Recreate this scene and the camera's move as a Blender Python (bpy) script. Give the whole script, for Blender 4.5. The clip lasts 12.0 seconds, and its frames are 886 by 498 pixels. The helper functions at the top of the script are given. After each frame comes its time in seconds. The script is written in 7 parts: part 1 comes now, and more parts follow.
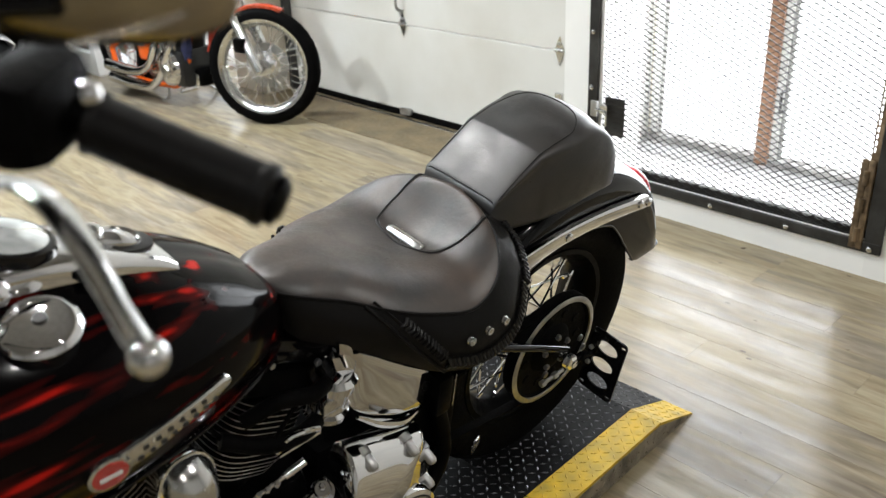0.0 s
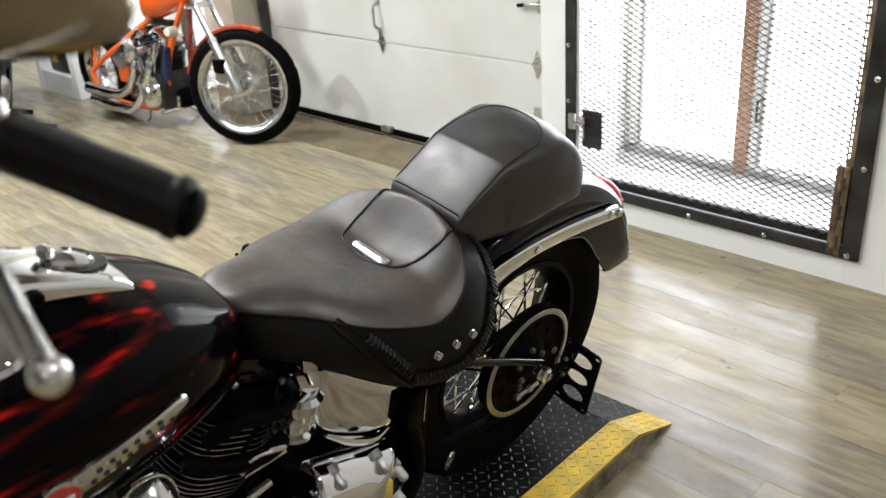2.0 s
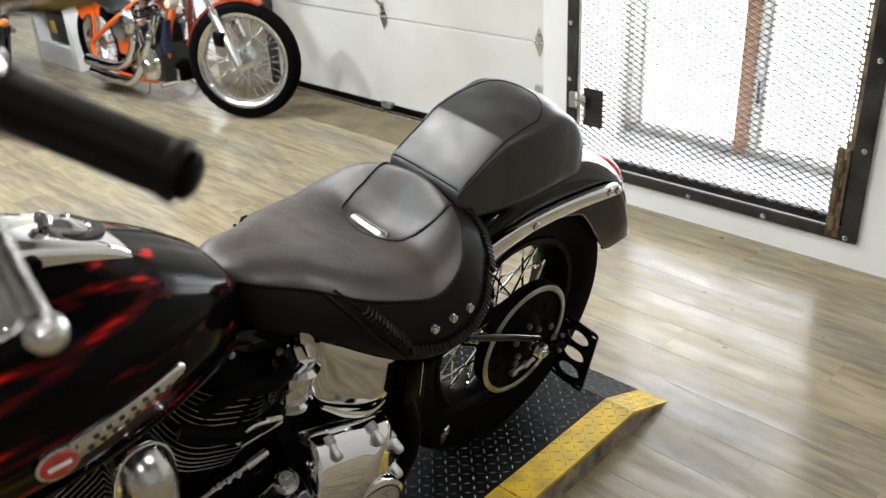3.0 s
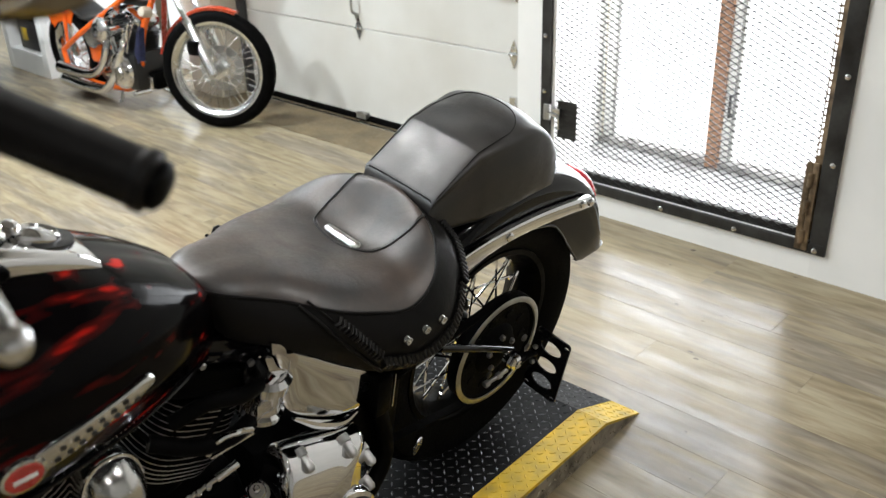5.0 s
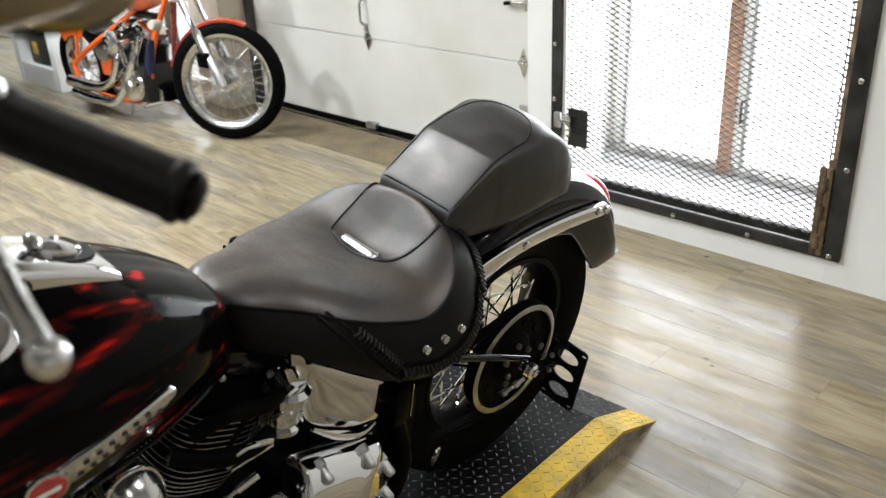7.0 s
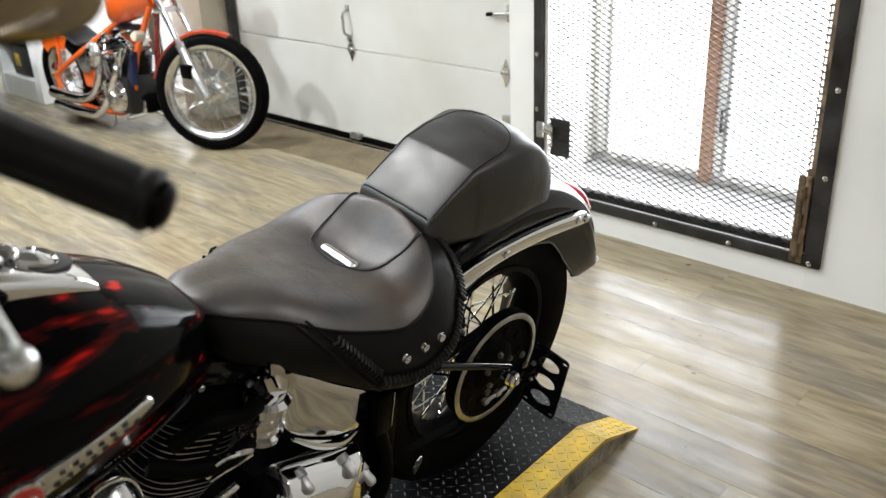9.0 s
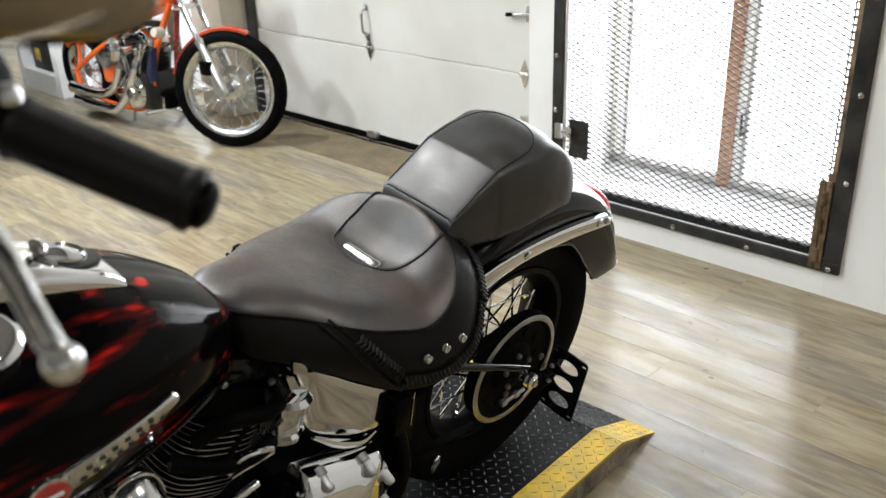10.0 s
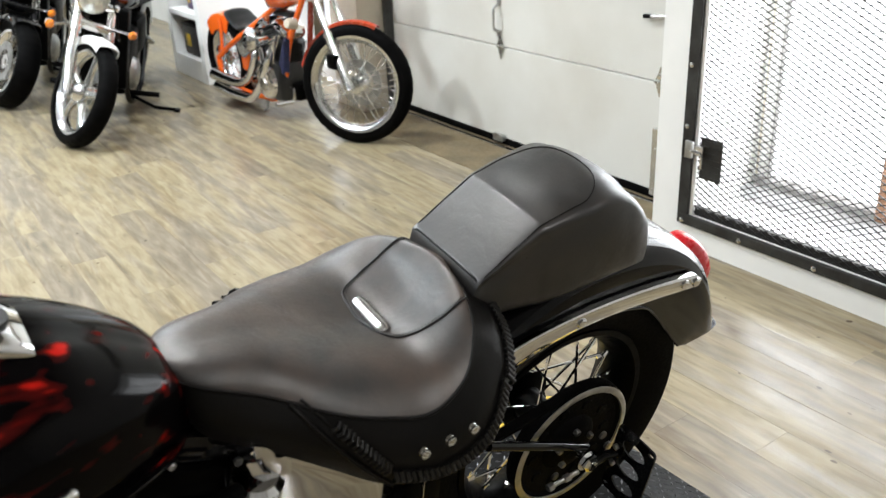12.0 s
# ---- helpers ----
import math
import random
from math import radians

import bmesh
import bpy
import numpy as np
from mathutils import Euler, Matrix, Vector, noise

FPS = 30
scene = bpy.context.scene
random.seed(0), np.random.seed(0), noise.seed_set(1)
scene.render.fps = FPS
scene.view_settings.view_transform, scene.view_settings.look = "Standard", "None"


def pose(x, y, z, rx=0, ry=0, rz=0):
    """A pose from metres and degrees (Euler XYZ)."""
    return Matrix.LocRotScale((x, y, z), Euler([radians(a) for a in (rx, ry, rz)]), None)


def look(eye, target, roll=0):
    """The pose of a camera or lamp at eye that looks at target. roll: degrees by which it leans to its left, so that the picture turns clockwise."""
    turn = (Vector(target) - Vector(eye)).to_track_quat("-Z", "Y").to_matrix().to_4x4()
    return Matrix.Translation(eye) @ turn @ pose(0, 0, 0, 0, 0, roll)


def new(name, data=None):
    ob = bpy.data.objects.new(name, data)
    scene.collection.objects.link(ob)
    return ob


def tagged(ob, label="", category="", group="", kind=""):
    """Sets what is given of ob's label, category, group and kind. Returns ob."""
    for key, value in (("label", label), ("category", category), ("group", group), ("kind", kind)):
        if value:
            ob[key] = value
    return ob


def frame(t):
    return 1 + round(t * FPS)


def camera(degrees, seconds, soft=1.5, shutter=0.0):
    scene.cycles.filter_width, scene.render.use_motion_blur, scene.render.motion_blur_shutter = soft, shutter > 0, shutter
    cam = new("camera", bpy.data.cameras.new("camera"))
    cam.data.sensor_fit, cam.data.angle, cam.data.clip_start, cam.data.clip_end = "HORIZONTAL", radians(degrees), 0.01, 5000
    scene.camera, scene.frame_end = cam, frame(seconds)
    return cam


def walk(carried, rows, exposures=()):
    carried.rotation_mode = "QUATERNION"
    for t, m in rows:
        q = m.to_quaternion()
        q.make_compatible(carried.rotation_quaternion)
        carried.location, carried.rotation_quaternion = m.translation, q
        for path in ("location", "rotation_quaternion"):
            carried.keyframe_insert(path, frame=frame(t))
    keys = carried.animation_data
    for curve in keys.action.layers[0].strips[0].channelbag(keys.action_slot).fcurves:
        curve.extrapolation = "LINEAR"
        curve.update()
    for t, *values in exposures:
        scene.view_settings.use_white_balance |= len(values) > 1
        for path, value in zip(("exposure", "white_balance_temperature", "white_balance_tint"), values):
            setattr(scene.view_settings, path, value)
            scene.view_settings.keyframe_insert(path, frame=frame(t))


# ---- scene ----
cam = camera(54.2, 12.0, 1.35)
cam.data.dof.use_dof = True
cam.data.dof.focus_distance, cam.data.dof.aperture_fstop = 1.8, 5.4
PATH = [
    (0, (0.026, 0.132, 1.346), (1.263, 1.439, 0.474), -2.8),
    (0.5, (0.034, 0.129, 1.34), (1.275, 1.431, 0.466), -2.7),
    (0.7, (0.043, 0.126, 1.337), (1.284, 1.439, 0.477), -3.0),
    (1, (0.051, 0.123, 1.332), (1.285, 1.431, 0.456), -2.9),
    (1.5, (0.056, 0.116, 1.336), (1.304, 1.435, 0.497), -2.8),
    (1.7, (0.058, 0.110, 1.335), (1.301, 1.439, 0.506), -3.4),
    (2, (0.059, 0.105, 1.337), (1.322, 1.41, 0.499), -3.8),
    (2.5, (0.059, 0.101, 1.325), (1.32, 1.377, 0.441), -2.8),
    (3, (0.057, 0.102, 1.33), (1.305, 1.392, 0.448), -3.0),
    (4.8, (0.06, 0.099, 1.332), (1.36, 1.35, 0.468), -2.0),
    (5, (0.058, 0.1, 1.331), (1.355, 1.355, 0.469), -1.9),
    (5.2, (0.059, 0.100, 1.332), (1.344, 1.380, 0.490), -2.6),
    (5.5, (0.057, 0.106, 1.331), (1.337, 1.395, 0.495), -2.9),
    (6, (0.055, 0.111, 1.334), (1.335, 1.405, 0.504), -3.1),
    (6.3, (0.052, 0.111, 1.339), (1.346, 1.400, 0.523), -3.1),
    (6.5, (0.045, 0.113, 1.337), (1.333, 1.408, 0.522), -2.5),
    (7, (0.05, 0.114, 1.33), (1.342, 1.388, 0.487), -2.7),
    (9, (0.053, 0.101, 1.33), (1.373, 1.358, 0.508), -2.6),
    (9.5, (0.049, 0.105, 1.331), (1.36, 1.372, 0.51), -2.3),
    (10, (0.042, 0.114, 1.333), (1.343, 1.391, 0.51), -2.1),
    (10.2, (0.043, 0.113, 1.331), (1.360, 1.373, 0.506), -2.6),
    (10.5, (0.034, 0.123, 1.325), (1.361, 1.377, 0.507), -3.0),
    (10.7, (0.028, 0.127, 1.332), (1.321, 1.436, 0.549), -4.9),
    (10.8, (0.027, 0.127, 1.331), (1.327, 1.412, 0.520), -5.8),
    (11.0, (0.038, 0.122, 1.329), (1.349, 1.372, 0.481), -6.4),
    (11.2, (0.084, 0.127, 1.316), (1.358, 1.442, 0.512), -6.2),
    (11.3, (0.119, 0.122, 1.316), (1.358, 1.474, 0.516), -6.0),
    (11.4, (0.162, 0.128, 1.313), (1.364, 1.516, 0.521), -5.5),
    (11.5, (0.208, 0.13, 1.315), (1.392, 1.553, 0.557), -4.5),
    (11.6, (0.249, 0.127, 1.321), (1.414, 1.568, 0.567), -3.3),
    (11.7, (0.281, 0.136, 1.324), (1.390, 1.592, 0.517), -2.5),
    (11.8, (0.311, 0.146, 1.329), (1.400, 1.614, 0.517), -0.9),
    (11.9, (0.335, 0.160, 1.328), (1.392, 1.652, 0.515), -1.3),
    (12, (0.366, 0.176, 1.324), (1.383, 1.684, 0.491), -2.7),
]
walk(cam, [(t, look(eye, target, roll)) for t, eye, target, roll in PATH])

LAMP_W, DAY_W = 42.0, 58.0   # watts of each spotlight and of the daylight

# ---------------------------------------------------------------- world and light
world = bpy.data.worlds.new("world")
scene.world = world
world.use_nodes = True
_wn = world.node_tree.nodes
_sky = _wn.new("ShaderNodeTexSky")
_sky.sky_type, _sky.sun_disc = "NISHITA", False
_sky.sun_elevation, _sky.sun_rotation = radians(38), radians(80)
_bg = _wn["Background"]
_bg.inputs["Strength"].default_value = 0.1
world.node_tree.links.new(_sky.outputs[0], _bg.inputs[0])


def area_lamp(name, m, sx, sy, watts, colour, label, shape="RECTANGLE", spread=180):
    d = bpy.data.lights.new(name, "AREA")
    d.shape, d.size, d.size_y, d.energy, d.color, d.spread = shape, sx, sy, watts, colour, radians(spread)
    ob = new(name, d)
    ob.matrix_world = m
    return tagged(ob, label, "light", kind="structure")


# ---------------------------------------------------------------- materials
def surf(name, colour, rough=0.5, metal=0.0, var=0.12, scale=8.0, bump=0.1, fine=80.0, coat=0.0,
         rough_var=0.1, tint=None, stretch=(1, 1, 1), depth=0.002, spec=0.5):
    """A surface with variation at two scales, relief and uneven gloss."""
    m = bpy.data.materials.new(name)
    m.use_nodes = True
    n, l = m.node_tree.nodes, m.node_tree.links
    p = n["Principled BSDF"]
    tc = n.new("ShaderNodeTexCoord")
    mp = n.new("ShaderNodeMapping")
    mp.inputs["Scale"].default_value = stretch
    l.new(tc.outputs["Object"], mp.inputs[0])
    big, small = n.new("ShaderNodeTexNoise"), n.new("ShaderNodeTexNoise")
    for t, s in ((big, scale), (small, fine)):
        t.inputs["Scale"].default_value = s
        t.inputs["Detail"].default_value = 6
        l.new(mp.outputs[0], t.inputs["Vector"])
    mix = n.new("ShaderNodeMix")
    mix.data_type = "RGBA"
    c = Vector(colour)
    t2 = Vector(tint) if tint else c * (1 - 2.2 * var)
    mix.inputs[6].default_value = (*(c * (1 + var)), 1)
    mix.inputs[7].default_value = (*t2, 1)
    ramp = n.new("ShaderNodeMapRange")
    ramp.inputs[1].default_value, ramp.inputs[2].default_value = 0.35, 0.7
    l.new(big.outputs[0], ramp.inputs[0])
    l.new(ramp.outputs[0], mix.inputs[0])
    l.new(mix.outputs[2], p.inputs["Base Color"])
    rr = n.new("ShaderNodeMapRange")
    rr.inputs[1].default_value, rr.inputs[2].default_value = 0.3, 0.7
    rr.inputs[3].default_value, rr.inputs[4].default_value = max(0.02, rough - rough_var), min(1, rough + rough_var)
    l.new(small.outputs[0], rr.inputs[0])
    l.new(rr.outputs[0], p.inputs["Roughness"])
    p.inputs["Metallic"].default_value = metal
    p.inputs["Specular IOR Level"].default_value = spec
    p.inputs["Coat Weight"].default_value = coat
    p.inputs["Coat Roughness"].default_value = 0.05
    if bump:
        b = n.new("ShaderNodeBump")
        b.inputs["Strength"].default_value, b.inputs["Distance"].default_value = bump, depth
        l.new(small.outputs[0], b.inputs["Height"])
        l.new(b.outputs[0], p.inputs["Normal"])
    return m


def glow(name, colour, strength):
    m = bpy.data.materials.new(name)
    m.use_nodes = True
    n, l = m.node_tree.nodes, m.node_tree.links
    n.remove(n["Principled BSDF"])
    e = n.new("ShaderNodeEmission")
    e.inputs[0].default_value, e.inputs[1].default_value = (*colour, 1), strength
    l.new(e.outputs[0], n["Material Output"].inputs[0])
    return m


def plank_material():
    m = bpy.data.materials.new("floor_plank_vinyl")
    m.use_nodes = True
    n, l = m.node_tree.nodes, m.node_tree.links
    p = n["Principled BSDF"]
    tc, info = n.new("ShaderNodeTexCoord"), n.new("ShaderNodeObjectInfo")
    off = n.new("ShaderNodeVectorMath")
    off.operation = "SCALE"
    off.inputs[0].default_value = (7.0, 41.0, 3.0)
    l.new(info.outputs["Random"], off.inputs["Scale"])
    add = n.new("ShaderNodeVectorMath")
    l.new(tc.outputs["Object"], add.inputs[0])
    l.new(off.outputs[0], add.inputs[1])

    def noise_at(stretch, scale, detail, dist=0.0):
        mp = n.new("ShaderNodeMapping")
        mp.inputs["Scale"].default_value = stretch
        l.new(add.outputs[0], mp.inputs[0])
        t = n.new("ShaderNodeTexNoise")
        t.inputs["Scale"].default_value, t.inputs["Detail"].default_value, t.inputs["Distortion"].default_value = scale, detail, dist
        l.new(mp.outputs[0], t.inputs["Vector"])
        return t.outputs[0]

    grain = noise_at((24, 4.5, 1), 1.5, 6, 0.5)
    blotch = noise_at((8.0, 1.1, 1), 2.0, 5, 0.7)
    fine = noise_at((60, 3, 1), 8, 3)
    spots = noise_at((1.5, 1.0, 1), 21, 1)

    def ramp(src, stops):
        r = n.new("ShaderNodeValToRGB")
        e = r.color_ramp.elements
        while len(e) < len(stops):
            e.new(0.5)
        for k, (pos, col) in zip(e, stops):
            k.position, k.color = pos, (*col, 1)
        l.new(src, r.inputs[0])
        return r.outputs[0]

    warm = ramp(grain, [(0.29, (0.192, 0.151, 0.084)), (0.5, (0.276, 0.227, 0.140)), (0.73, (0.345, 0.294, 0.194))])
    grey = ramp(grain, [(0.29, (0.138, 0.110, 0.075)), (0.5, (0.208, 0.172, 0.122)), (0.73, (0.285, 0.246, 0.182))])
    base = n.new("ShaderNodeMix")
    base.data_type = "RGBA"
    mr = n.new("ShaderNodeMapRange")
    mr.inputs[1].default_value, mr.inputs[2].default_value = 0.40, 0.62
    sm = n.new("ShaderNodeMath")
    sm.operation = "MULTIPLY_ADD"
    sm.inputs[1].default_value, sm.inputs[2].default_value = 0.34, -0.19
    l.new(info.outputs["Random"], sm.inputs[0])
    sm2 = n.new("ShaderNodeMath")
    l.new(blotch, sm2.inputs[0])
    l.new(sm.outputs[0], sm2.inputs[1])
    l.new(sm2.outputs[0], mr.inputs[0])
    l.new(mr.outputs[0], base.inputs[0])
    l.new(warm, base.inputs[6])
    l.new(grey, base.inputs[7])
    dark = n.new("ShaderNodeMix")
    dark.data_type, dark.blend_type = "RGBA", "MULTIPLY"
    kn = ramp(spots, [(0.195, (0.28, 0.22, 0.17)), (0.225, (1, 1, 1))])
    dark.inputs[0].default_value = 1.0
    l.new(base.outputs[2], dark.inputs[6])
    l.new(kn, dark.inputs[7])
    streak = noise_at((15, 1.5, 1), 1.6, 4, 0.9)
    brown = n.new("ShaderNodeMix")
    brown.data_type, brown.blend_type = "RGBA", "MULTIPLY"
    brown.inputs[0].default_value = 1.0
    l.new(dark.outputs[2], brown.inputs[6])
    l.new(ramp(streak, [(0.34, (0.80, 0.75, 0.69)), (0.50, (1, 1, 1))]), brown.inputs[7])
    l.new(brown.outputs[2], p.inputs["Base Color"])
    p.inputs["Specular IOR Level"].default_value = 0.22
    rr = n.new("ShaderNodeMapRange")
    rr.inputs[1].default_value, rr.inputs[2].default_value = 0.3, 0.7
    p.inputs["Coat Roughness"].default_value = 0.18
    cw = n.new("ShaderNodeMapRange")
    cw.inputs[1].default_value, cw.inputs[2].default_value = 0.35, 0.65
    cw.inputs[3].default_value, cw.inputs[4].default_value = 0.25, 0.85
    l.new(blotch, cw.inputs[0])
    l.new(cw.outputs[0], p.inputs["Coat Weight"])
    rr.inputs[3].default_value, rr.inputs[4].default_value = 0.44, 0.60
    l.new(grain, rr.inputs[0])
    l.new(rr.outputs[0], p.inputs["Roughness"])
    b = n.new("ShaderNodeBump")
    b.inputs["Strength"].default_value, b.inputs["Distance"].default_value = 0.18, 0.0015
    l.new(fine, b.inputs["Height"])
    l.new(b.outputs[0], p.inputs["Normal"])
    return m


def flame_paint():
    """Gloss black with ghosted red streaks along the tank."""
    m = surf("black_red_paint", (0.003, 0.0025, 0.003), 0.14, 0, 0.1, 5, 0, coat=0.07, rough_var=0.03, spec=0.06)
    n, l = m.node_tree.nodes, m.node_tree.links
    p = n["Principled BSDF"]
    tc = n.new("ShaderNodeTexCoord")
    mp = n.new("ShaderNodeMapping")
    mp.inputs["Scale"].default_value = (5.2, 30, 46)
    mp.inputs["Rotation"].default_value = (0, radians(4), 0)
    l.new(tc.outputs["Object"], mp.inputs[0])
    t = n.new("ShaderNodeTexNoise")
    t.inputs["Scale"].default_value, t.inputs["Detail"].default_value, t.inputs["Distortion"].default_value = 1.0, 1.8, 0.1
    l.new(mp.outputs[0], t.inputs["Vector"])
    r = n.new("ShaderNodeValToRGB")
    e = r.color_ramp.elements
    e[0].position, e[0].color = 0.545, (0.0016, 0.0013, 0.0015, 1)
    e[1].position, e[1].color = 0.72, (0.46, 0.012, 0.007, 1)
    k = e.new(0.64)
    k.color = (0.052, 0.0032, 0.0026, 1)
    l.new(t.outputs[0], r.inputs[0])
    l.new(r.outputs[0], p.inputs["Base Color"])
    return m


def leather():
    """Black leather, faded brown where it is worn, with a fine grain."""
    m = surf("worn_black_leather", (0.0034, 0.0032, 0.0031), 0.44, 0, 0.1, 7, 0.35, 420, rough_var=0.07, tint=(0.0046, 0.0037, 0.0032), depth=0.0006, spec=0.17)
    return m


M = dict(
    wall=surf("white_wall_paint", (0.80, 0.795, 0.775), 0.55, var=0.03, scale=3, bump=0.12, fine=120),
    door=surf("cream_door_steel", (0.61, 0.60, 0.565), 0.42, var=0.04, scale=2.2, bump=0.1, fine=160, tint=(0.545, 0.525, 0.475)),
    column=surf("beige_column_paint", (0.50, 0.45, 0.36), 0.6, var=0.07, scale=5),
    backwall=surf("grey_wall_paint", (0.42, 0.415, 0.40), 0.6, var=0.06, scale=3, bump=0.12, fine=120),
    dark_ceiling=surf("dark_ceiling_paint", (0.26, 0.255, 0.25), 0.8, var=0.06, scale=4),
    ceiling=surf("white_ceiling_paint", (0.78, 0.77, 0.74), 0.8, var=0.03, scale=4),
    sill=surf("white_sill_paint", (0.46, 0.465, 0.47), 0.7, var=0.1, scale=7, tint=(0.22, 0.215, 0.21)),
    threshold=surf("grimy_threshold", (0.46, 0.45, 0.44), 0.7, var=0.2, scale=11, tint=(0.16, 0.15, 0.14)),
    steel=surf("dark_gate_steel", (0.045, 0.045, 0.044), 0.48, 0.6, var=0.3, scale=9, bump=0.15, tint=(0.02, 0.018, 0.016)),
    mesh=surf("dark_mesh_steel", (0.022, 0.021, 0.020), 0.55, 0.0, var=0.3, scale=9, bump=0.1, spec=0.3),
    rust=surf("brown_hinge_steel", (0.17, 0.12, 0.072), 0.5, 0.5, var=0.3, scale=30),
    wood=surf("brown_post_wood", (0.36, 0.19, 0.11), 0.6, var=0.2, scale=14, stretch=(1, 1, 0.1)),
    rubber=surf("black_rubber", (0.0022, 0.0021, 0.0021), 0.62, spec=0.04, var=0.2, scale=20, bump=0.3, fine=200),
    grip=surf("black_grip_rubber", (0.0045, 0.0038, 0.0036), 0.52, spec=0.16, var=0.2, scale=20, bump=0.1),
    chrome=surf("chrome", (0.80, 0.80, 0.81), 0.05, 1, var=0.02, scale=4, bump=0.0, rough_var=0.025),
    # plain chrome with the brown of the reflected floor put into its colour
    floor_tinted=surf("chrome_with_floor_reflection", (0.36, 0.315, 0.25), 0.16, 1, var=0.06, scale=9, bump=0.0, rough_var=0.03),
    alloy=surf("polished_alloy", (0.70, 0.70, 0.69), 0.2, 1, var=0.06, scale=12, bump=0.05, rough_var=0.08),
    fins=surf("dark_cast_alloy", (0.26, 0.26, 0.255), 0.36, 1, var=0.25, scale=20, bump=0.15),
    cast=surf("cast_alloy", (0.46, 0.46, 0.45), 0.38, 1, var=0.15, scale=20, bump=0.15),
    black=surf("gloss_black_paint", (0.003, 0.003, 0.0035), 0.12, 0, 0.1, 5, 0, coat=0.25, rough_var=0.03, spec=0.2),
    satin=surf("satin_black_metal", (0.0016, 0.0016, 0.0016), 0.4, 0.0, 0.2, 20, 0.12, spec=0.04),
    orange=surf("orange_paint", (0.80, 0.125, 0.012), 0.22, 0, 0.06, 6, 0, coat=1.0, rough_var=0.05),
    # the tube's dark red, also used as the front fender's shaded rear half
    redtube=surf("dark_red_tube_and_shade", (0.28, 0.022, 0.012), 0.25, 0, 0.12, 9, 0, coat=0.8),
    # darker copy of the orange, with the fender's shade in its colour
    shaded_orange=surf("shaded_orange_paint", (0.42, 0.045, 0.013), 0.25, 0, 0.12, 9, 0, coat=0.8),
    tread=surf("black_tread_plate", (0.0055, 0.0055, 0.006), 0.48, 0.0, spec=0.11, var=0.25, scale=12, bump=0.12),
    tread_bare=surf("bare_tread_plate", (0.40, 0.365, 0.31), 0.34, 0.8, var=0.3, scale=18, bump=0.2),
    # bars paler than the black plate, their glints put into the colour
    tread_glint=surf("glinting_tread_bars", (0.11, 0.114, 0.12), 0.30, 0.7, var=0.5, scale=26, bump=0.1, tint=(0.03, 0.03, 0.033)),
    yellow=surf("yellow_paint", (0.70, 0.455, 0.016), 0.55, var=0.12, scale=16, bump=0.15, tint=(0.46, 0.32, 0.05)),
    leather=leather(),
    faded=surf("faded_seat_leather", (0.0125, 0.0100, 0.0088), 0.45, 0, 0.12, 11, 0.26, 230, coat=0.05, rough_var=0.07, tint=(0.062, 0.039, 0.027), depth=0.0011, spec=0.78),
    padleather=surf("grey_black_leather", (0.0105, 0.0100, 0.0098), 0.41, 0, 0.12, 9, 0.12, 260, rough_var=0.06, tint=(0.026, 0.0205, 0.0172), depth=0.0014, spec=0.78),
    lace=surf("lace_leather", (0.007, 0.0066, 0.0066), 0.42, 0, 0.2, 40, 0.2, 300, spec=0.38),
    plank=plank_material(),
    bare_strip=surf("bare_strip", (0.150, 0.113, 0.060), 0.55, var=0.22, scale=7, bump=0.2, fine=60, tint=(0.095, 0.072, 0.040)),
    joint=surf("dark_floor_joint", (0.22, 0.172, 0.105), 0.6, var=0.15, scale=5),
    flame=flame_paint(),
    redlens=surf("red_lens_plastic", (0.62, 0.012, 0.020), 0.28, 0, 0.1, 20, 0, coat=0.2),
    amber=surf("amber_lens", (0.70, 0.20, 0.015), 0.2, 0, 0.05, 20, 0, coat=1.0),
    badge_red=surf("red_enamel", (0.42, 0.02, 0.015), 0.25, 0, 0.1, 30, 0, coat=0.6),
    ink=surf("black_enamel", (0.01, 0.01, 0.01), 0.4, 0, 0.1, 30, 0),
    white=surf("white_enamel", (0.75, 0.74, 0.72), 0.35, 0, 0.04, 30, 0),
    blue=surf("blue_cloth", (0.007, 0.010, 0.048), 0.8, 0, 0.3, 30, 0.3),
    grey_plastic=surf("grey_plastic", (0.30, 0.31, 0.32), 0.5, 0, 0.1, 20),
    darkbox=surf("dark_plastic", (0.02, 0.019, 0.022), 0.5, 0, 0.3, 14),
    purple=surf("purple_print", (0.07, 0.03, 0.11), 0.5, 0, 0.5, 14),
    lens=surf("lamp_glass", (0.75, 0.78, 0.78), 0.06, 0.7, 0.2, 30, 0),
    daylight=glow("daylight", (0.96, 0.985, 1.0), 3.5),
    daylight_far=glow("daylight_far", (0.93, 0.97, 1.0), 1.15),
    lampglow=glow("lamp_glow", (1.0, 0.93, 0.82), 30.0),
)

# cool specular tint puts the daylight's bluish sheen into the leather
M["faded"].node_tree.nodes["Principled BSDF"].inputs["Specular Tint"].default_value = (0.965, 0.985, 1.0, 1)
M["faded"].node_tree.nodes["Principled BSDF"].inputs["Coat Roughness"].default_value = 0.34
M["padleather"].node_tree.nodes["Principled BSDF"].inputs["Specular Tint"].default_value = (0.965, 0.985, 1.0, 1)


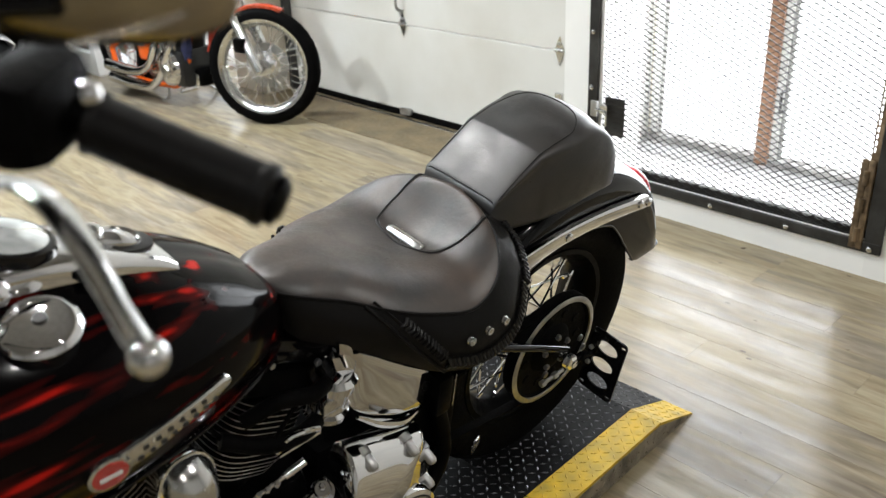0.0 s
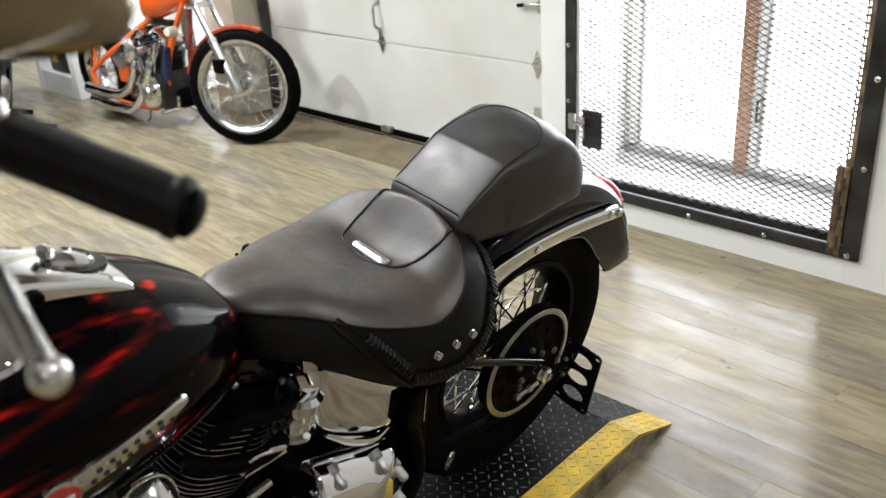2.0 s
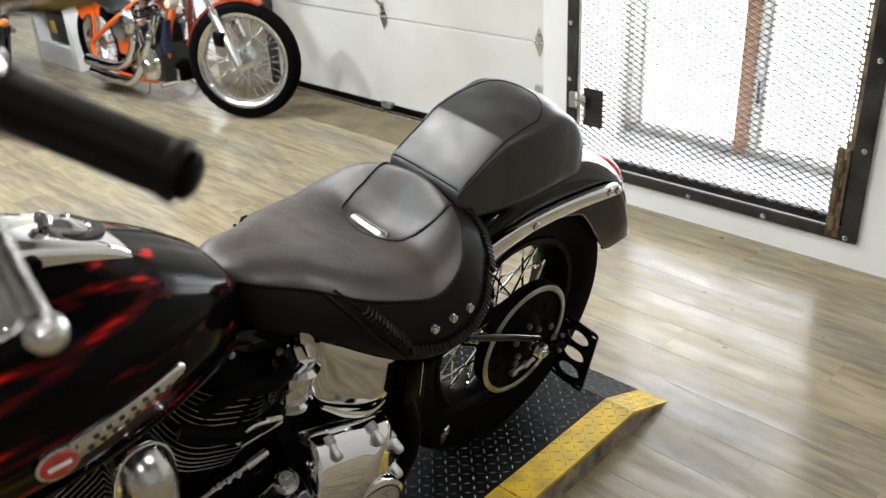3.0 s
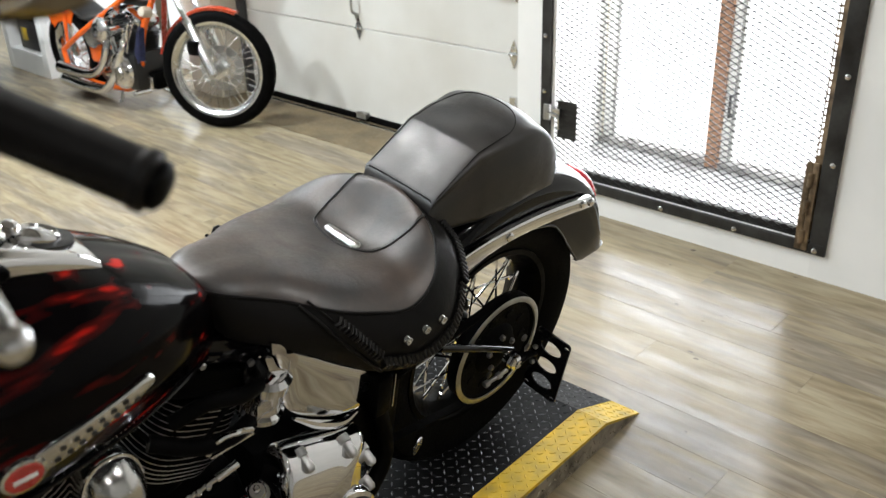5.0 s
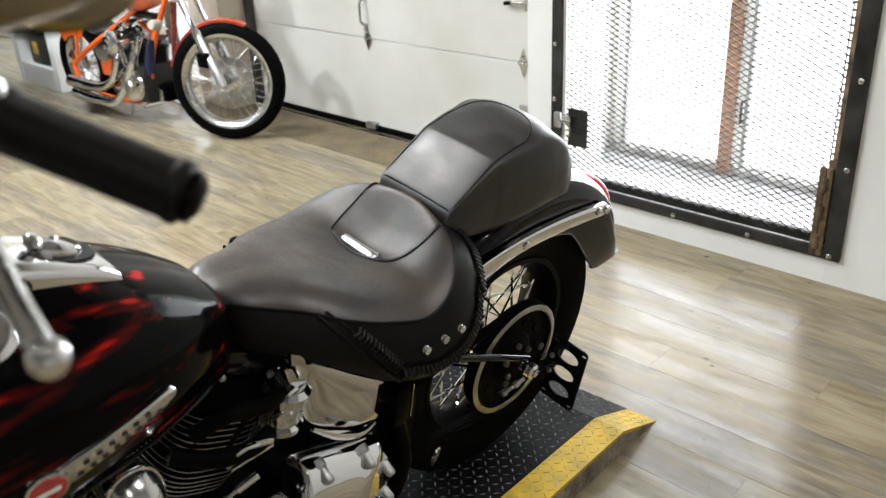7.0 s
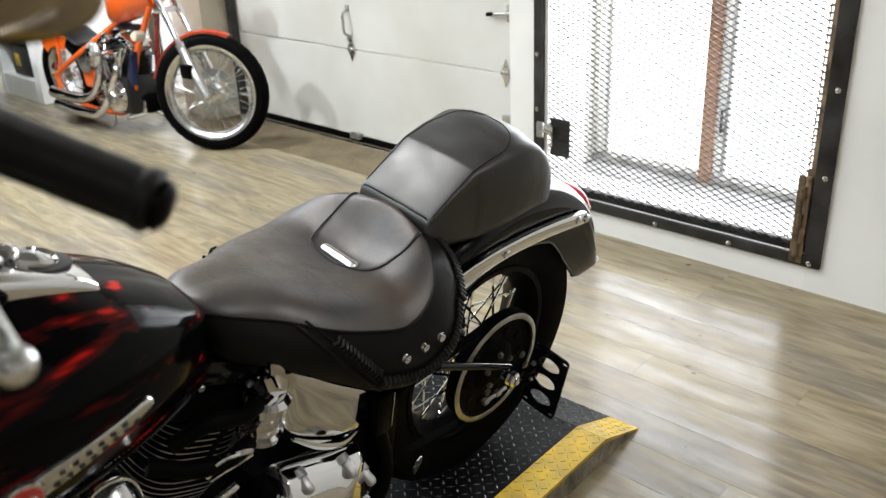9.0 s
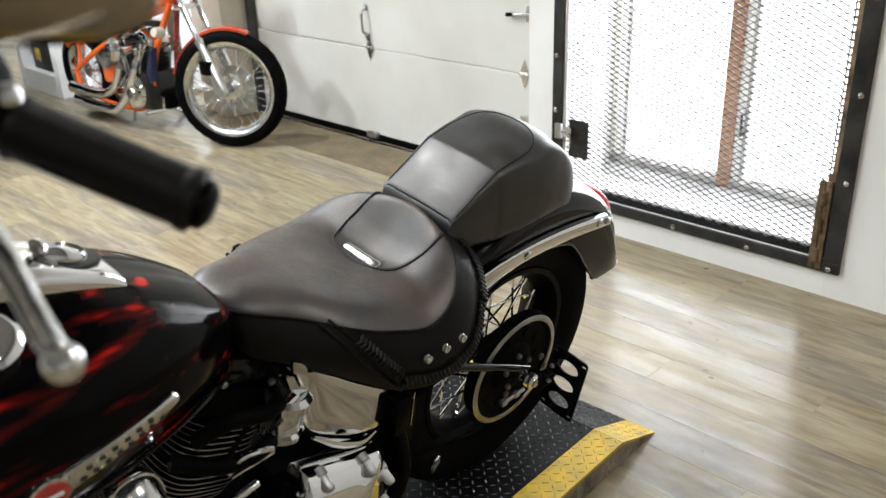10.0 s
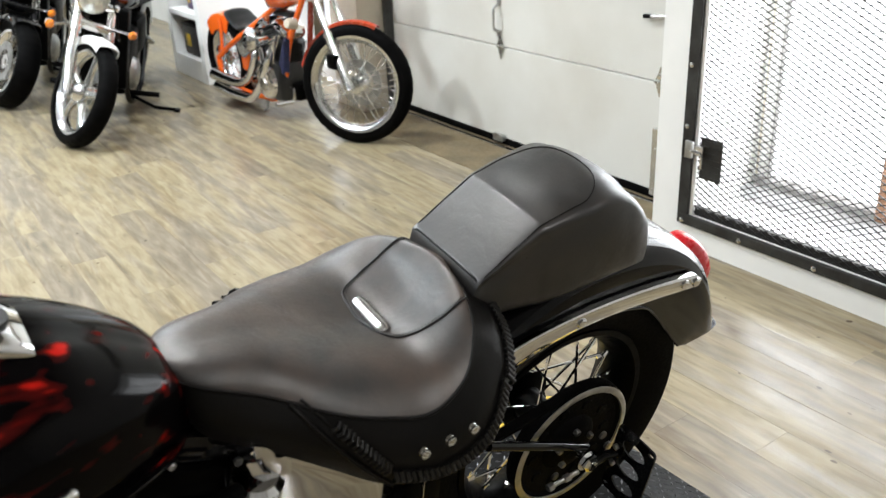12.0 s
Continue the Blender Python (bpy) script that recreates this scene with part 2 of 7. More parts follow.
def mottle(m, scale, amount, relief):
    """Uneven gloss in soft patches, as on handled leather."""
    n, l = m.node_tree.nodes, m.node_tree.links
    p = n["Principled BSDF"]
    src = p.inputs["Roughness"].links[0].from_socket
    tc, t, r, add = n.new("ShaderNodeTexCoord"), n.new("ShaderNodeTexNoise"), n.new("ShaderNodeMapRange"), n.new("ShaderNodeMath")
    t.inputs["Scale"].default_value, t.inputs["Detail"].default_value, t.inputs["Distortion"].default_value = scale, 5, 0.6
    r.inputs[1].default_value, r.inputs[2].default_value = 0.3, 0.7
    r.inputs[3].default_value, r.inputs[4].default_value = -amount, amount
    l.new(tc.outputs["Object"], t.inputs["Vector"])
    l.new(t.outputs[0], r.inputs[0])
    l.new(src, add.inputs[0])
    l.new(r.outputs[0], add.inputs[1])
    l.new(add.outputs[0], p.inputs["Roughness"])
    b = n.new("ShaderNodeBump")
    b.inputs["Strength"].default_value, b.inputs["Distance"].default_value = relief, 0.004
    l.new(t.outputs[0], b.inputs["Height"])
    fine = p.inputs["Normal"].links[0].from_node
    l.new(b.outputs[0], fine.inputs["Normal"])


mottle(M["faded"], 24, 0.08, 0.32)
mottle(M["padleather"], 26, 0.08, 0.18)
mottle(M["leather"], 22, 0.06, 0.35)


# ---------------------------------------------------------------- geometry helpers
def spl(xs, ys, t):
    """Smooth curve through (xs, ys), at t."""
    xs, ys = np.asarray(xs, float), np.asarray(ys, float)
    if xs[0] > xs[-1]:
        xs, ys = xs[::-1], ys[::-1]
    m = np.gradient(ys, xs)
    t = np.clip(t, xs[0], xs[-1])
    i = np.clip(np.searchsorted(xs, t) - 1, 0, len(xs) - 2)
    h = xs[i + 1] - xs[i]
    s = (t - xs[i]) / h
    return ((2 * s**3 - 3 * s**2 + 1) * ys[i] + (s**3 - 2 * s**2 + s) * h * m[i] + (-2 * s**3 + 3 * s**2) * ys[i + 1] + (s**3 - s**2) * h * m[i + 1])


def curve_through(points, count):
    p = np.asarray(points, float)
    k = np.concatenate([[0], np.cumsum(np.linalg.norm(np.diff(p, axis=0), axis=1))])
    t = np.linspace(0, k[-1], count)
    return np.stack([spl(k, p[:, i], t) for i in range(3)], 1)


class Geo:
    """Gathers vertices and faces of one mesh."""

    def __init__(self):
        self.v, self.f = [], []

    def add(self, v, f):
        o = len(self.v)
        self.v += [tuple(float(c) for c in p) for p in v]
        self.f += [tuple(i + o for i in q) for q in f]
        return self

    def grid(self, P, wrap_i=False, wrap_j=False):
        P = np.asarray(P, float)
        a, b = P.shape[:2]
        f = [(i * b + j, ((i + 1) % a) * b + j, ((i + 1) % a) * b + (j + 1) % b, i * b + (j + 1) % b)
             for i in range(a if wrap_i else a - 1) for j in range(b if wrap_j else b - 1)]
        return self.add(P.reshape(-1, 3), f)

    def loft(self, rings, caps=True):
        R = np.asarray(rings, float)
        a, b = R.shape[:2]
        o = len(self.v)
        self.grid(R, wrap_j=True)
        if caps:
            self.f.append(tuple(o + j for j in range(b)))
            self.f.append(tuple(o + (a - 1) * b + j for j in reversed(range(b))))
        return self

    def tube(self, pts, r, seg=12, smooth=0, caps=True):
        p = np.asarray(pts, float)
        rr = np.full(len(p), r) if np.isscalar(r) else np.asarray(r, float)
        if smooth:
            k = np.linspace(0, 1, len(p))
            kk = np.linspace(0, 1, smooth)
            rr = spl(k, rr, kk) if len(p) > 2 else np.interp(kk, k, rr)
            p = curve_through(p, smooth)
        tan = np.gradient(p, axis=0)
        tan /= np.linalg.norm(tan, axis=1)[:, None] + 1e-12
        up = np.array([0, 0, 1.0]) if abs(tan[0][2]) < 0.9 else np.array([1.0, 0, 0])
        rings = []
        n1 = np.cross(tan[0], up)
        for i in range(len(p)):
            n1 = n1 - tan[i] * (n1 @ tan[i])
            n1 /= np.linalg.norm(n1)
            n2 = np.cross(tan[i], n1)
            a = np.arange(seg) * 2 * math.pi / seg
            rings.append(p[i] + rr[i] * (np.cos(a)[:, None] * n1 + np.sin(a)[:, None] * n2))
        return self.loft(rings, caps)

    def lathe(self, prof, origin=(0, 0, 0), axis=(0, 1, 0), seg=32, closed=False, arc=None):
        """prof: (radius, offset along the axis) pairs."""
        ax = np.asarray(axis, float) / np.linalg.norm(axis)
        up = np.array([0, 0, 1.0]) if abs(ax[2]) < 0.9 else np.array([1.0, 0, 0])
        e1 = np.cross(up, ax)
        e1 /= np.linalg.norm(e1)
        e2 = np.cross(ax, e1)
        a = np.arange(seg) * 2 * math.pi / seg if arc is None else np.linspace(arc[0], arc[1], seg)
        P = [[np.asarray(origin) + r * (math.cos(t) * e1 + math.sin(t) * e2) + h * ax for r, h in prof] for t in a]
        return self.grid(P, wrap_i=arc is None, wrap_j=closed)

    def box(self, c, s, bevel=0.0, m=None):
        if bevel <= 0:
            v = [Vector((x * s[0] / 2, y * s[1] / 2, z * s[2] / 2)) for x in (-1, 1) for y in (-1, 1) for z in (-1, 1)]
            f = [(0, 1, 3, 2), (4, 6, 7, 5), (0, 4, 5, 1), (2, 3, 7, 6), (0, 2, 6, 4), (1, 5, 7, 3)]
        else:
            bm = bmesh.new()
            bmesh.ops.create_cube(bm, size=1, matrix=Matrix.Diagonal((*s, 1)))
            bmesh.ops.bevel(bm, geom=bm.edges[:], offset=bevel, segments=2, affect="EDGES", profile=0.5)
            bm.verts.index_update()
            v = [p.co.copy() for p in bm.verts]
            f = [tuple(p.index for p in q.verts) for q in bm.faces]
            bm.free()
        if m is not None:
            v = [m @ p for p in v]
        return self.add([p + Vector(c) for p in v], f)

    def plate(self, outline, m, thick, holes=()):
        """A flat plate from a 2D outline (and holes) in m's xy plane."""
        bm = bmesh.new()
        loops = []
        for pts in (outline, *holes):
            vs = [bm.verts.new((x, y, 0)) for x, y in pts]
            loops += [bm.edges.new((vs[i], vs[(i + 1) % len(vs)])) for i in range(len(vs))]
        bmesh.ops.triangle_fill(bm, use_beauty=True, edges=loops)
        r = bmesh.ops.extrude_face_region(bm, geom=bm.faces[:])
        bmesh.ops.translate(bm, vec=(0, 0, thick), verts=[g for g in r["geom"] if isinstance(g, bmesh.types.BMVert)])
        bmesh.ops.recalc_face_normals(bm, faces=bm.faces[:])
        bm.verts.index_update()
        v = [m @ p.co for p in bm.verts]
        f = [tuple(p.index for p in q.verts) for q in bm.faces]
        bm.free()
        return self.add(v, f)

    def mesh(self, name, material, smooth=True, fix=True):
        me = bpy.data.meshes.new(name)
        me.from_pydata(self.v, [], self.f)
        if fix:
            bm = bmesh.new()
            bm.from_mesh(me)
            bmesh.ops.recalc_face_normals(bm, faces=bm.faces[:])
            bm.to_mesh(me)
            bm.free()
        me.materials.append(material)
        if smooth:
            me.set_sharp_from_angle(angle=radians(38))
            for q in me.polygons:
                q.use_smooth = True
        return me


def part(name, g, material, parent=None, label="", smooth=True, fix=True):
    ob = new(name, g.mesh(name, material, smooth, fix))
    ob.parent = parent
    if label:
        ob["label"] = label
    return ob


def thing(name, label, category, group="", m=None, kind=""):
    ob = new(name)
    if m is not None:
        ob.matrix_world = m
    return tagged(ob, label, category, group, kind)


def ellipse(cx, cy, a, b, n=24):
    return [(cx + a * math.cos(2 * math.pi * i / n), cy + b * math.sin(2 * math.pi * i / n)) for i in range(n)]


def rounded(w, h, r, n=4):
    out = []
    for sx, sy, a0 in ((1, 1, 0), (-1, 1, 90), (-1, -1, 180), (1, -1, 270)):
        for i in range(n + 1):
            a = radians(a0 + 90 * i / n)
            out.append((sx * (w / 2 - r) + r * math.cos(a), sy * (h / 2 - r) + r * math.sin(a)))
    return out



# ---------------------------------------------------------------- the room
WX = 2.663           # face of the gate wall
DX = 2.93            # face of the overhead door


def slab(name, c, s, material, label, category="wall", bevel=0.0):
    ob = part(name, Geo().box((0, 0, 0), s, bevel), M[material], smooth=False)
    ob.location = c
    return tagged(ob, label, category, kind="structure")


def span(name, x, y, z, material, label, category="wall", bevel=0.0):
    return slab(name, [(a + b) / 2 for a, b in (x, y, z)], [abs(b - a) for a, b in (x, y, z)], material, label, category, bevel)


TOP = 3.1
span("wall_east", (WX, 2.92), (-3.0, 0.980), (0, TOP), "wall", "white painted wall beside the mesh gate")
span("wall_east_pier", (WX, 2.92), (2.006, 2.186), (0, TOP), "wall", "narrow white wall pier between gate and overhead door")
span("wall_east_sill", (WX, 2.92), (0.980, 2.006), (0, 0.125), "wall", "low white wall under the mesh gate")
span("wall_east_head", (WX, 2.92), (0.980, 2.006), (2.123, TOP), "wall", "white wall over the mesh gate")
span("wall_east_lintel", (WX + 0.05, 2.92), (2.186, 4.42), (2.25, TOP), "wall", "white lintel over the overhead door")
span("wall_east_far", (DX + 0.0, 3.1), (4.42, 4.80), (0, TOP), "wall", "white wall behind the column")
span("wall_east_window_head", (DX, 3.1), (4.80, 5.70), (2.2, TOP), "wall", "white wall over the glazed door")
span("wall_east_end", (DX, 3.1), (5.70, 9.6), (0, TOP), "wall", "white wall behind the shelf partition")
span("wall_north", (-6.2, 3.1), (9.6, 9.8), (0, TOP), "wall", "white painted end wall")
# unseen walls and ceiling, added in greys that hold down fill and reflections
span("wall_west", (-6.2, -6.0), (-3.0, 9.6), (0, TOP), "backwall", "unseen side wall, grey to cut fill light")
span("wall_south", (-6.2, 3.1), (-3.2, -3.0), (0, TOP), "backwall", "unseen end wall, grey to cut reflections")
span("ceiling", (-6.2, 3.4), (-6.2, 9.8), (TOP, TOP + 0.1), "dark_ceiling", "unseen ceiling, dark grey to cut reflections", "ceiling")
span("alcove_wall", (2.92, 3.14), (2.094, 2.14), (0, 2.3), "wall", "white side wall of the door alcove")
span("alcove_wall_south", (2.92, 3.14), (0.86, 0.90), (0, 2.3), "wall", "white side wall of the door alcove")
span("alcove_ceiling", (2.92, 3.2), (0.86, 2.14), (2.3, 2.34), "ceiling", "white ceiling of the door alcove", "ceiling")
span("alcove_floor", (2.92, 3.22), (0.86, 2.14), (0.0, 0.115), "sill", "white painted alcove floor, scuffed grey", "floor")
span("threshold", (3.105, 3.17), (0.90, 2.094), (0.115, 0.142), "threshold", "worn grey door threshold", "threshold", 0.004)
span("backdrop", (3.7, 3.72), (-1.5, 4.4), (-0.5, 3.2), "daylight", "overexposed daylight outside the doors", "backdrop")
span("backdrop_far", (3.30, 3.32), (4.6, 5.9), (-0.3, 2.6), "daylight_far", "overexposed daylight outside the glazed door", "backdrop")

# floor sheet under the planks
span("floor", (-6.2, 3.4), (-6.2, 9.8), (-0.06, -0.0007), "joint", "worn yellow-brown wood plank floor", "floor")

# bare worn strip where the planks stop short of the overhead door
span("floor_strip_door", (2.584, 2.915), (2.19, 4.40), (-0.002, 0.0016), "bare_strip", "bare brown worn floor strip along the overhead door", "floor")

# alcove doors: glass leaves between posts
def alcove_doors():
    d = thing("door_1", "glazed double door with a brown wooden centre post", "door", kind="structure")
    part("centre_post", Geo().box((3.125, 1.566, 1.165), (0.05, 0.054, 2.1), 0.004), M["wood"], d, "bare brown wooden post", smooth=False)
    part("post_strip", Geo().box((3.125, 1.523, 1.2), (0.03, 0.030, 2.1), 0.003), M["wall"], d, "white strip", smooth=False)
    part("post_edge", Geo().box((3.12, 1.499, 1.2), (0.02, 0.014, 2.1), 0.002), M["backwall"], d, smooth=False)
    part("side_post", Geo().box((3.13, 2.062, 1.2), (0.04, 0.055, 2.1), 0.004), M["wall"], d, smooth=False)
    part("side_strip", Geo().box((3.108, 2.075, 1.2), (0.006, 0.005, 2.1)), M["column"], d, smooth=False)
    part("side_edge", Geo().box((3.12, 2.028, 1.2), (0.02, 0.008, 2.1), 0.002), M["backwall"], d, smooth=False)
    part("south_post", Geo().box((3.13, 0.93, 1.2), (0.04, 0.055, 2.1), 0.004), M["wall"], d, smooth=False)
    g = Geo()
    g.tube([(3.113, 1.500, 0.42), (3.075, 1.500, 0.42), (3.075, 1.500, 0.34), (3.113, 1.500, 0.34)], 0.006, 8)
    part("door_handle", g, M["steel"], d)


alcove_doors()

# far glazed door
d2 = thing("door_2", "white framed glazed door, overexposed by daylight", "door", kind="structure")
part("frame_side", Geo().box((3.0, 4.83, 1.1), (0.05, 0.06, 2.2), 0.004), M["wall"], d2, smooth=False)
part("frame_side", Geo().box((3.0, 5.67, 1.1), (0.05, 0.06, 2.2), 0.004), M["wall"], d2, smooth=False)
part("frame_foot", Geo().box((3.0, 5.25, 0.10), (0.05, 0.78, 0.20), 0.004), M["wall"], d2, smooth=False)


def overhead_door():
    d = thing("door_3", "cream sectional overhead garage door, closed", "door", kind="structure")
    z0 = 0.022
    for i in range(5):
        g = Geo().box((DX + 0.022, 3.26, z0 + 0.459 * i + 0.2270), (0.044, 2.36, 0.4515), 0.003)
        part("panel", g, M["door"], d, smooth=False)
    part("bottom_seal", Geo().box((DX + 0.010, 3.26, 0.018), (0.036, 2.36, 0.035), 0.006), M["rubber"], d, "black rubber seal")
    for y in (3.405, 2.418):
        for z in (0.481, 0.940):
            g = Geo()
            g.box((DX - 0.004, y, z), (0.006, 0.052, 0.020), 0.002)
            hm = Matrix(((0, 0, 1, DX - 0.006), (1, 0, 0, y), (0, 1, 0, z), (0, 0, 0, 1)))
            g.plate([(-0.026, 0), (0, -0.062), (0.026, 0), (0, 0.062)], hm, 0.005)
            g.tube([(DX - 0.010, y - 0.022, z), (DX - 0.010, y + 0.022, z)], 0.006, 10)
            hinge = part("hinge", g, M["alloy"], d, "galvanised steel hinge")
            part("bolt", Geo().lathe([(0, 0.006), (0.006, 0.006), (0.006, 0)], (DX - 0.006, y, z + 0.03), (-1, 0, 0), 10), M["cast"], hinge)
    g = Geo().tube([(DX - 0.003, 3.416, 0.545), (DX - 0.030, 3.416, 0.56), (DX - 0.036, 3.416, 0.61), (DX - 0.030, 3.416, 0.66), (DX - 0.003, 3.416, 0.672)], 0.007, 10, 20)
    g.box((DX - 0.003, 3.416, 0.536), (0.006, 0.03, 0.034), 0.002)
    g.box((DX - 0.003, 3.416, 0.68), (0.006, 0.026, 0.030), 0.002)
    part("lift_handle", g, M["cast"], d, "grey steel lift handle")
    g = Geo().box((DX - 0.016, 3.408, 0.035), (0.032, 0.07, 0.03), 0.003)
    g.box((DX - 0.03, 3.408, 0.052), (0.006, 0.05, 0.012), 0.001)
    part("floor_bracket", g, M["cast"], d, "steel floor bracket")
    g = Geo().tube([(DX - 0.02, 2.47, 0.728), (DX - 0.02, 2.36, 0.735)], 0.007, 10)
    g.box((DX - 0.010, 2.375, 0.735), (0.02, 0.05, 0.07), 0.003)
    part("slide_bolt", g, M["alloy"], d, "steel slide bolt")
    part("slide_tip", Geo().tube([(DX - 0.02, 2.47, 0.728), (DX - 0.02, 2.505, 0.724)], 0.0085, 10), M["rubber"], d)
    part("corner_bracket", Geo().box((DX - 0.012, 2.412, 0.16), (0.02, 0.034, 0.28), 0.002), M["alloy"], d, "steel corner bracket", smooth=False)
    part("side_track", Geo().box((DX - 0.03, 4.37, 1.15), (0.05, 0.03, 2.3), 0.003), M["steel"], d, "dark steel door track", smooth=False)
    part("floor_strip", Geo().box((DX - 0.040, 3.26, 0.003), (0.022, 2.36, 0.006), 0.001), M["alloy"], d, "worn metal threshold strip", smooth=False)


overhead_door()
span("column", (2.72, DX), (4.40, 4.71), (0, TOP), "column", "beige painted square column beside the overhead door", "column", 0.006)


def shelf_partition():
    p = thing("shelf_partition", "white shelving partition with recessed compartments", "shelf")
    x0, x1, y0, y1, top = 2.29, 2.90, 5.68, 6.30, 2.2
    part("end_panel", Geo().box(((x0 + x1) / 2, y0 + 0.035, top / 2), (x1 - x0, 0.07, top), 0.004), M["wall"], p, smooth=False)
    part("end_panel", Geo().box(((x0 + x1) / 2, y1 - 0.03, top / 2), (x1 - x0, 0.06, top), 0.004), M["wall"], p, smooth=False)
    part("back_panel", Geo().box((x1 - 0.02, (y0 + y1) / 2, top / 2), (0.04, y1 - y0 - 0.14, top)), M["wall"], p, smooth=False)
    part("plinth", Geo().box(((x0 + x1) / 2 - 0.02, (y0 + y1) / 2, 0.07), (x1 - x0 - 0.04, y1 - y0 - 0.14, 0.14), 0.003), M["wall"], p, smooth=False)
    for z in (0.425, 0.66, 0.90, 1.14, 1.40, 1.68):
        part("shelf_board", Geo().box(((x0 + x1) / 2 - 0.02, (y0 + y1) / 2, z), (x1 - x0 - 0.04, y1 - y0 - 0.14, 0.035), 0.003), M["wall"], p, smooth=False)
    part("top_board", Geo().box(((x0 + x1) / 2, (y0 + y1) / 2, top + 0.02), (x1 - x0 + 0.02, y1 - y0 + 0.02, 0.04), 0.004), M["wall"], p, smooth=False)


shelf_partition()


def carton(name, c, s, mat, label, lid=True):
    t = thing(name, label, "box")
    part("body", Geo().box((c[0], c[1], c[2]), s, 0.008), M[mat], t)
    if lid:
        part("lid", Geo().box((c[0], c[1], c[2] + s[2] / 2 + 0.006), (s[0] + 0.01, s[1] + 0.01, 0.018), 0.004), M["satin"], t)
    part("label_plate", Geo().box((c[0] - s[0] / 2 - 0.001, c[1] + s[1] * 0.2, c[2]), (0.003, s[1] * 0.25, s[2] * 0.4), 0.001), M["yellow"], t, "small yellow sticker")


carton("storage_box", (2.50, 5.96, 0.246), (0.36, 0.30, 0.20), "darkbox", "dark plastic storage box on a white shelf")
carton("printed_box", (2.46, 5.98, 0.518), (0.20, 0.16, 0.15), "purple", "purple printed box on a white shelf", False)
carton("printed_box", (2.48, 6.05, 0.743), (0.24, 0.14, 0.13), "wood", "brown printed box on a white shelf", False)

# ceiling lamps
def ceiling_lamp(x, y):
    c = thing("ceiling_lamp", "round white recessed ceiling spotlight, lit", "lamp", "ceiling spotlights", pose(x, y, TOP))
    part("trim_ring", Geo().lathe([(0.085, -0.001), (0.11, -0.001), (0.112, -0.008), (0.085, -0.014), (0.085, -0.001)], (0, 0, 0), (0, 0, 1), 28), M["ceiling"], c)
    part("diffuser", Geo().lathe([(0.0, -0.006), (0.084, -0.006)], (0, 0, 0), (0, 0, 1), 28), M["lampglow"], c)


LAMPS = [(-1.3, -1.6, 0.75), (1.3, -0.9, 0.62), (0.9, 2.3, 0.95), (-1.1, 2.7, 1.7), (1.4, 4.4, 1.9), (-0.7, 4.8, 3.6), (1.0, 6.9, 1.6), (-1.2, 7.2, 1.8)]
for x, y, k in LAMPS:
    ceiling_lamp(x, y)
    area_lamp("spotlight_beam", pose(x, y, TOP - 0.03), 0.17, 0.17, LAMP_W * k, (1.0, 0.985, 0.96) if y < 2.5 else (0.88, 0.955, 1.0), "beam of a recessed ceiling spotlight", "DISK")
area_lamp("daylight_gate", pose(3.09, 1.5, 1.24, 0, 90, 0), 1.72, 1.05, DAY_W, (0.92, 0.96, 1.0), "daylight through the alcove doors")
area_lamp("daylight_far_door", pose(2.96, 5.25, 1.2, 0, 90, 0), 1.9, 0.75, DAY_W * 0.12, (0.90, 0.95, 1.0), "daylight through the far glazed door")


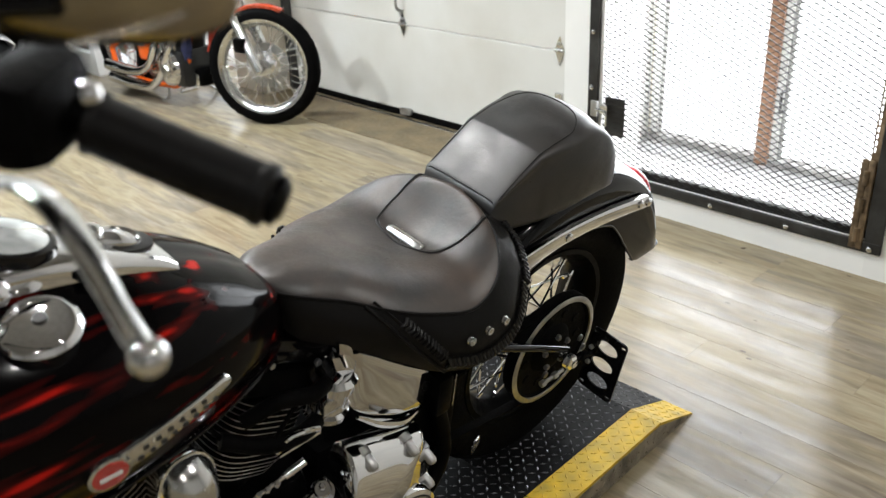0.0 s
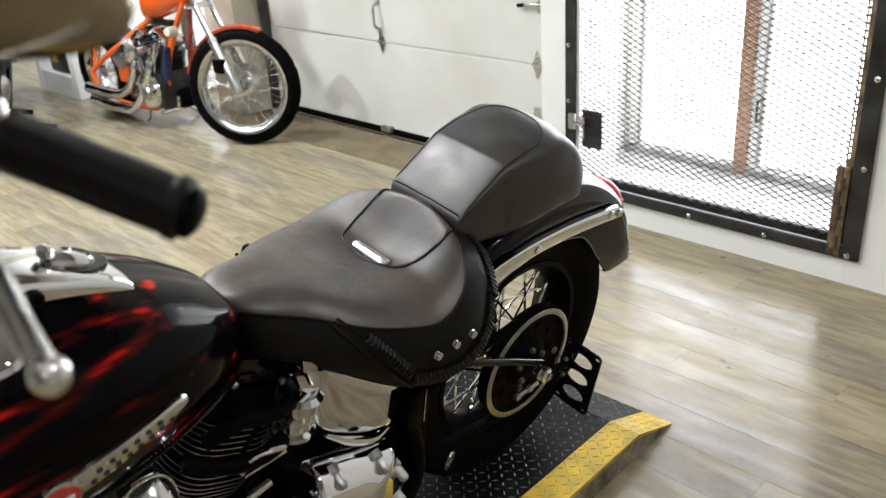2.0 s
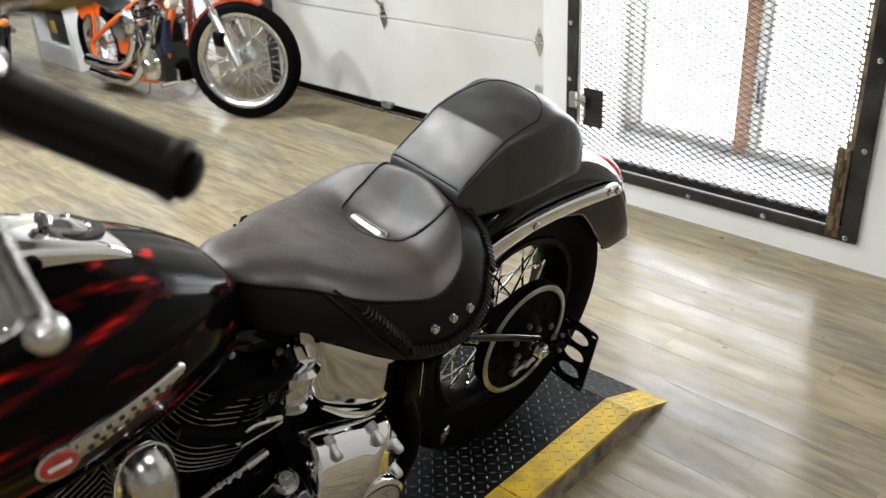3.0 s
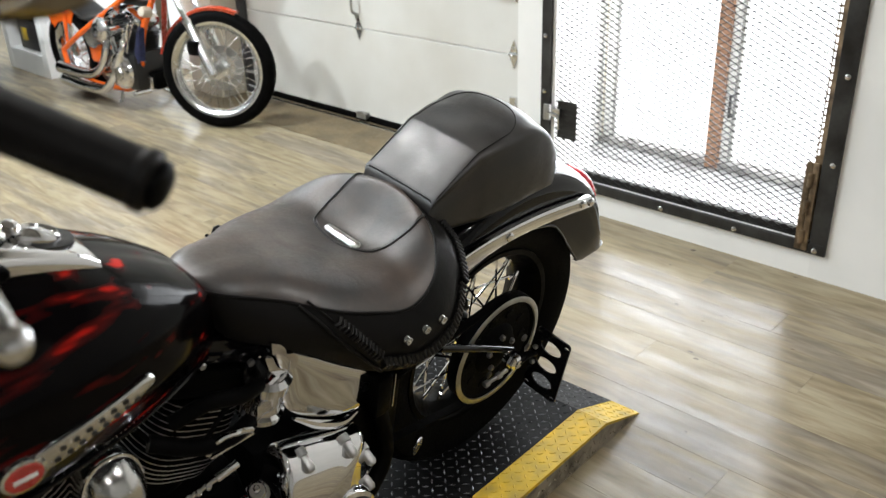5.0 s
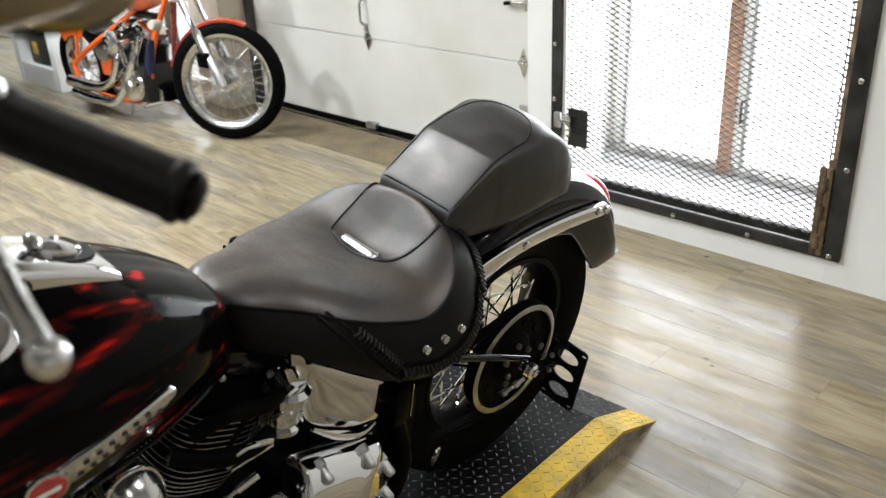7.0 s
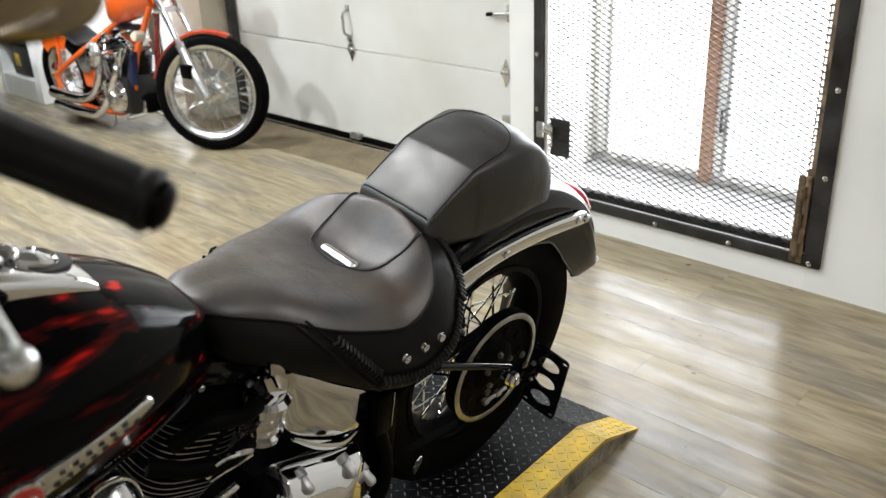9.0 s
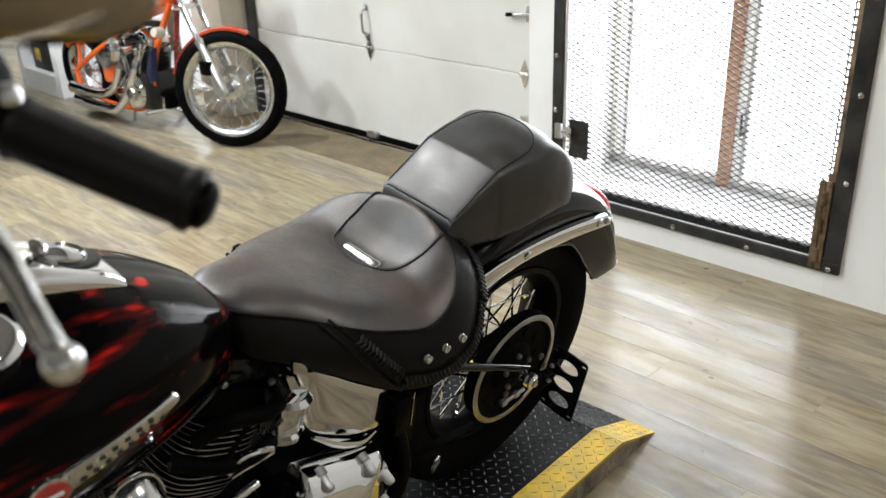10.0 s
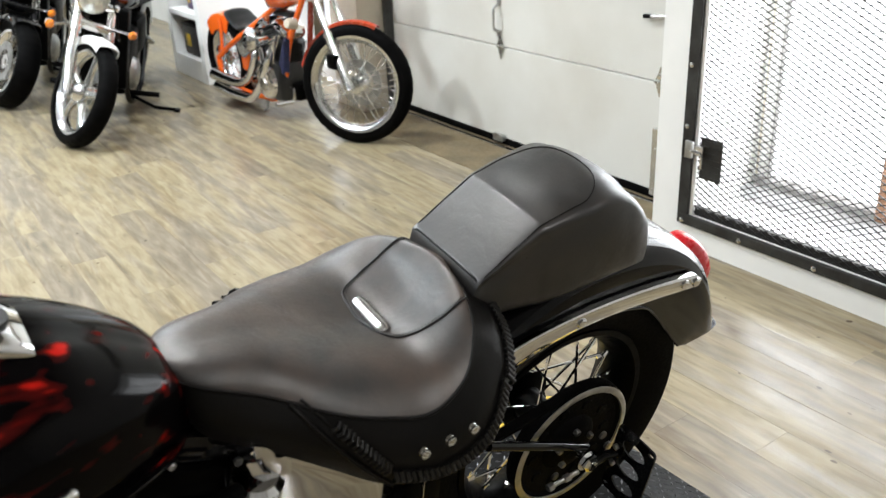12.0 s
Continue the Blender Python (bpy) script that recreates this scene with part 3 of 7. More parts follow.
# ---------------------------------------------------------------- mesh gate
def mesh_gate():
    g = thing("mesh_gate", "dark steel security gate of expanded metal mesh, closed and latched", "gate", m=Matrix.Translation((WX, 0.0, -0.0224)) @ Matrix.Scale(1.0168, 4))
    GY0, GY1, GZ0, GZ1 = 0.918, 2.028, 0.110, 2.160   # outer edges, bottom and top of the frame
    x = -0.007
    fr = 0.052
    fb = 0.036                                        # the lower frame bar is narrower
    part("frame_bar", Geo().box((x, (GY0 + GY1) / 2, GZ0 + fb / 2), (0.014, GY1 - GY0, fb), 0.002), M["steel"], g, smooth=False)
    part("frame_bar", Geo().box((x, (GY0 + GY1) / 2, GZ1 - fr / 2), (0.014, GY1 - GY0, fr), 0.002), M["steel"], g, smooth=False)
    for y, fw in ((GY0 + fr / 2, fr), (GY1 - 0.021, 0.042)):
        part("frame_bar", Geo().box((x, y, (GZ0 + fb + GZ1 - fr) / 2), (0.014, fw, GZ1 - GZ0 - fr - fb), 0.002), M["steel"], g, smooth=False)
    y0, y1, z0, z1 = GY0 + fr - 0.006, GY1 - 0.042 + 0.006, GZ0 + fb - 0.004, GZ1 - fr + 0.006
    b = 0.014
    xi = 0.0155
    for c, s in (((xi + 0.006, (y0 + y1) / 2, z0 + 0.017), (0.018, y1 - y0, 0.034)), ((xi, (y0 + y1) / 2, z1 - b / 2), (0.03, y1 - y0, b)),
                 ((xi, y0 + 0.017, (z0 + 0.034 + z1 - b) / 2), (0.03, 0.034, z1 - z0 - b - 0.034)), ((xi, y1 - 0.007, (z0 + 0.034 + z1 - b) / 2), (0.03, 0.014, z1 - z0 - b - 0.034))):
        part("leaf_bar", Geo().box(c, s, 0.002), M["rust" if s[1] == 0.034 else "steel"], g, "brown-grey worn steel bar" if s[1] == 0.034 else "", smooth=False)
    # expanded metal: staggered diamonds, strands on edge
    m = Geo()
    px, pz = 0.0415, 0.0205
    ny, nz = int((y1 - y0 - 2 * b) / px) + 1, int((z1 - z0 - 2 * b) / pz) + 1
    w, t = 0.0020, 0.0015
    zb = z0 + 0.006                                   # the sheet laps over the lower leaf bar
    for j in range(2 * nz):
        for i in range(2 * ny + 1):
            if (i + j) % 2:
                continue
            for s in (1, -1):
                a = np.array([xi - 0.007, y0 + b + (i - 1) * px / 2, zb + j * pz / 2])
                e = a + np.array([0.0, px / 2, s * pz / 2])
                if a[1] < y0 + b - 0.012 or e[1] > y1 - b + 0.012 or min(a[2], e[2]) < zb - 0.004 or max(a[2], e[2]) > z1 - b + 0.012:
                    continue
                sx = np.array([t * 1.6, 0, 0])
                sz = np.array([0, 0, w * 0.62])
                v = [a - sx - sz, a + sx - sz, a + sx + sz, a - sx + sz, e - sx - sz, e + sx - sz, e + sx + sz, e - sx + sz]
                m.add(v, [(0, 1, 5, 4), (1, 2, 6, 5), (2, 3, 7, 6), (3, 0, 4, 7)])
    # flat bonds where the strands meet
    for j in range(2 * nz + 1):
        for i in range(2 * ny + 1):
            if (i + j) % 2:
                continue
            c = (xi - 0.007, y0 + b + (i - 1) * px / 2, zb + j * pz / 2)
            if y0 + b < c[1] < y1 - b and zb < c[2] < z1 - b:
                m.box(c, (0.004, 0.0092, 0.0040))
    tagged(part("mesh_sheet", m, M["mesh"], g, "dark expanded metal sheet", smooth=False, fix=False), kind="stuff")
    xb = -0.0145
    bolt = Geo().lathe([(0, 0.007), (0.005, 0.0062), (0.009, 0.003), (0.0095, 0)], (0, 0, 0), (-1, 0, 0), 14)
    me = bolt.mesh("bolt", M["alloy"])
    places = [(y, GZ0 + 0.014) for y in (0.95, 1.217, 1.491, 1.765, 2.005)]
    places += [(0.938, z) for z in (0.409, 0.677, 0.95, 1.3, 1.7)] + [(2.010, z) for z in (0.46, 0.665, 0.95, 1.3, 1.7)]
    for y, z in places:
        o = new("bolt", me)
        o.location, o.parent = (xb, y, z), g
    # latch guard of doubled mesh and a latch with a bent bar
    lg = Geo().box((-0.016, 1.903, 0.366), (0.004, 0.085, 0.142), 0.001)
    for i in range(6):
        for j in range(7):
            lg.box((-0.019, 1.866 + i * 0.0145 + (j % 2) * 0.007, 0.305 + j * 0.0205), (0.004, 0.011, 0.004), 0)
    part("latch_guard", lg, M["steel"], g, "dark perforated latch guard", smooth=False)
    lt = Geo().box((-0.024, 1.945, 0.392), (0.016, 0.036, 0.034), 0.003)
    lt.tube([(-0.036, 1.975, 0.388), (-0.036, 1.935, 0.386), (-0.036, 1.927, 0.376), (-0.036, 1.927, 0.335)], 0.0045, 8)
    part("latch", lt, M["alloy"], g, "worn steel latch with a bent bar")
    lk = Geo().box((-0.020, 1.992, 0.385), (0.014, 0.030, 0.06), 0.004)
    part("latch_keeper", lk, M["cast"], g)
    # hinges and brown piano hinge by the opening edge
    for y in (0.984, 1.005):
        part("hinge_strip", Geo().box((-0.013, y, 0.262), (0.010, 0.0208, 0.29), 0.004), M["rust"], g, "rusty brown hinge strip")
    for z in (0.165, 0.262, 0.352):
        part("hinge_knuckle", Geo().tube([(-0.018, 0.995, z - 0.022), (-0.018, 0.995, z + 0.022)], 0.0095, 12), M["rust"], g, "rusty brown hinge knuckle")
    # no openings are cut: small glowing boxes imitate daylight through slots
    lz = Geo()
    for i in range(34):
        lz.box((-0.0145, 0.985, 0.44 + i * 0.021), (0.003, 0.004, 0.013))
    tagged(part("slots", lz, M["daylight"], g, "glowing bars standing in for daylight through slots", smooth=False), kind="stuff")


mesh_gate()


# ---------------------------------------------------------------- bike platform
def platform():
    p = thing("platform", "low black tread-plate display platform with a ramped end and yellow edge", "platform", m=pose(1.52, 0.992, 0, 0, 0, 1.4))
    H, L, W, R = 0.062, 2.6, 0.62, 0.155
    seam = -0.40

    def tread(gr, origin, e1, e2, nrm, n1, n2, pitch=0.0205):
        """Raised bars in alternating directions over a patch."""
        for i in range(n1):
            for j in range(n2):
                c = origin + e1 * (i + 0.5) * pitch + e2 * (j + 0.5) * pitch
                d = (e1 + e2) / math.sqrt(2) if (i + j) % 2 else (e1 - e2) / math.sqrt(2)
                q = np.cross(nrm, d)
                a, b, h = 0.0090, 0.0025, 0.0016
                gr.add([c - d * a, c + q * b, c + d * a, c - q * b, c + nrm * h - d * a * 0.45, c + nrm * h + d * a * 0.45],
                       [(0, 3, 4), (0, 4, 1), (2, 1, 5), (2, 5, 3), (1, 4, 5), (3, 5, 4)])

    X, Y, Z = np.eye(3)
    yb = 0.083
    part("deck", Geo().box(((seam - 0.004 - L) / 2 , W / 2, H - 0.004), (L + seam - 0.004, W - 2 * yb, 0.008), 0.001), M["tread"], p, smooth=False)
    part("deck", Geo().box((seam / 2, W / 2, H - 0.004), (-seam, W - 2 * yb, 0.008), 0.001), M["tread"], p, smooth=False)
    for yc in (yb / 2, W - yb / 2):
        part("edge_strip", Geo().box(((seam - 0.004 - L) / 2, yc, H - 0.004), (L + seam - 0.004, yb - 0.001, 0.008), 0.001), M["yellow"], p, "yellow painted edge", smooth=False)
        part("edge_strip", Geo().box((seam / 2, yc, H - 0.004), (-seam, yb - 0.001, 0.008), 0.001), M["yellow"], p, "yellow painted edge", smooth=False)
    rl = math.hypot(R, H)
    er = np.array([R, 0, -H + 0.004]) / rl
    nr = np.array([H, 0, R]) / rl
    for y0, y1, mat in ((yb, W - yb, "tread"), (0, yb - 0.001, "yellow"), (W - yb + 0.001, W, "yellow")):
        g = Geo().add([(0, y0, H), (R, y0, 0.003), (R, y0, 0), (0, y0, H - 0.008), (0, y1, H), (R, y1, 0.003), (R, y1, 0), (0, y1, H - 0.008)],
                      [(0, 1, 5, 4), (1, 2, 6, 5), (2, 3, 7, 6), (3, 0, 4, 7), (0, 3, 2, 1), (4, 5, 6, 7)])
        part("ramp" if mat == "tread" else "edge_strip", g, M[mat], p, "" if mat == "tread" else "yellow painted edge", smooth=False)
    for y in (0.002, W - 0.004):
        g = Geo().plate([(-L, 0.0), (R - 0.004, 0.0), (0, H - 0.009), (-L, H - 0.009)], Matrix(((1, 0, 0, 0), (0, 0, -1, y + 0.002), (0, 1, 0, 0), (0, 0, 0, 1))), 0.004)
        part("side_plate", g, M["tread_bare"], p, "bare metal tread-plate side", smooth=False)
    g = Geo()
    n = 70
    tread(g, np.array([-n * 0.0205, yb + 0.004, H]), X, Y, Z, n, 22)
    tread(g, np.array([0.004, yb + 0.004, H - 0.002]), er, Y, nr, 8, 22)
    tagged(part("tread_pattern", g, M["tread_glint"], p, "raised tread bars, paler than the plate for their glints", smooth=False), kind="stuff")
    g = Geo()
    tread(g, np.array([-n * 0.0205, 0.003, H]), X, Y, Z, n, 4)
    tread(g, np.array([0.004, 0.003, H - 0.002]), er, Y, nr, 8, 4)
    tread(g, np.array([-n * 0.0205, W - yb + 0.004, H]), X, Y, Z, n, 4)
    tagged(part("tread_pattern", g, M["yellow"], p, "yellow painted tread bars", smooth=False), kind="stuff")
    g = Geo()
    tread(g, np.array([-n * 0.0205, -0.002, 0.001]), X, Z, -Y, n, 2)
    tread(g, np.array([0, -0.002, 0.001]), X, Z, -Y, 4, 1)
    tagged(part("tread_pattern", g, M["tread_bare"], p, "bare metal tread bars", smooth=False), kind="stuff")


platform()

# ---------------------------------------------------------------- wheels, used by all motorcycles
def tyre_geo(R, width, rim_r, seg=72):
    """Tyre round the y axis, with grooves across the tread."""
    w = width / 2
    prof = [(rim_r, -w * 0.62), (rim_r + 0.012, -w * 0.80), (R - 0.055, -w * 0.99), (R - 0.030, -w), (R - 0.012, -w * 0.80), (R - 0.003, -w * 0.45), (R, -w * 0.12),
            (R, w * 0.12), (R - 0.003, w * 0.45), (R - 0.012, w * 0.80), (R - 0.030, w), (R - 0.055, w * 0.99), (rim_r + 0.012, w * 0.80), (rim_r, w * 0.62)]
    P = []
    for i in range(seg * 2):
        a = i * math.pi / seg
        cut = 0.0035 if i % 4 == 0 else 0.0
        ring = []
        for k, (r, h) in enumerate(prof):
            rr = r - (cut if k in (4, 5, 8, 9) else 0)
            ring.append((rr * math.cos(a), h, rr * math.sin(a)))
        P.append(ring)
    return Geo().grid(P, wrap_i=True)


def rim_geo(r, width, lip=0.016, seg=64):
    w = width / 2
    prof = [(r + 0.006, -w), (r + 0.008, -w * 0.86), (r - 0.010, -w * 0.72), (r - 0.020, -w * 0.3), (r - 0.022, 0), (r - 0.020, w * 0.3), (r - 0.010, w * 0.72),
            (r + 0.008, w * 0.86), (r + 0.006, w), (r - 0.006, w * 0.98), (r - lip, w * 0.72), (r - 0.030, w * 0.3), (r - 0.032, 0), (r - 0.030, -w * 0.3), (r - lip, -w * 0.72), (r - 0.006, -w * 0.98)]
    return Geo().lathe(prof, seg=seg, closed=True)


def spoke_wheel(parent, centre, R, width, rim_r, spokes, hub_r, hub_w, rim_mat, spoke_mat, turn=None, spoke_r=0.0022, disc=None, hub_mat="alloy"):
    w = new("wheel")
    w.parent = parent
    w.matrix_local = Matrix.Translation(centre) @ (turn if turn is not None else Matrix())
    part("tyre", tyre_geo(R, width, rim_r), M["rubber"], w, "black rubber tyre")
    part("rim", rim_geo(rim_r, width * 0.78), M[rim_mat], w)
    hub = Geo().lathe([(0, -hub_w), (0.018, -hub_w), (0.02, -hub_w * 0.9), (hub_r, -hub_w * 0.86), (hub_r, -hub_w * 0.74), (hub_r * 0.55, -hub_w * 0.55), (hub_r * 0.5, 0),
                       (hub_r * 0.55, hub_w * 0.55), (hub_r, hub_w * 0.74), (hub_r, hub_w * 0.86), (0.02, hub_w * 0.9), (0.018, hub_w), (0, hub_w)], seg=32)
    part("hub", hub, M[hub_mat], w)
    for i in range(spokes):
        side = 1 if i % 2 else -1
        a = 2 * math.pi * i / spokes
        b = a + (0.95 if (i // 2) % 2 else -0.95)
        g = Geo().tube([(hub_r * 0.92 * math.cos(b), side * hub_w * 0.8, hub_r * 0.92 * math.sin(b)), ((rim_r - 0.026) * math.cos(a), side * 0.008, (rim_r - 0.026) * math.sin(a))], spoke_r, 6)
        g.tube([((rim_r - 0.045) * math.cos(a), side * 0.011, (rim_r - 0.045) * math.sin(a)), ((rim_r - 0.024) * math.cos(a), side * 0.008, (rim_r - 0.024) * math.sin(a))], spoke_r * 1.7, 6)
        part("spoke", g, M[spoke_mat], w)
    if disc:
        r, h = disc
        part("brake_disc", Geo().lathe([(r * 0.62, h - 0.002), (r, h - 0.002), (r, h + 0.002), (r * 0.62, h + 0.002)], seg=48, closed=True), M["cast"], w)
    return w


def nut(g, c, axis, r=0.010, h=0.008):
    return g.lathe([(0, h * 1.1), (r * 0.7, h * 1.1), (r, h * 0.8), (r, 0)], c, axis, 6)


# ---------------------------------------------------------------- the motorcycle on the platform
LEAN_A = radians(11.5)
BIKE = Matrix(((-1, 0, 0, 1.243), (0, -math.cos(LEAN_A), -math.sin(LEAN_A), 1.257), (0, -math.sin(LEAN_A), math.cos(LEAN_A), 0.0635), (0, 0, 0, 1)))
bike = thing("motorcycle", "black and red cruiser motorcycle leaning on its stand on the platform", "motorcycle", m=BIKE)
AX = 0.316     # axle height over the deck

# seat: spine, seam line and skirt edge, station by station from nose to tail
SEAT_N = 11
S_CU = (0.6779, 0.6608, 0.6206, 0.5505, 0.4804, 0.4202, 0.362, 0.3177, 0.2845, 0.2652, 0.2541)
S_CW = (0.742, 0.750, 0.750, 0.737, 0.7135, 0.696, 0.6885, 0.7075, 0.734, 0.749, 0.7512)
S_SU = (0.6627, 0.6621, 0.6347, 0.5686, 0.5087, 0.4504, 0.3871, 0.3288, 0.2913, 0.2687, 0.2571)
S_SV = (0.0211, 0.04, 0.0665, 0.0972, 0.1407, 0.1676, 0.1831, 0.171, 0.1333, 0.0832, 0.0275)
S_SW = (0.7331, 0.7369, 0.7315, 0.7108, 0.6909, 0.6761, 0.6665, 0.6887, 0.7206, 0.7384, 0.7428)
S_H = (0.0, 0.001, 0.002, 0.0045, 0.008, 0.0115, 0.0142, 0.0115, 0.0062, 0.0011, 0.0)
S_KU = (0.6673, 0.6596, 0.64, 0.5857, 0.5117, 0.4491, 0.3704, 0.298, 0.2476, 0.2179, 0.2041)
S_KV = (0.0197, 0.0476, 0.0799, 0.1127, 0.1504, 0.1837, 0.2002, 0.1987, 0.1708, 0.126, 0.0582)
S_KW = (0.698, 0.6875, 0.6651, 0.6435, 0.6015, 0.5701, 0.5546, 0.5722, 0.6206, 0.6742, 0.7061)
_K = np.arange(SEAT_N)


def seat_top(k, s, lift=0.0):
    """A point on the cushion: k along it, s from the spine (0) to the seam (1 left, -1 right)."""
    a = abs(s)
    cu, cw = spl(_K, S_CU, k), spl(_K, S_CW, k)
    su, sv, sw = spl(_K, S_SU, k), spl(_K, S_SV, k), spl(_K, S_SW, k)
    h = spl(_K, S_H, k)
    u = cu + (su - cu) * a * a
    v = sv * (1 - (1 - a) ** 1.25) if a < 1 else sv
    w = cw + (sw - cw) * a**2.6 + h * math.sin(math.pi * min(1, a) ** 1.15) ** 1.3
    return np.array([u, math.copysign(v, s), w + lift])


def seat_side(k, s, side, out=0.0):
    """A point on the skirt, s from the seam (0) to its lower edge (1)."""
    a = np.array([spl(_K, S_SU, k), spl(_K, S_SV, k), spl(_K, S_SW, k)])
    b = np.array([spl(_K, S_KU, k), spl(_K, S_KV, k), spl(_K, S_KW, k)])
    p = a + (b - a) * s
    bulge = (0.020 * math.sin(math.pi * s) * np.interp(k, (0, 3, 5, 8, 10), (0.2, 0.6, 1.0, 0.8, 0.2)) + out)
    p = p + np.array([-0.4 * bulge if k > 8 else 0, bulge, 0])
    return p * np.array([1, side, 1])


def build_seat():
    ks = np.linspace(0, 10, 61)
    ss = np.linspace(-1, 1, 41)
    top = Geo().grid([[seat_top(k, s) for s in ss] for k in ks])
    cushion = part("seat", top, M["faded"], bike, "worn black leather solo seat, faded brown on the cushion")
    for side in (1, -1):
        g = Geo().grid([[seat_side(k, s, side) for s in np.linspace(0, 1, 12)] for k in ks])
        g.grid([[seat_side(k, s, side) * np.array([1, 1, 1]) - np.array([0, side * 0.006, 0]) for s in (1.0, 0.9)] for k in ks])
        part("skirt", g, M["leather"], cushion, "black leather seat skirt")
        if side > 0:
            part("piping", Geo().tube([seat_side(k, 0.0, side, 0.0012) for k in np.linspace(0.1, 9.9, 90)], 0.0026, 8), M["leather"], cushion)
        # overlaid flap with whip stitching
        edge = [seat_side(k, s, side, 0.003) for k, s in ((3.3, 0.02), (3.6, 0.20), (3.9, 0.40), (4.25, 0.60), (4.7, 0.80), (5.05, 0.97))]
        part("flap_edge", Geo().tube(edge, 0.0030, 8, 30), M["leather"], cushion)
        edge2 = [p + np.array([-0.014, side * 0.002, 0.004]) for p in edge]
        part("flap_edge", Geo().tube(edge2, 0.0022, 8, 24), M["leather"], cushion)
        st = Geo()
        for i in range(13):
            t = i / 12
            a = seat_side(4.12 + 0.80 * t, 0.06 + 0.44 * t, side, 0.004)
            b = seat_side(3.92 + 0.90 * t, 0.21 + 0.50 * t, side, 0.004)
            st.tube([a, (a + b) / 2 + np.array([0, side * 0.0050, 0]), b], 0.0028, 6)
        for i in range(46):
            k = 5.0 + 4.75 * i / 45
            a, b = seat_side(k, 0.62, side, 0.003), seat_side(k + 0.05, 0.86, side, 0.003)
            st.tube([a, (a + b) / 2 + np.array([-0.003 if k > 8 else 0, side * 0.0068, 0]), b], 0.0036, 6)
        tagged(part("lacing", st, M["lace"], cushion, "black leather whip stitching"), kind="stuff")
    # inset back panel: seams and bar
    def path(pts, n, lift):
        ks_, ss_ = zip(*pts)
        t = np.linspace(0, 1, len(pts))
        tt = np.linspace(0, 1, n)
        return [seat_top(a, b, lift) for a, b in zip(spl(t, ks_, tt), spl(t, ss_, tt))]
    seam = path([(9.0, 0.97), (8.3, 0.66), (7.3, 0.46), (6.4, 0.36), (5.85, 0.28), (5.55, 0.08), (5.55, -0.12), (5.75, -0.28), (6.4, -0.35), (7.3, -0.41), (8.3, -0.56), (9.2, -0.88)], 90, 0.0008)
    part("panel_seam", Geo().tube(seam, 0.0017, 8), M["lace"], cushion, "raised leather seam")
    st = Geo()
    for i in range(2, 88):
        a = np.array(seam[i])
        d = np.array(seam[i + 1]) - np.array(seam[i - 1])
        d /= np.linalg.norm(d)
        q = np.cross(d, [0, 0, 1.0]) * 0.0042
        st.tube([a + q - d * 0.0014 + [0, 0, 0.0006], a + q + d * 0.0014 + [0, 0, 0.0006]], 0.0007, 5)
    tagged(part("stitches", st, M["ink"], cushion, "small dark stitches"), kind="stuff")
    a, b = np.array([0.369, -0.041, 0.6915]), np.array([0.371, 0.046, 0.6935])
    d = (b - a) / np.linalg.norm(b - a)
    rings = []
    for t in 0.5 - 0.5 * np.cos(np.linspace(0, math.pi, 25)):
        c = a + (b - a) * t
        e = max(0.06, (1 - abs(2 * t - 1) ** 10) ** 0.5)
        q = np.cross(d, [0, 0, 1.0])
        rings.append([c + q * 0.0120 * e * math.cos(x) + np.array([0, 0, 0.0078 * e * math.sin(x)]) for x in np.linspace(0, 2 * math.pi, 16, endpoint=False)])
    part("seat_bar", Geo().loft(rings), M["alloy"], cushion, "polished metal trim bar")
    RIVET_V = 0.2045
    for k, (u, w) in zip((6.7, 6.0, 5.4), ((0.334, 0.630), (0.371, 0.628), (0.411, 0.627))):
        g = Geo().lathe([(0, 0.006), (0.004, 0.0055), (0.0068, 0.0026), (0.0076, 0)], (u, RIVET_V, w), (0, 1, 0.25), 16)
        for i in range(10):
            x = 2 * math.pi * i / 10
            g.lathe([(0, 0.0035), (0.002, 0.0025), (0.0024, 0)], (u + 0.0050 * math.cos(x), RIVET_V + 0.0035, w + 0.0050 * math.sin(x)), (0, 1, 0.25), 6)
        part("rivet", g, M["alloy"], cushion, "bright beaded rivet")
    # base closing the underside
    base = Geo().loft([[(u, v * 0.93, w) for v, w in ((kv, kw + 0.012), (0, kw + 0.02), (-kv, kw + 0.012), (-kv * 0.9, kw + 0.004), (0, kw + 0.002), (kv * 0.9, kw + 0.004))]
                       for u, kv, kw in zip(S_KU[1:10], S_KV[1:10], S_KW[1:10])])
    part("seat_pan", base, M["satin"], cushion)


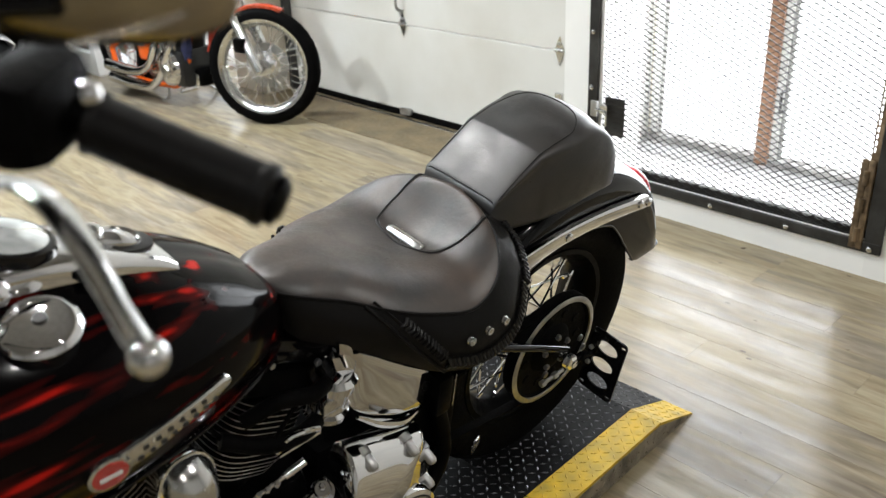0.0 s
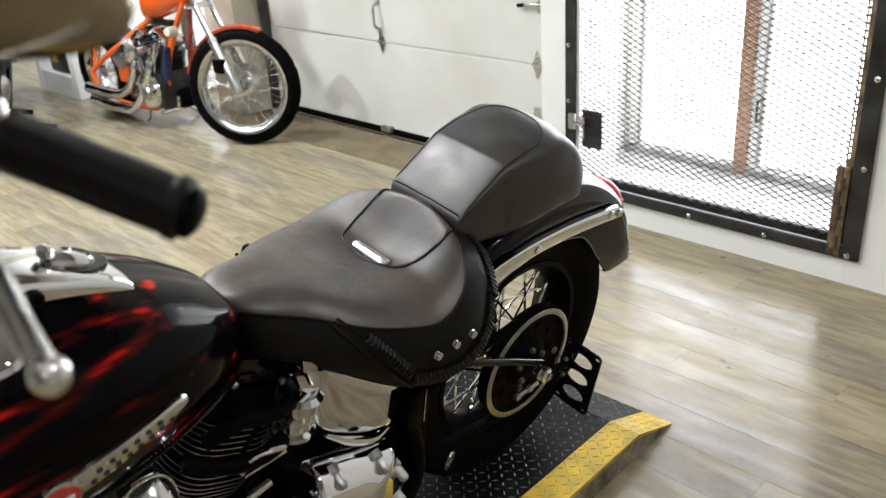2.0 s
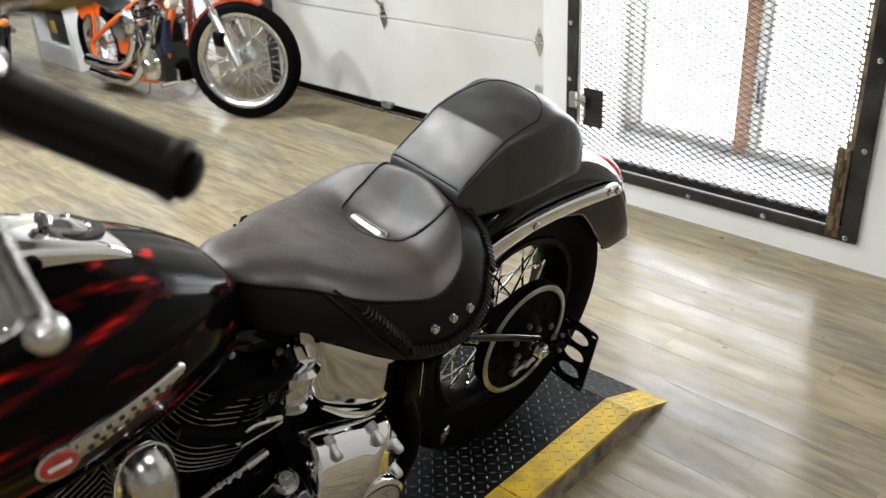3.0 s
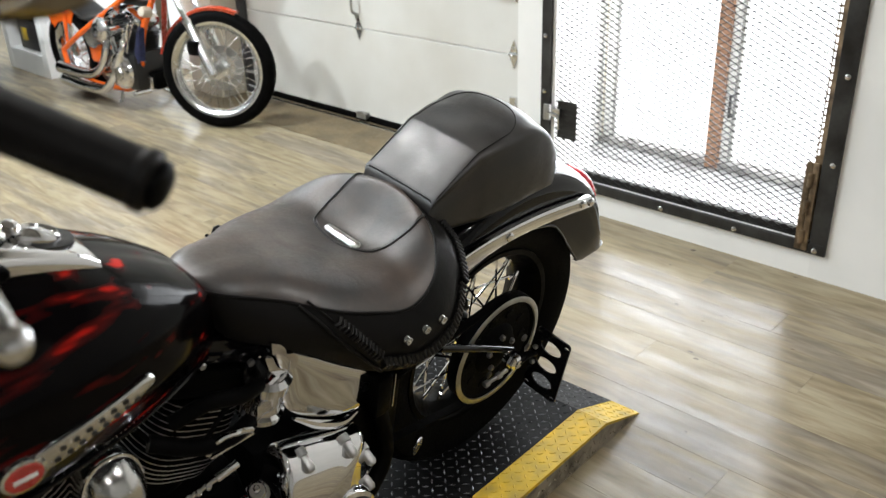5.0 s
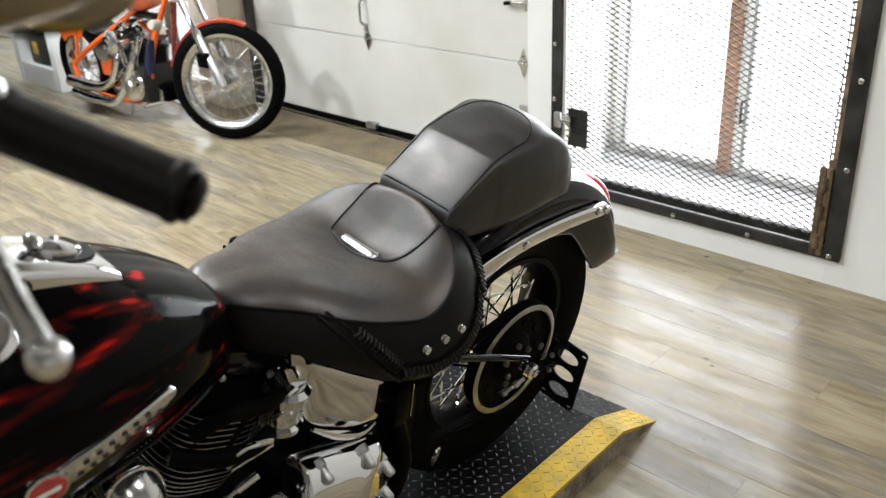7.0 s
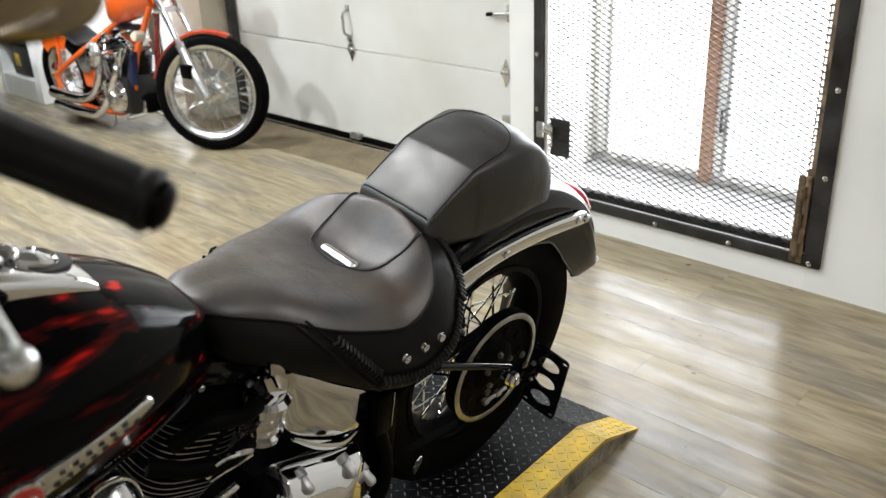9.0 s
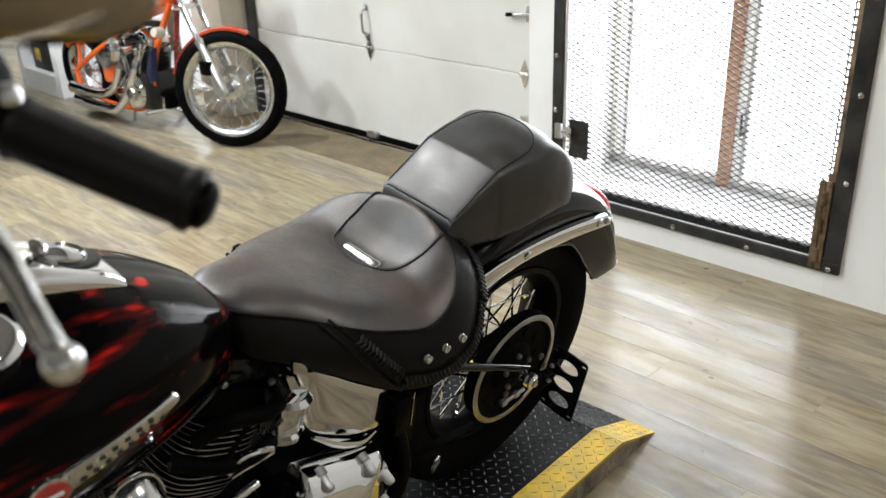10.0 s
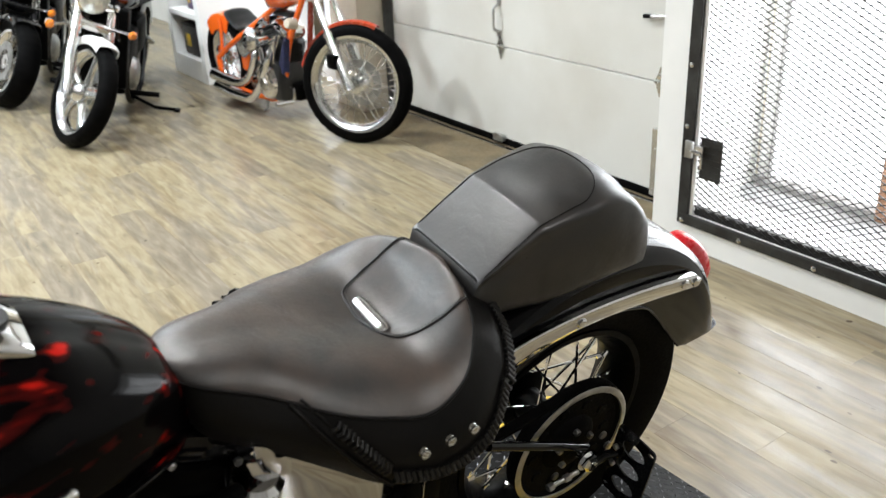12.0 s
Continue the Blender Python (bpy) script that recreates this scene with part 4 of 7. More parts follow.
def build_pillion():
    # stations from the front edge over the crease to the tail
    U = (0.254, 0.247, 0.200, 0.146, 0.134, 0.08, 0.0, -0.0476, -0.0803, -0.1011, -0.1106)
    T = (0.735, 0.754, 0.785, 0.819, 0.822, 0.8395, 0.8470, 0.8136, 0.7674, 0.7244, 0.6968)
    PW = (0.078, 0.082, 0.082, 0.082, 0.082, 0.083, 0.075, 0.056, 0.036, 0.020, 0.008)
    BW = (0.0774, 0.0792, 0.0881, 0.0974, 0.1015, 0.1096, 0.1139, 0.1096, 0.0938, 0.0628, 0.0258)
    BB = (0.6924, 0.6872, 0.6823, 0.6805, 0.6809, 0.6859, 0.6941, 0.6923, 0.6812, 0.6624, 0.6534)
    us = np.concatenate([np.linspace(0.254, 0.247, 3), np.linspace(0.240, 0.150, 8), (0.146, 0.142, 0.138, 0.134), np.linspace(0.125, -0.1106, 34)])

    def at(q, u):
        """Straight over the front face, curved behind the crease."""
        return float(np.interp(-u, [-a for a in U[:5]], q[:5]) if u > 0.134 else spl(U[4:], q[4:], u))

    def ring(u, lift=0.0):
        t, p, b, z = (at(q, u) for q in (T, PW, BW, BB))
        h = t - z
        f = float(np.interp(u, (0.06, 0.134), (1.0, 0.0)))   # rounder over the top behind the crease
        r = float(np.interp(u, (-0.15, -0.05, 0.14, 0.25), (0.35, 1.0, 0.75, 0.3)))   # squareness of the shoulder
        half = [(b * 0.90, z), (b * 0.985, z + 0.10 * h), (b, z + 0.32 * h), (b * 0.98, z + (0.53 + 0.04 * r) * h), (b * 0.91, z + (0.74 + 0.06 * r) * h),
                ((b + p) / 2, t - (0.12 - 0.055 * r + 0.05 * f) * h), (p, t - (0.035 - 0.005 * r + 0.05 * f) * h), (p * 0.75, t - (0.012 + 0.026 * f) * h), (p * 0.4, t - (0.002 + 0.008 * f) * h), (0, t)]
        k = np.linspace(0, 1, len(half))
        kk = np.linspace(0, 1, 28)
        vs, ws = spl(k, [q[0] for q in half], kk), spl(k, [q[1] for q in half], kk)
        L = [(u, v, w + lift) for v, w in zip(vs, ws)]
        return L + [(x, -y, w) for x, y, w in L[-2::-1]]
    body = part("pillion_pad", Geo().loft([ring(u) for u in us]), M["padleather"], bike, "black leather passenger pad")

    def over(u, v):
        """A point just over the pad at (u, v)."""
        R = ring(u)
        ys, zs = [q[1] for q in R[15:-15]], [q[2] for q in R[15:-15]]
        return (u, v, float(np.interp(-v, [-y for y in ys], zs)) + 0.0004)
    side = [(0.246, 0.081)] + [(u, at(PW, u) * 0.985) for u in np.linspace(0.235, 0.075, 26)]
    ex, ey = 0.075, at(PW, 0.075) * 0.985
    tail = [(ex - 0.060 * math.sin(a), ey * math.cos(a) ** 0.75 if math.cos(a) > 1e-6 else 0.0) for a in np.linspace(0.1, math.pi / 2, 16)]
    half = side + tail
    seam = [over(u, v) for u, v in half] + [over(u, -v) for u, v in half[-2::-1]]
    part("piping", Geo().tube(seam, 0.0010, 8), M["leather"], body)
    part("piping", Geo().tube([over(0.246, f * 0.081) for f in np.linspace(1, -1, 20)], 0.0018, 8), M["leather"], body)
    part("pad_base", Geo().loft([[(0.23, 0.075, 0.684), (0.23, 0.075, 0.694), (0.23, -0.075, 0.694), (0.23, -0.075, 0.684)],
                                 [(-0.07, 0.07, 0.672), (-0.07, 0.07, 0.690), (-0.07, -0.07, 0.690), (-0.07, -0.07, 0.672)]]), M["satin"], body)


def build_fender():
    th = np.radians(np.linspace(42, 168.5, 60))

    def R(t):
        d = math.degrees(t)
        return float(spl((42, 70, 100, 130, 150, 160, 168.5), (0.381, 0.393, 0.406, 0.407, 0.387, 0.388, 0.402), d))

    def rin(t):
        d = math.degrees(t)
        return float(np.interp(d, (42, 60, 112, 120, 130, 140, 150), (0.31, 0.300, 0.292, 0.279, 0.266, 0.263, 0.268)))

    def section(t, off):
        r, i = R(t), rin(t)
        b = 0.104 * float(np.interp(math.degrees(t), (42, 150, 168.5), (0.98, 0.98, 0.90)))
        h = min(1.0, (r - i) / 0.095)    # the shoulder flattens out where the tail runs to its edge
        half = [(b - off, i), (b - off, i + 0.4 * (r - i)), (b * 0.99 - off, r - 0.038 * h), (b * 0.90 - off, r - (0.018 + off * 0.3) * h), (b * 0.68 - off * 0.5, r - (0.006 + off) * h), (b * 0.35, r - (0.001 + off) * h), (0, r - off * h)]
        k = np.linspace(0, 1, len(half))
        kk = np.linspace(0, 1, 18)
        vs, rs = spl(k, [q[0] for q in half], kk), spl(k, [q[1] for q in half], kk)
        # the tail is cut off level, a little lower along the crown
        L = []
        for v, q in zip(vs, rs):
            low = 0.440 - 0.012 * (1 - (v / b) ** 2) - AX + 0.5 * max(0.0, 0.285 - q)
            te = min(t, math.pi - math.asin(low / q))
            L.append((q * math.cos(te), v, AX + q * math.sin(te)))
        return L + [(x, -y, z) for x, y, z in L[-2::-1]]
    P = [section(t, 0.0) + section(t, 0.004)[::-1] for t in th]
    fender = part("rear_fender", Geo().loft(P), M["black"], bike, "gloss black rear fender")
    # bead along the fender edge
    for side in (1, -1):
        g = Geo().tube([(rin(t) * math.cos(t), side * 0.102, AX + rin(t) * math.sin(t)) for t in th[14:-9]], 0.003, 8)
        part("edge_bead", g, M["black"], fender)
        # chrome strut
        ux = np.linspace(0.225, -0.222, 24)
        zt = spl((0.225, 0.17, 0.10, 0.0, -0.12, -0.222), (0.628, 0.640, 0.648, 0.650, 0.642, 0.628), ux)
        zb = spl((0.225, 0.17, 0.10, 0.0, -0.12, -0.222), (0.575, 0.600, 0.616, 0.620, 0.612, 0.600), ux)
        P = []
        for u, a, b in zip(ux, zt, zb):
            m = (a + b) / 2
            hh = (a - b) / 2
            if u < -0.20:
                hh *= math.sqrt(max(0.02, 1 - ((u + 0.20) / 0.0225) ** 2))
            y0, y1 = 0.106, 0.1175
            P.append([(u, side * y0, m - hh), (u, side * (y1 - 0.002), m - hh), (u, side * y1, m - hh + 0.003), (u, side * y1, m + hh - 0.003), (u, side * (y1 - 0.002), m + hh), (u, side * y0, m + hh)])
        strut = part("fender_strut", Geo().loft(P), M["chrome"], bike, "polished chrome fender strut")
        for u, w in ((0.062, 0.634), (-0.175, 0.622), (-0.205, 0.616)):
            g = Geo().lathe([(0, 0.006), (0.005, 0.006), (0.0085, 0.004), (0.009, 0)], (u, side * 0.117, w), (0, side, 0), 14)
            part("strut_bolt", g, M["chrome"], strut)
    # tail lamp: low base along the fender, domed red lens
    c = np.array([-0.330, 0, 0.546])
    nrm, tan = np.array([-0.82, 0, 0.57]), np.array([-0.57, 0, -0.82])

    def oval(h, f, bow=0.0):
        out = []
        for x in np.linspace(0, 2 * math.pi, 32, endpoint=False):
            a = 0.076 * f * math.copysign(abs(math.cos(x)) ** 0.8, math.cos(x))
            out.append(c + nrm * (h - 1.25 * a * a) + tan * a + np.array([0, 0.043 * f * math.copysign(abs(math.sin(x)) ** 0.8, math.sin(x)), 0]))
        return out
    lamp = part("tail_lamp", Geo().loft([oval(h, f) for h, f in ((-0.014, 0.90), (0.000, 0.96), (0.004, 0.96))]), M["black"], bike, "black tail lamp base")
    part("lens", Geo().loft([oval(h, f) for h, f in ((0.001, 0.99), (0.016, 0.97), (0.026, 0.90), (0.032, 0.76), (0.035, 0.5), (0.036, 0.2))]), M["redlens"], lamp, "red lens")


def build_rear_wheel():
    w = spoke_wheel(bike, (0, 0, AX), 0.3165, 0.135, 0.208, 36, 0.060, 0.055, "satin", "chrome", spoke_r=0.0026, hub_mat="satin")
    # belt pulley with bright flange
    v = 0.088
    pul = part("belt_pulley", Geo().lathe([(0.025, v - 0.012), (0.118, v - 0.012), (0.126, v - 0.016), (0.126, v + 0.010), (0.116, v + 0.012), (0.112, v + 0.006), (0.06, v + 0.002), (0.05, v + 0.012), (0.03, v + 0.016), (0.0, v + 0.016)], (0, 0, AX), (0, 1, 0), 60), M["rubber"], bike, "black belt pulley")
    part("pulley_flange", Geo().lathe([(0.117, v + 0.0115), (0.127, v + 0.0105), (0.130, v + 0.013), (0.126, v + 0.0155), (0.118, v + 0.015)], (0, 0, AX), (0, 1, 0), 60, closed=True), M["cast"], pul, "bare metal pulley flange")
    for i in range(10):
        a = 2 * math.pi * i / 10
        g = Geo()
        for s in (0,):
            g.lathe([(0, 0.003), (0.010, 0.003), (0.012, 0)], (0.085 * math.cos(a), v + 0.004, AX + 0.085 * math.sin(a)), (0, 1, 0), 14)
        part("pulley_boss", g, M["rubber"], pul)
    for i in range(5):
        a = 2 * math.pi * i / 5 + 0.3
        part("pulley_bolt", nut(Geo(), (0.038 * math.cos(a), v + 0.014, AX + 0.038 * math.sin(a)), (0, 1, 0), 0.007, 0.008), M["fins"], pul)
    # belt to the gearbox pulley
    fu, fw, fr = 0.56, 0.325, 0.045
    path = []
    for a in np.linspace(math.radians(95), math.radians(265), 30):
        path.append((0.127 * math.cos(a), AX + 0.127 * math.sin(a)))
    for a in np.linspace(math.radians(-85), math.radians(85), 12):
        path.append((fu + fr * math.cos(a), fw + fr * math.sin(a)))
    P = []
    for u, z in path + path[:1]:
        c = np.array([u, z])
        ctr = np.array([0, AX]) if u < 0.3 else np.array([fu, fw])
        d = (c - ctr) / np.linalg.norm(c - ctr)
        o = c + d * 0.005
        P.append([(c[0], v - 0.011, c[1]), (c[0], v + 0.008, c[1]), (o[0], v + 0.008, o[1]), (o[0], v - 0.011, o[1])])
    part("drive_belt", Geo().loft(P, caps=False), M["rubber"], bike, "black drive belt", smooth=False)
    # swingarm and axle hardware
    for side in (1, -1):
        if side < 0:
            g = Geo().tube([(0.50, side * 0.125, 0.28), (0.30, side * 0.128, 0.265), (0.08, side * 0.13, 0.285), (-0.055, side * 0.13, AX)], (0.022, 0.022, 0.02, 0.016), 14, 20)
            part("swingarm", g, M["satin"], bike, "satin black swingarm tube")
        g = Geo().tube([(0.215, side * 0.114, 0.446), (0.10, side * 0.122, 0.390), (-0.005, side * 0.128, 0.335)], (0.0085, 0.0085, 0.0075), 12, 10)
        part("belt_guard_stay", g, M["black"], bike, "gloss black stay")
        ax = Geo().tube([(0, side * 0.12, AX), (0, side * 0.158, AX)], 0.009, 12)
        nut(ax, (0, side * 0.140, AX), (0, side, 0), 0.017, 0.014)
        ax.lathe([(0.0, 0.004), (0.022, 0.004), (0.022, 0)], (0, side * 0.137, AX), (0, side, 0), 20)
        part("axle_nut", ax, M["chrome"], bike, "chrome axle nut")
        ad = Geo().tube([(0.03, side * 0.150, AX - 0.002), (0.095, side * 0.146, AX - 0.010)], 0.0045, 8)
        nut(ad, (0.05, side * 0.149, AX - 0.004), (1, 0, 0), 0.008, 0.010)
        nut(ad, (0.085, side * 0.147, AX - 0.008), (1, 0, 0), 0.008, 0.010)
        part("axle_adjuster", ad, M["cast"], bike, "steel axle adjuster")
        for u, z in ((0.073, 0.316), (-0.049, 0.325), (-0.03, 0.36)):
            part("side_bolt", Geo().lathe([(0, 0.005), (0.0075, 0.004), (0.008, 0)], (u, side * 0.136, z), (0, side, 0), 12), M["fins"], bike)


def build_plate_bracket():
    c = Vector((-0.055, 0.190, 0.309))
    # plane across the bike: local x along v, local y along w, slightly turned
    m = Matrix(((0, 0, 1, c.x), (0.998, 0.05, 0, c.y), (-0.05, 0.998, 0, c.z), (0, 0, 0, 1)))
    hw = 0.086
    holes = [ellipse(0.000, y, 0.026, 0.016) for y in (0.045, 0.000, -0.045)]
    holes += [ellipse(sx * 0.034, sy * 0.070, 0.006, 0.0035, 12) for sx in (1, -1) for sy in (1, -1)]
    g = Geo().plate(rounded(hw, 0.162, 0.010), m, 0.0035, holes)
    b = part("plate_bracket", g, M["black"], bike, "black side-mount plate bracket with oval holes", smooth=False)
    arm = Geo().tube([(-0.004, 0.150, AX), (-0.030, 0.150, AX + 0.004), (-0.053, 0.158, AX + 0.006)], 0.009, 10)
    part("bracket_arm", arm, M["black"], b)
    for w in (0.34, 0.30):
        part("bracket_bolt", nut(Geo(), (-0.050, 0.158, w), (1, 0, 0), 0.006, 0.006), M["cast"], b)


build_seat()
build_pillion()
build_fender()
build_rear_wheel()
build_plate_bracket()

# ---------------------------------------------------------------- tank, engine and controls
def build_tank():
    U = (0.632, 0.66, 0.70, 0.75, 0.80, 0.88, 0.97, 1.06, 1.14, 1.22, 1.26)
    B_ = (0.025, 0.066, 0.098, 0.127, 0.149, 0.170, 0.182, 0.182, 0.165, 0.115, 0.06)
    T = (0.696, 0.751, 0.786, 0.816, 0.840, 0.870, 0.893, 0.906, 0.902, 0.884, 0.858)
    MW = (0.660, 0.685, 0.703, 0.719, 0.730, 0.738, 0.742, 0.745, 0.75, 0.76, 0.78)
    BT = (0.634, 0.645, 0.654, 0.660, 0.662, 0.661, 0.658, 0.658, 0.668, 0.70, 0.74)
    rings = []
    for u in np.linspace(0.632, 1.26, 60):
        b, t, m, z = (float(spl(U, q, u)) for q in (B_, T, MW, BT))
        q = float(np.clip((0.90 - u) / 0.22, 0, 1))   # squarer shoulders towards the tail
        half = [(0, t - 0.002), (b * 0.25, t - 0.02 * (t - m)), (b * (0.55 + 0.07 * q), t - (0.17 - 0.08 * q) * (t - m)), (b * (0.85 + 0.06 * q), t - (0.49 - 0.19 * q) * (t - m)), (b, m), (b * 0.97, m - 0.4 * (m - z)), (b * 0.86, z + 0.02 * (m - z)), (b * 0.5, z), (0, z)]
        k = np.linspace(0, 1, len(half))
        kk = np.linspace(0, 1, 26)
        vs, ws = spl(k, [q[0] for q in half], kk), spl(k, [q[1] for q in half], kk)
        L = list(zip(vs, ws))
        rings.append([(u, v, w) for v, w in L] + [(u, -v, w) for v, w in L[-2:0:-1]])
    tank = part("fuel_tank", Geo().loft(rings), M["flame"], bike, "gloss black tank with red airbrushed streaks")
    part("tank_seam", Geo().tube([(u, 0.9 * float(spl(U, B_, u)), float(spl(U, BT, u)) + 0.001) for u in np.linspace(0.68, 1.2, 40)], 0.0035, 8), M["black"], tank)

    # chrome dash console on the tank
    rings = []
    for u in np.linspace(0.797, 1.14, 30):
        top = float(spl(U, T, u)) + float(np.interp(u, (0.797, 0.81, 0.95, 1.10, 1.14), (0.006, 0.012, 0.024, 0.024, 0.004)))
        low = float(spl(U, T, u)) - 0.026
        b = float(np.interp(u, (0.797, 0.85, 1.0, 1.14), (0.046, 0.049, 0.058, 0.044)))
        half = [(0, top), (b * 0.5, top - 0.0005), (b * 0.84, top - 0.002), (b * 0.92, top - 0.006), (b * 0.97, top - 0.016), (b, low)]
        rings.append([(u, v, w) for v, w in half] + [(u, -v, w) for v, w in half[:0:-1]])
    con = part("dash_console", Geo().loft(rings), M["chrome"], bike, "chrome dash console")
    part("console_gasket", Geo().tube([(u, 0.0505 + 0.009 * (u - 0.8) / 0.2, float(spl(U, T, u)) - 0.020) for u in np.linspace(0.80, 1.0, 16)], 0.007, 8), M["rubber"], con)

    def on_top(u, v, h, sx, sy, prof, name, mat, label=""):
        z = float(spl(U, T, u)) + float(np.interp(u, (0.797, 0.81, 0.95, 1.10), (0.006, 0.012, 0.024, 0.024))) + h
        R_ = [[(u + sx * r * math.cos(a), v + sy * r * math.sin(a), z + k - 0.30 * sx * r * -math.cos(a)) for a in np.linspace(0, 2 * math.pi, 32, endpoint=False)] for r, k in prof]
        return part(name, Geo().loft(R_), M[mat], con, label)
    on_top(0.848, -0.002, 0.0, 0.040, 0.030, ((1.0, -0.004), (1.0, 0.0015), (0.85, 0.002)), "switch_recess", "ink", "black recess")
    on_top(0.852, -0.002, 0.001, 0.030, 0.021, ((1.0, 0.0), (1.0, 0.004), (0.88, 0.009), (0.75, 0.006), (0.55, 0.008), (0.2, 0.011)), "switch_cover", "chrome", "chrome ignition switch cover")
    on_top(0.875, -0.004, 0.006, 0.010, 0.010, ((1.0, 0.0), (1.0, 0.010), (0.7, 0.013), (0.3, 0.014)), "switch_knob", "chrome")
    on_top(0.822, 0.006, 0.001, 0.004, 0.004, ((1.0, 0.0), (0.9, 0.003), (0.4, 0.004)), "screw", "chrome")
    on_top(0.975, 0.0, 0.0, 0.052, 0.050, ((1.0, -0.004), (1.02, 0.004), (1.0, 0.012), (0.92, 0.014)), "speedometer_ring", "black", "black gauge ring")
    on_top(0.975, 0.0, 0.008, 0.046, 0.045, ((1.0, 0.0), (0.98, 0.006), (0.6, 0.009), (0.2, 0.010)), "speedometer_glass", "lens", "speedometer glass")
    part("trip_knob", Geo().lathe([(0, 0.012), (0.006, 0.012), (0.009, 0.009), (0.009, 0)], (0.916, 0.052, 0.884), (0, 1, 0.1), 14), M["rubber"], con, "black rubber trip knob")
    g = Geo().lathe([(0, 0.014), (0.010, 0.013), (0.016, 0.008), (0.018, 0.002), (0.018, -0.01)], (1.012, 0.056, 0.905), (0, 0.8, 0.6), 20)
    part("gauge_button", g, M["chrome"], con, "chrome round button")

    # filler cap
    cap = part("filler_cap", Geo().lathe([(0, 0.016), (0.018, 0.0155), (0.034, 0.013), (0.041, 0.009), (0.044, 0.003), (0.042, -0.004), (0.036, -0.030)], (0.988, 0.100, 0.874), (0.06, 0.16, 1), 40), M["chrome"], bike, "round chrome filler cap")
    part("cap_lock", Geo().lathe([(0, 0.020), (0.007, 0.020), (0.010, 0.013)], (0.986, 0.101, 0.873), (0.06, 0.16, 1), 12), M["ink"], cap)

    # badge: chrome bar with a red oval end
    def side_pt(u, w, out):
        b, t, m, z = (float(spl(U, q, u)) for q in (B_, T, MW, BT))
        return np.array([u, b * (1 - 0.25 * ((w - m) / (t - m)) ** 2 if w > m else 1) + out, w])
    rings = []
    for u in np.linspace(0.802, 0.965, 30):
        c = 0.7385 + (u - 0.802) * -0.085
        hh = float(np.interp(u, (0.802, 0.808, 0.82, 0.94, 0.965), (0.004, 0.0085, 0.0105, 0.0145, 0.0145)))
        A, Bq = side_pt(u, c + hh, 0.0), side_pt(u, c - hh, 0.0)
        o = np.array([0, 0.007, 0])
        rings.append([A, A + o * 0.7, A * 0.85 + Bq * 0.15 + o, A * 0.5 + Bq * 0.5 + o * 1.1, A * 0.15 + Bq * 0.85 + o, Bq + o * 0.7, Bq])
    badge = part("tank_badge", Geo().loft(rings), M["alloy"], bike, "polished metal tank badge")
    c = side_pt(0.976, 0.724, 0.001)
    for rx, ry, h0, h1, mat, nm, lb in ((0.025, 0.0215, 0.0, 0.008, "alloy", "badge_end", "polished oval badge end"), (0.021, 0.0175, 0.007, 0.0098, "badge_red", "badge_enamel", "red enamel oval")):
        g = Geo().loft([[c + np.array([rx * f * math.cos(a), h, ry * f * math.sin(a)]) for a in np.linspace(0, 2 * math.pi, 28, endpoint=False)] for h, f in ((h0, 1), (h1 - 0.001, 1), (h1, 0.94))])
        part(nm, g, M[mat], badge, lb)
    part("badge_bar", Geo().box(c + np.array([0, 0.0105, 0]), (0.026, 0.002, 0.0055), 0.0008), M["white"], badge, "pale bar on the oval")
    for i in range(4):
        a = math.radians(60 + 32 * i)
        part("badge_stud", Geo().lathe([(0, 0.004), (0.0025, 0.003), (0.003, 0)], c + np.array([0.024 * math.cos(a), 0.006, 0.021 * math.sin(a)]), (0, 1, 0), 8), M["chrome"], badge)
    for row, (n, w0, u0) in enumerate(((6, 0.0048, 0.930), (8, -0.0058, 0.938))):
        for i in range(n):
            u = u0 - i * (0.0155 if row else 0.0165)
            p = side_pt(u, 0.7385 + (u - 0.802) * -0.085 + w0, 0.0081)
            part("badge_mark", Geo().box(p, (0.0062, 0.0012, 0.0056), 0, Matrix.Rotation(radians(5 if i % 2 else -7), 3, "Y")), M["ink"], badge, smooth=False)


def outline_block(outline, rings):
    """Rings: (v, scale) copies of a (u, w) outline about its middle."""
    o = np.array(outline, float)
    k = np.arange(len(o) + 1)
    oc = np.vstack([o, o[:1]])
    t = np.linspace(0, len(o), len(o) * 5, endpoint=False)
    sm = np.stack([np.interp(t, k, oc[:, 0]), np.interp(t, k, oc[:, 1])], 1)
    for _ in range(3):
        sm = (np.roll(sm, 1, 0) + 2 * sm + np.roll(sm, -1, 0)) / 4
    mid = sm.mean(0)
    return Geo().loft([[(mid[0] + (p[0] - mid[0]) * s, v, mid[1] + (p[1] - mid[1]) * s) for p in sm] for v, s in rings])


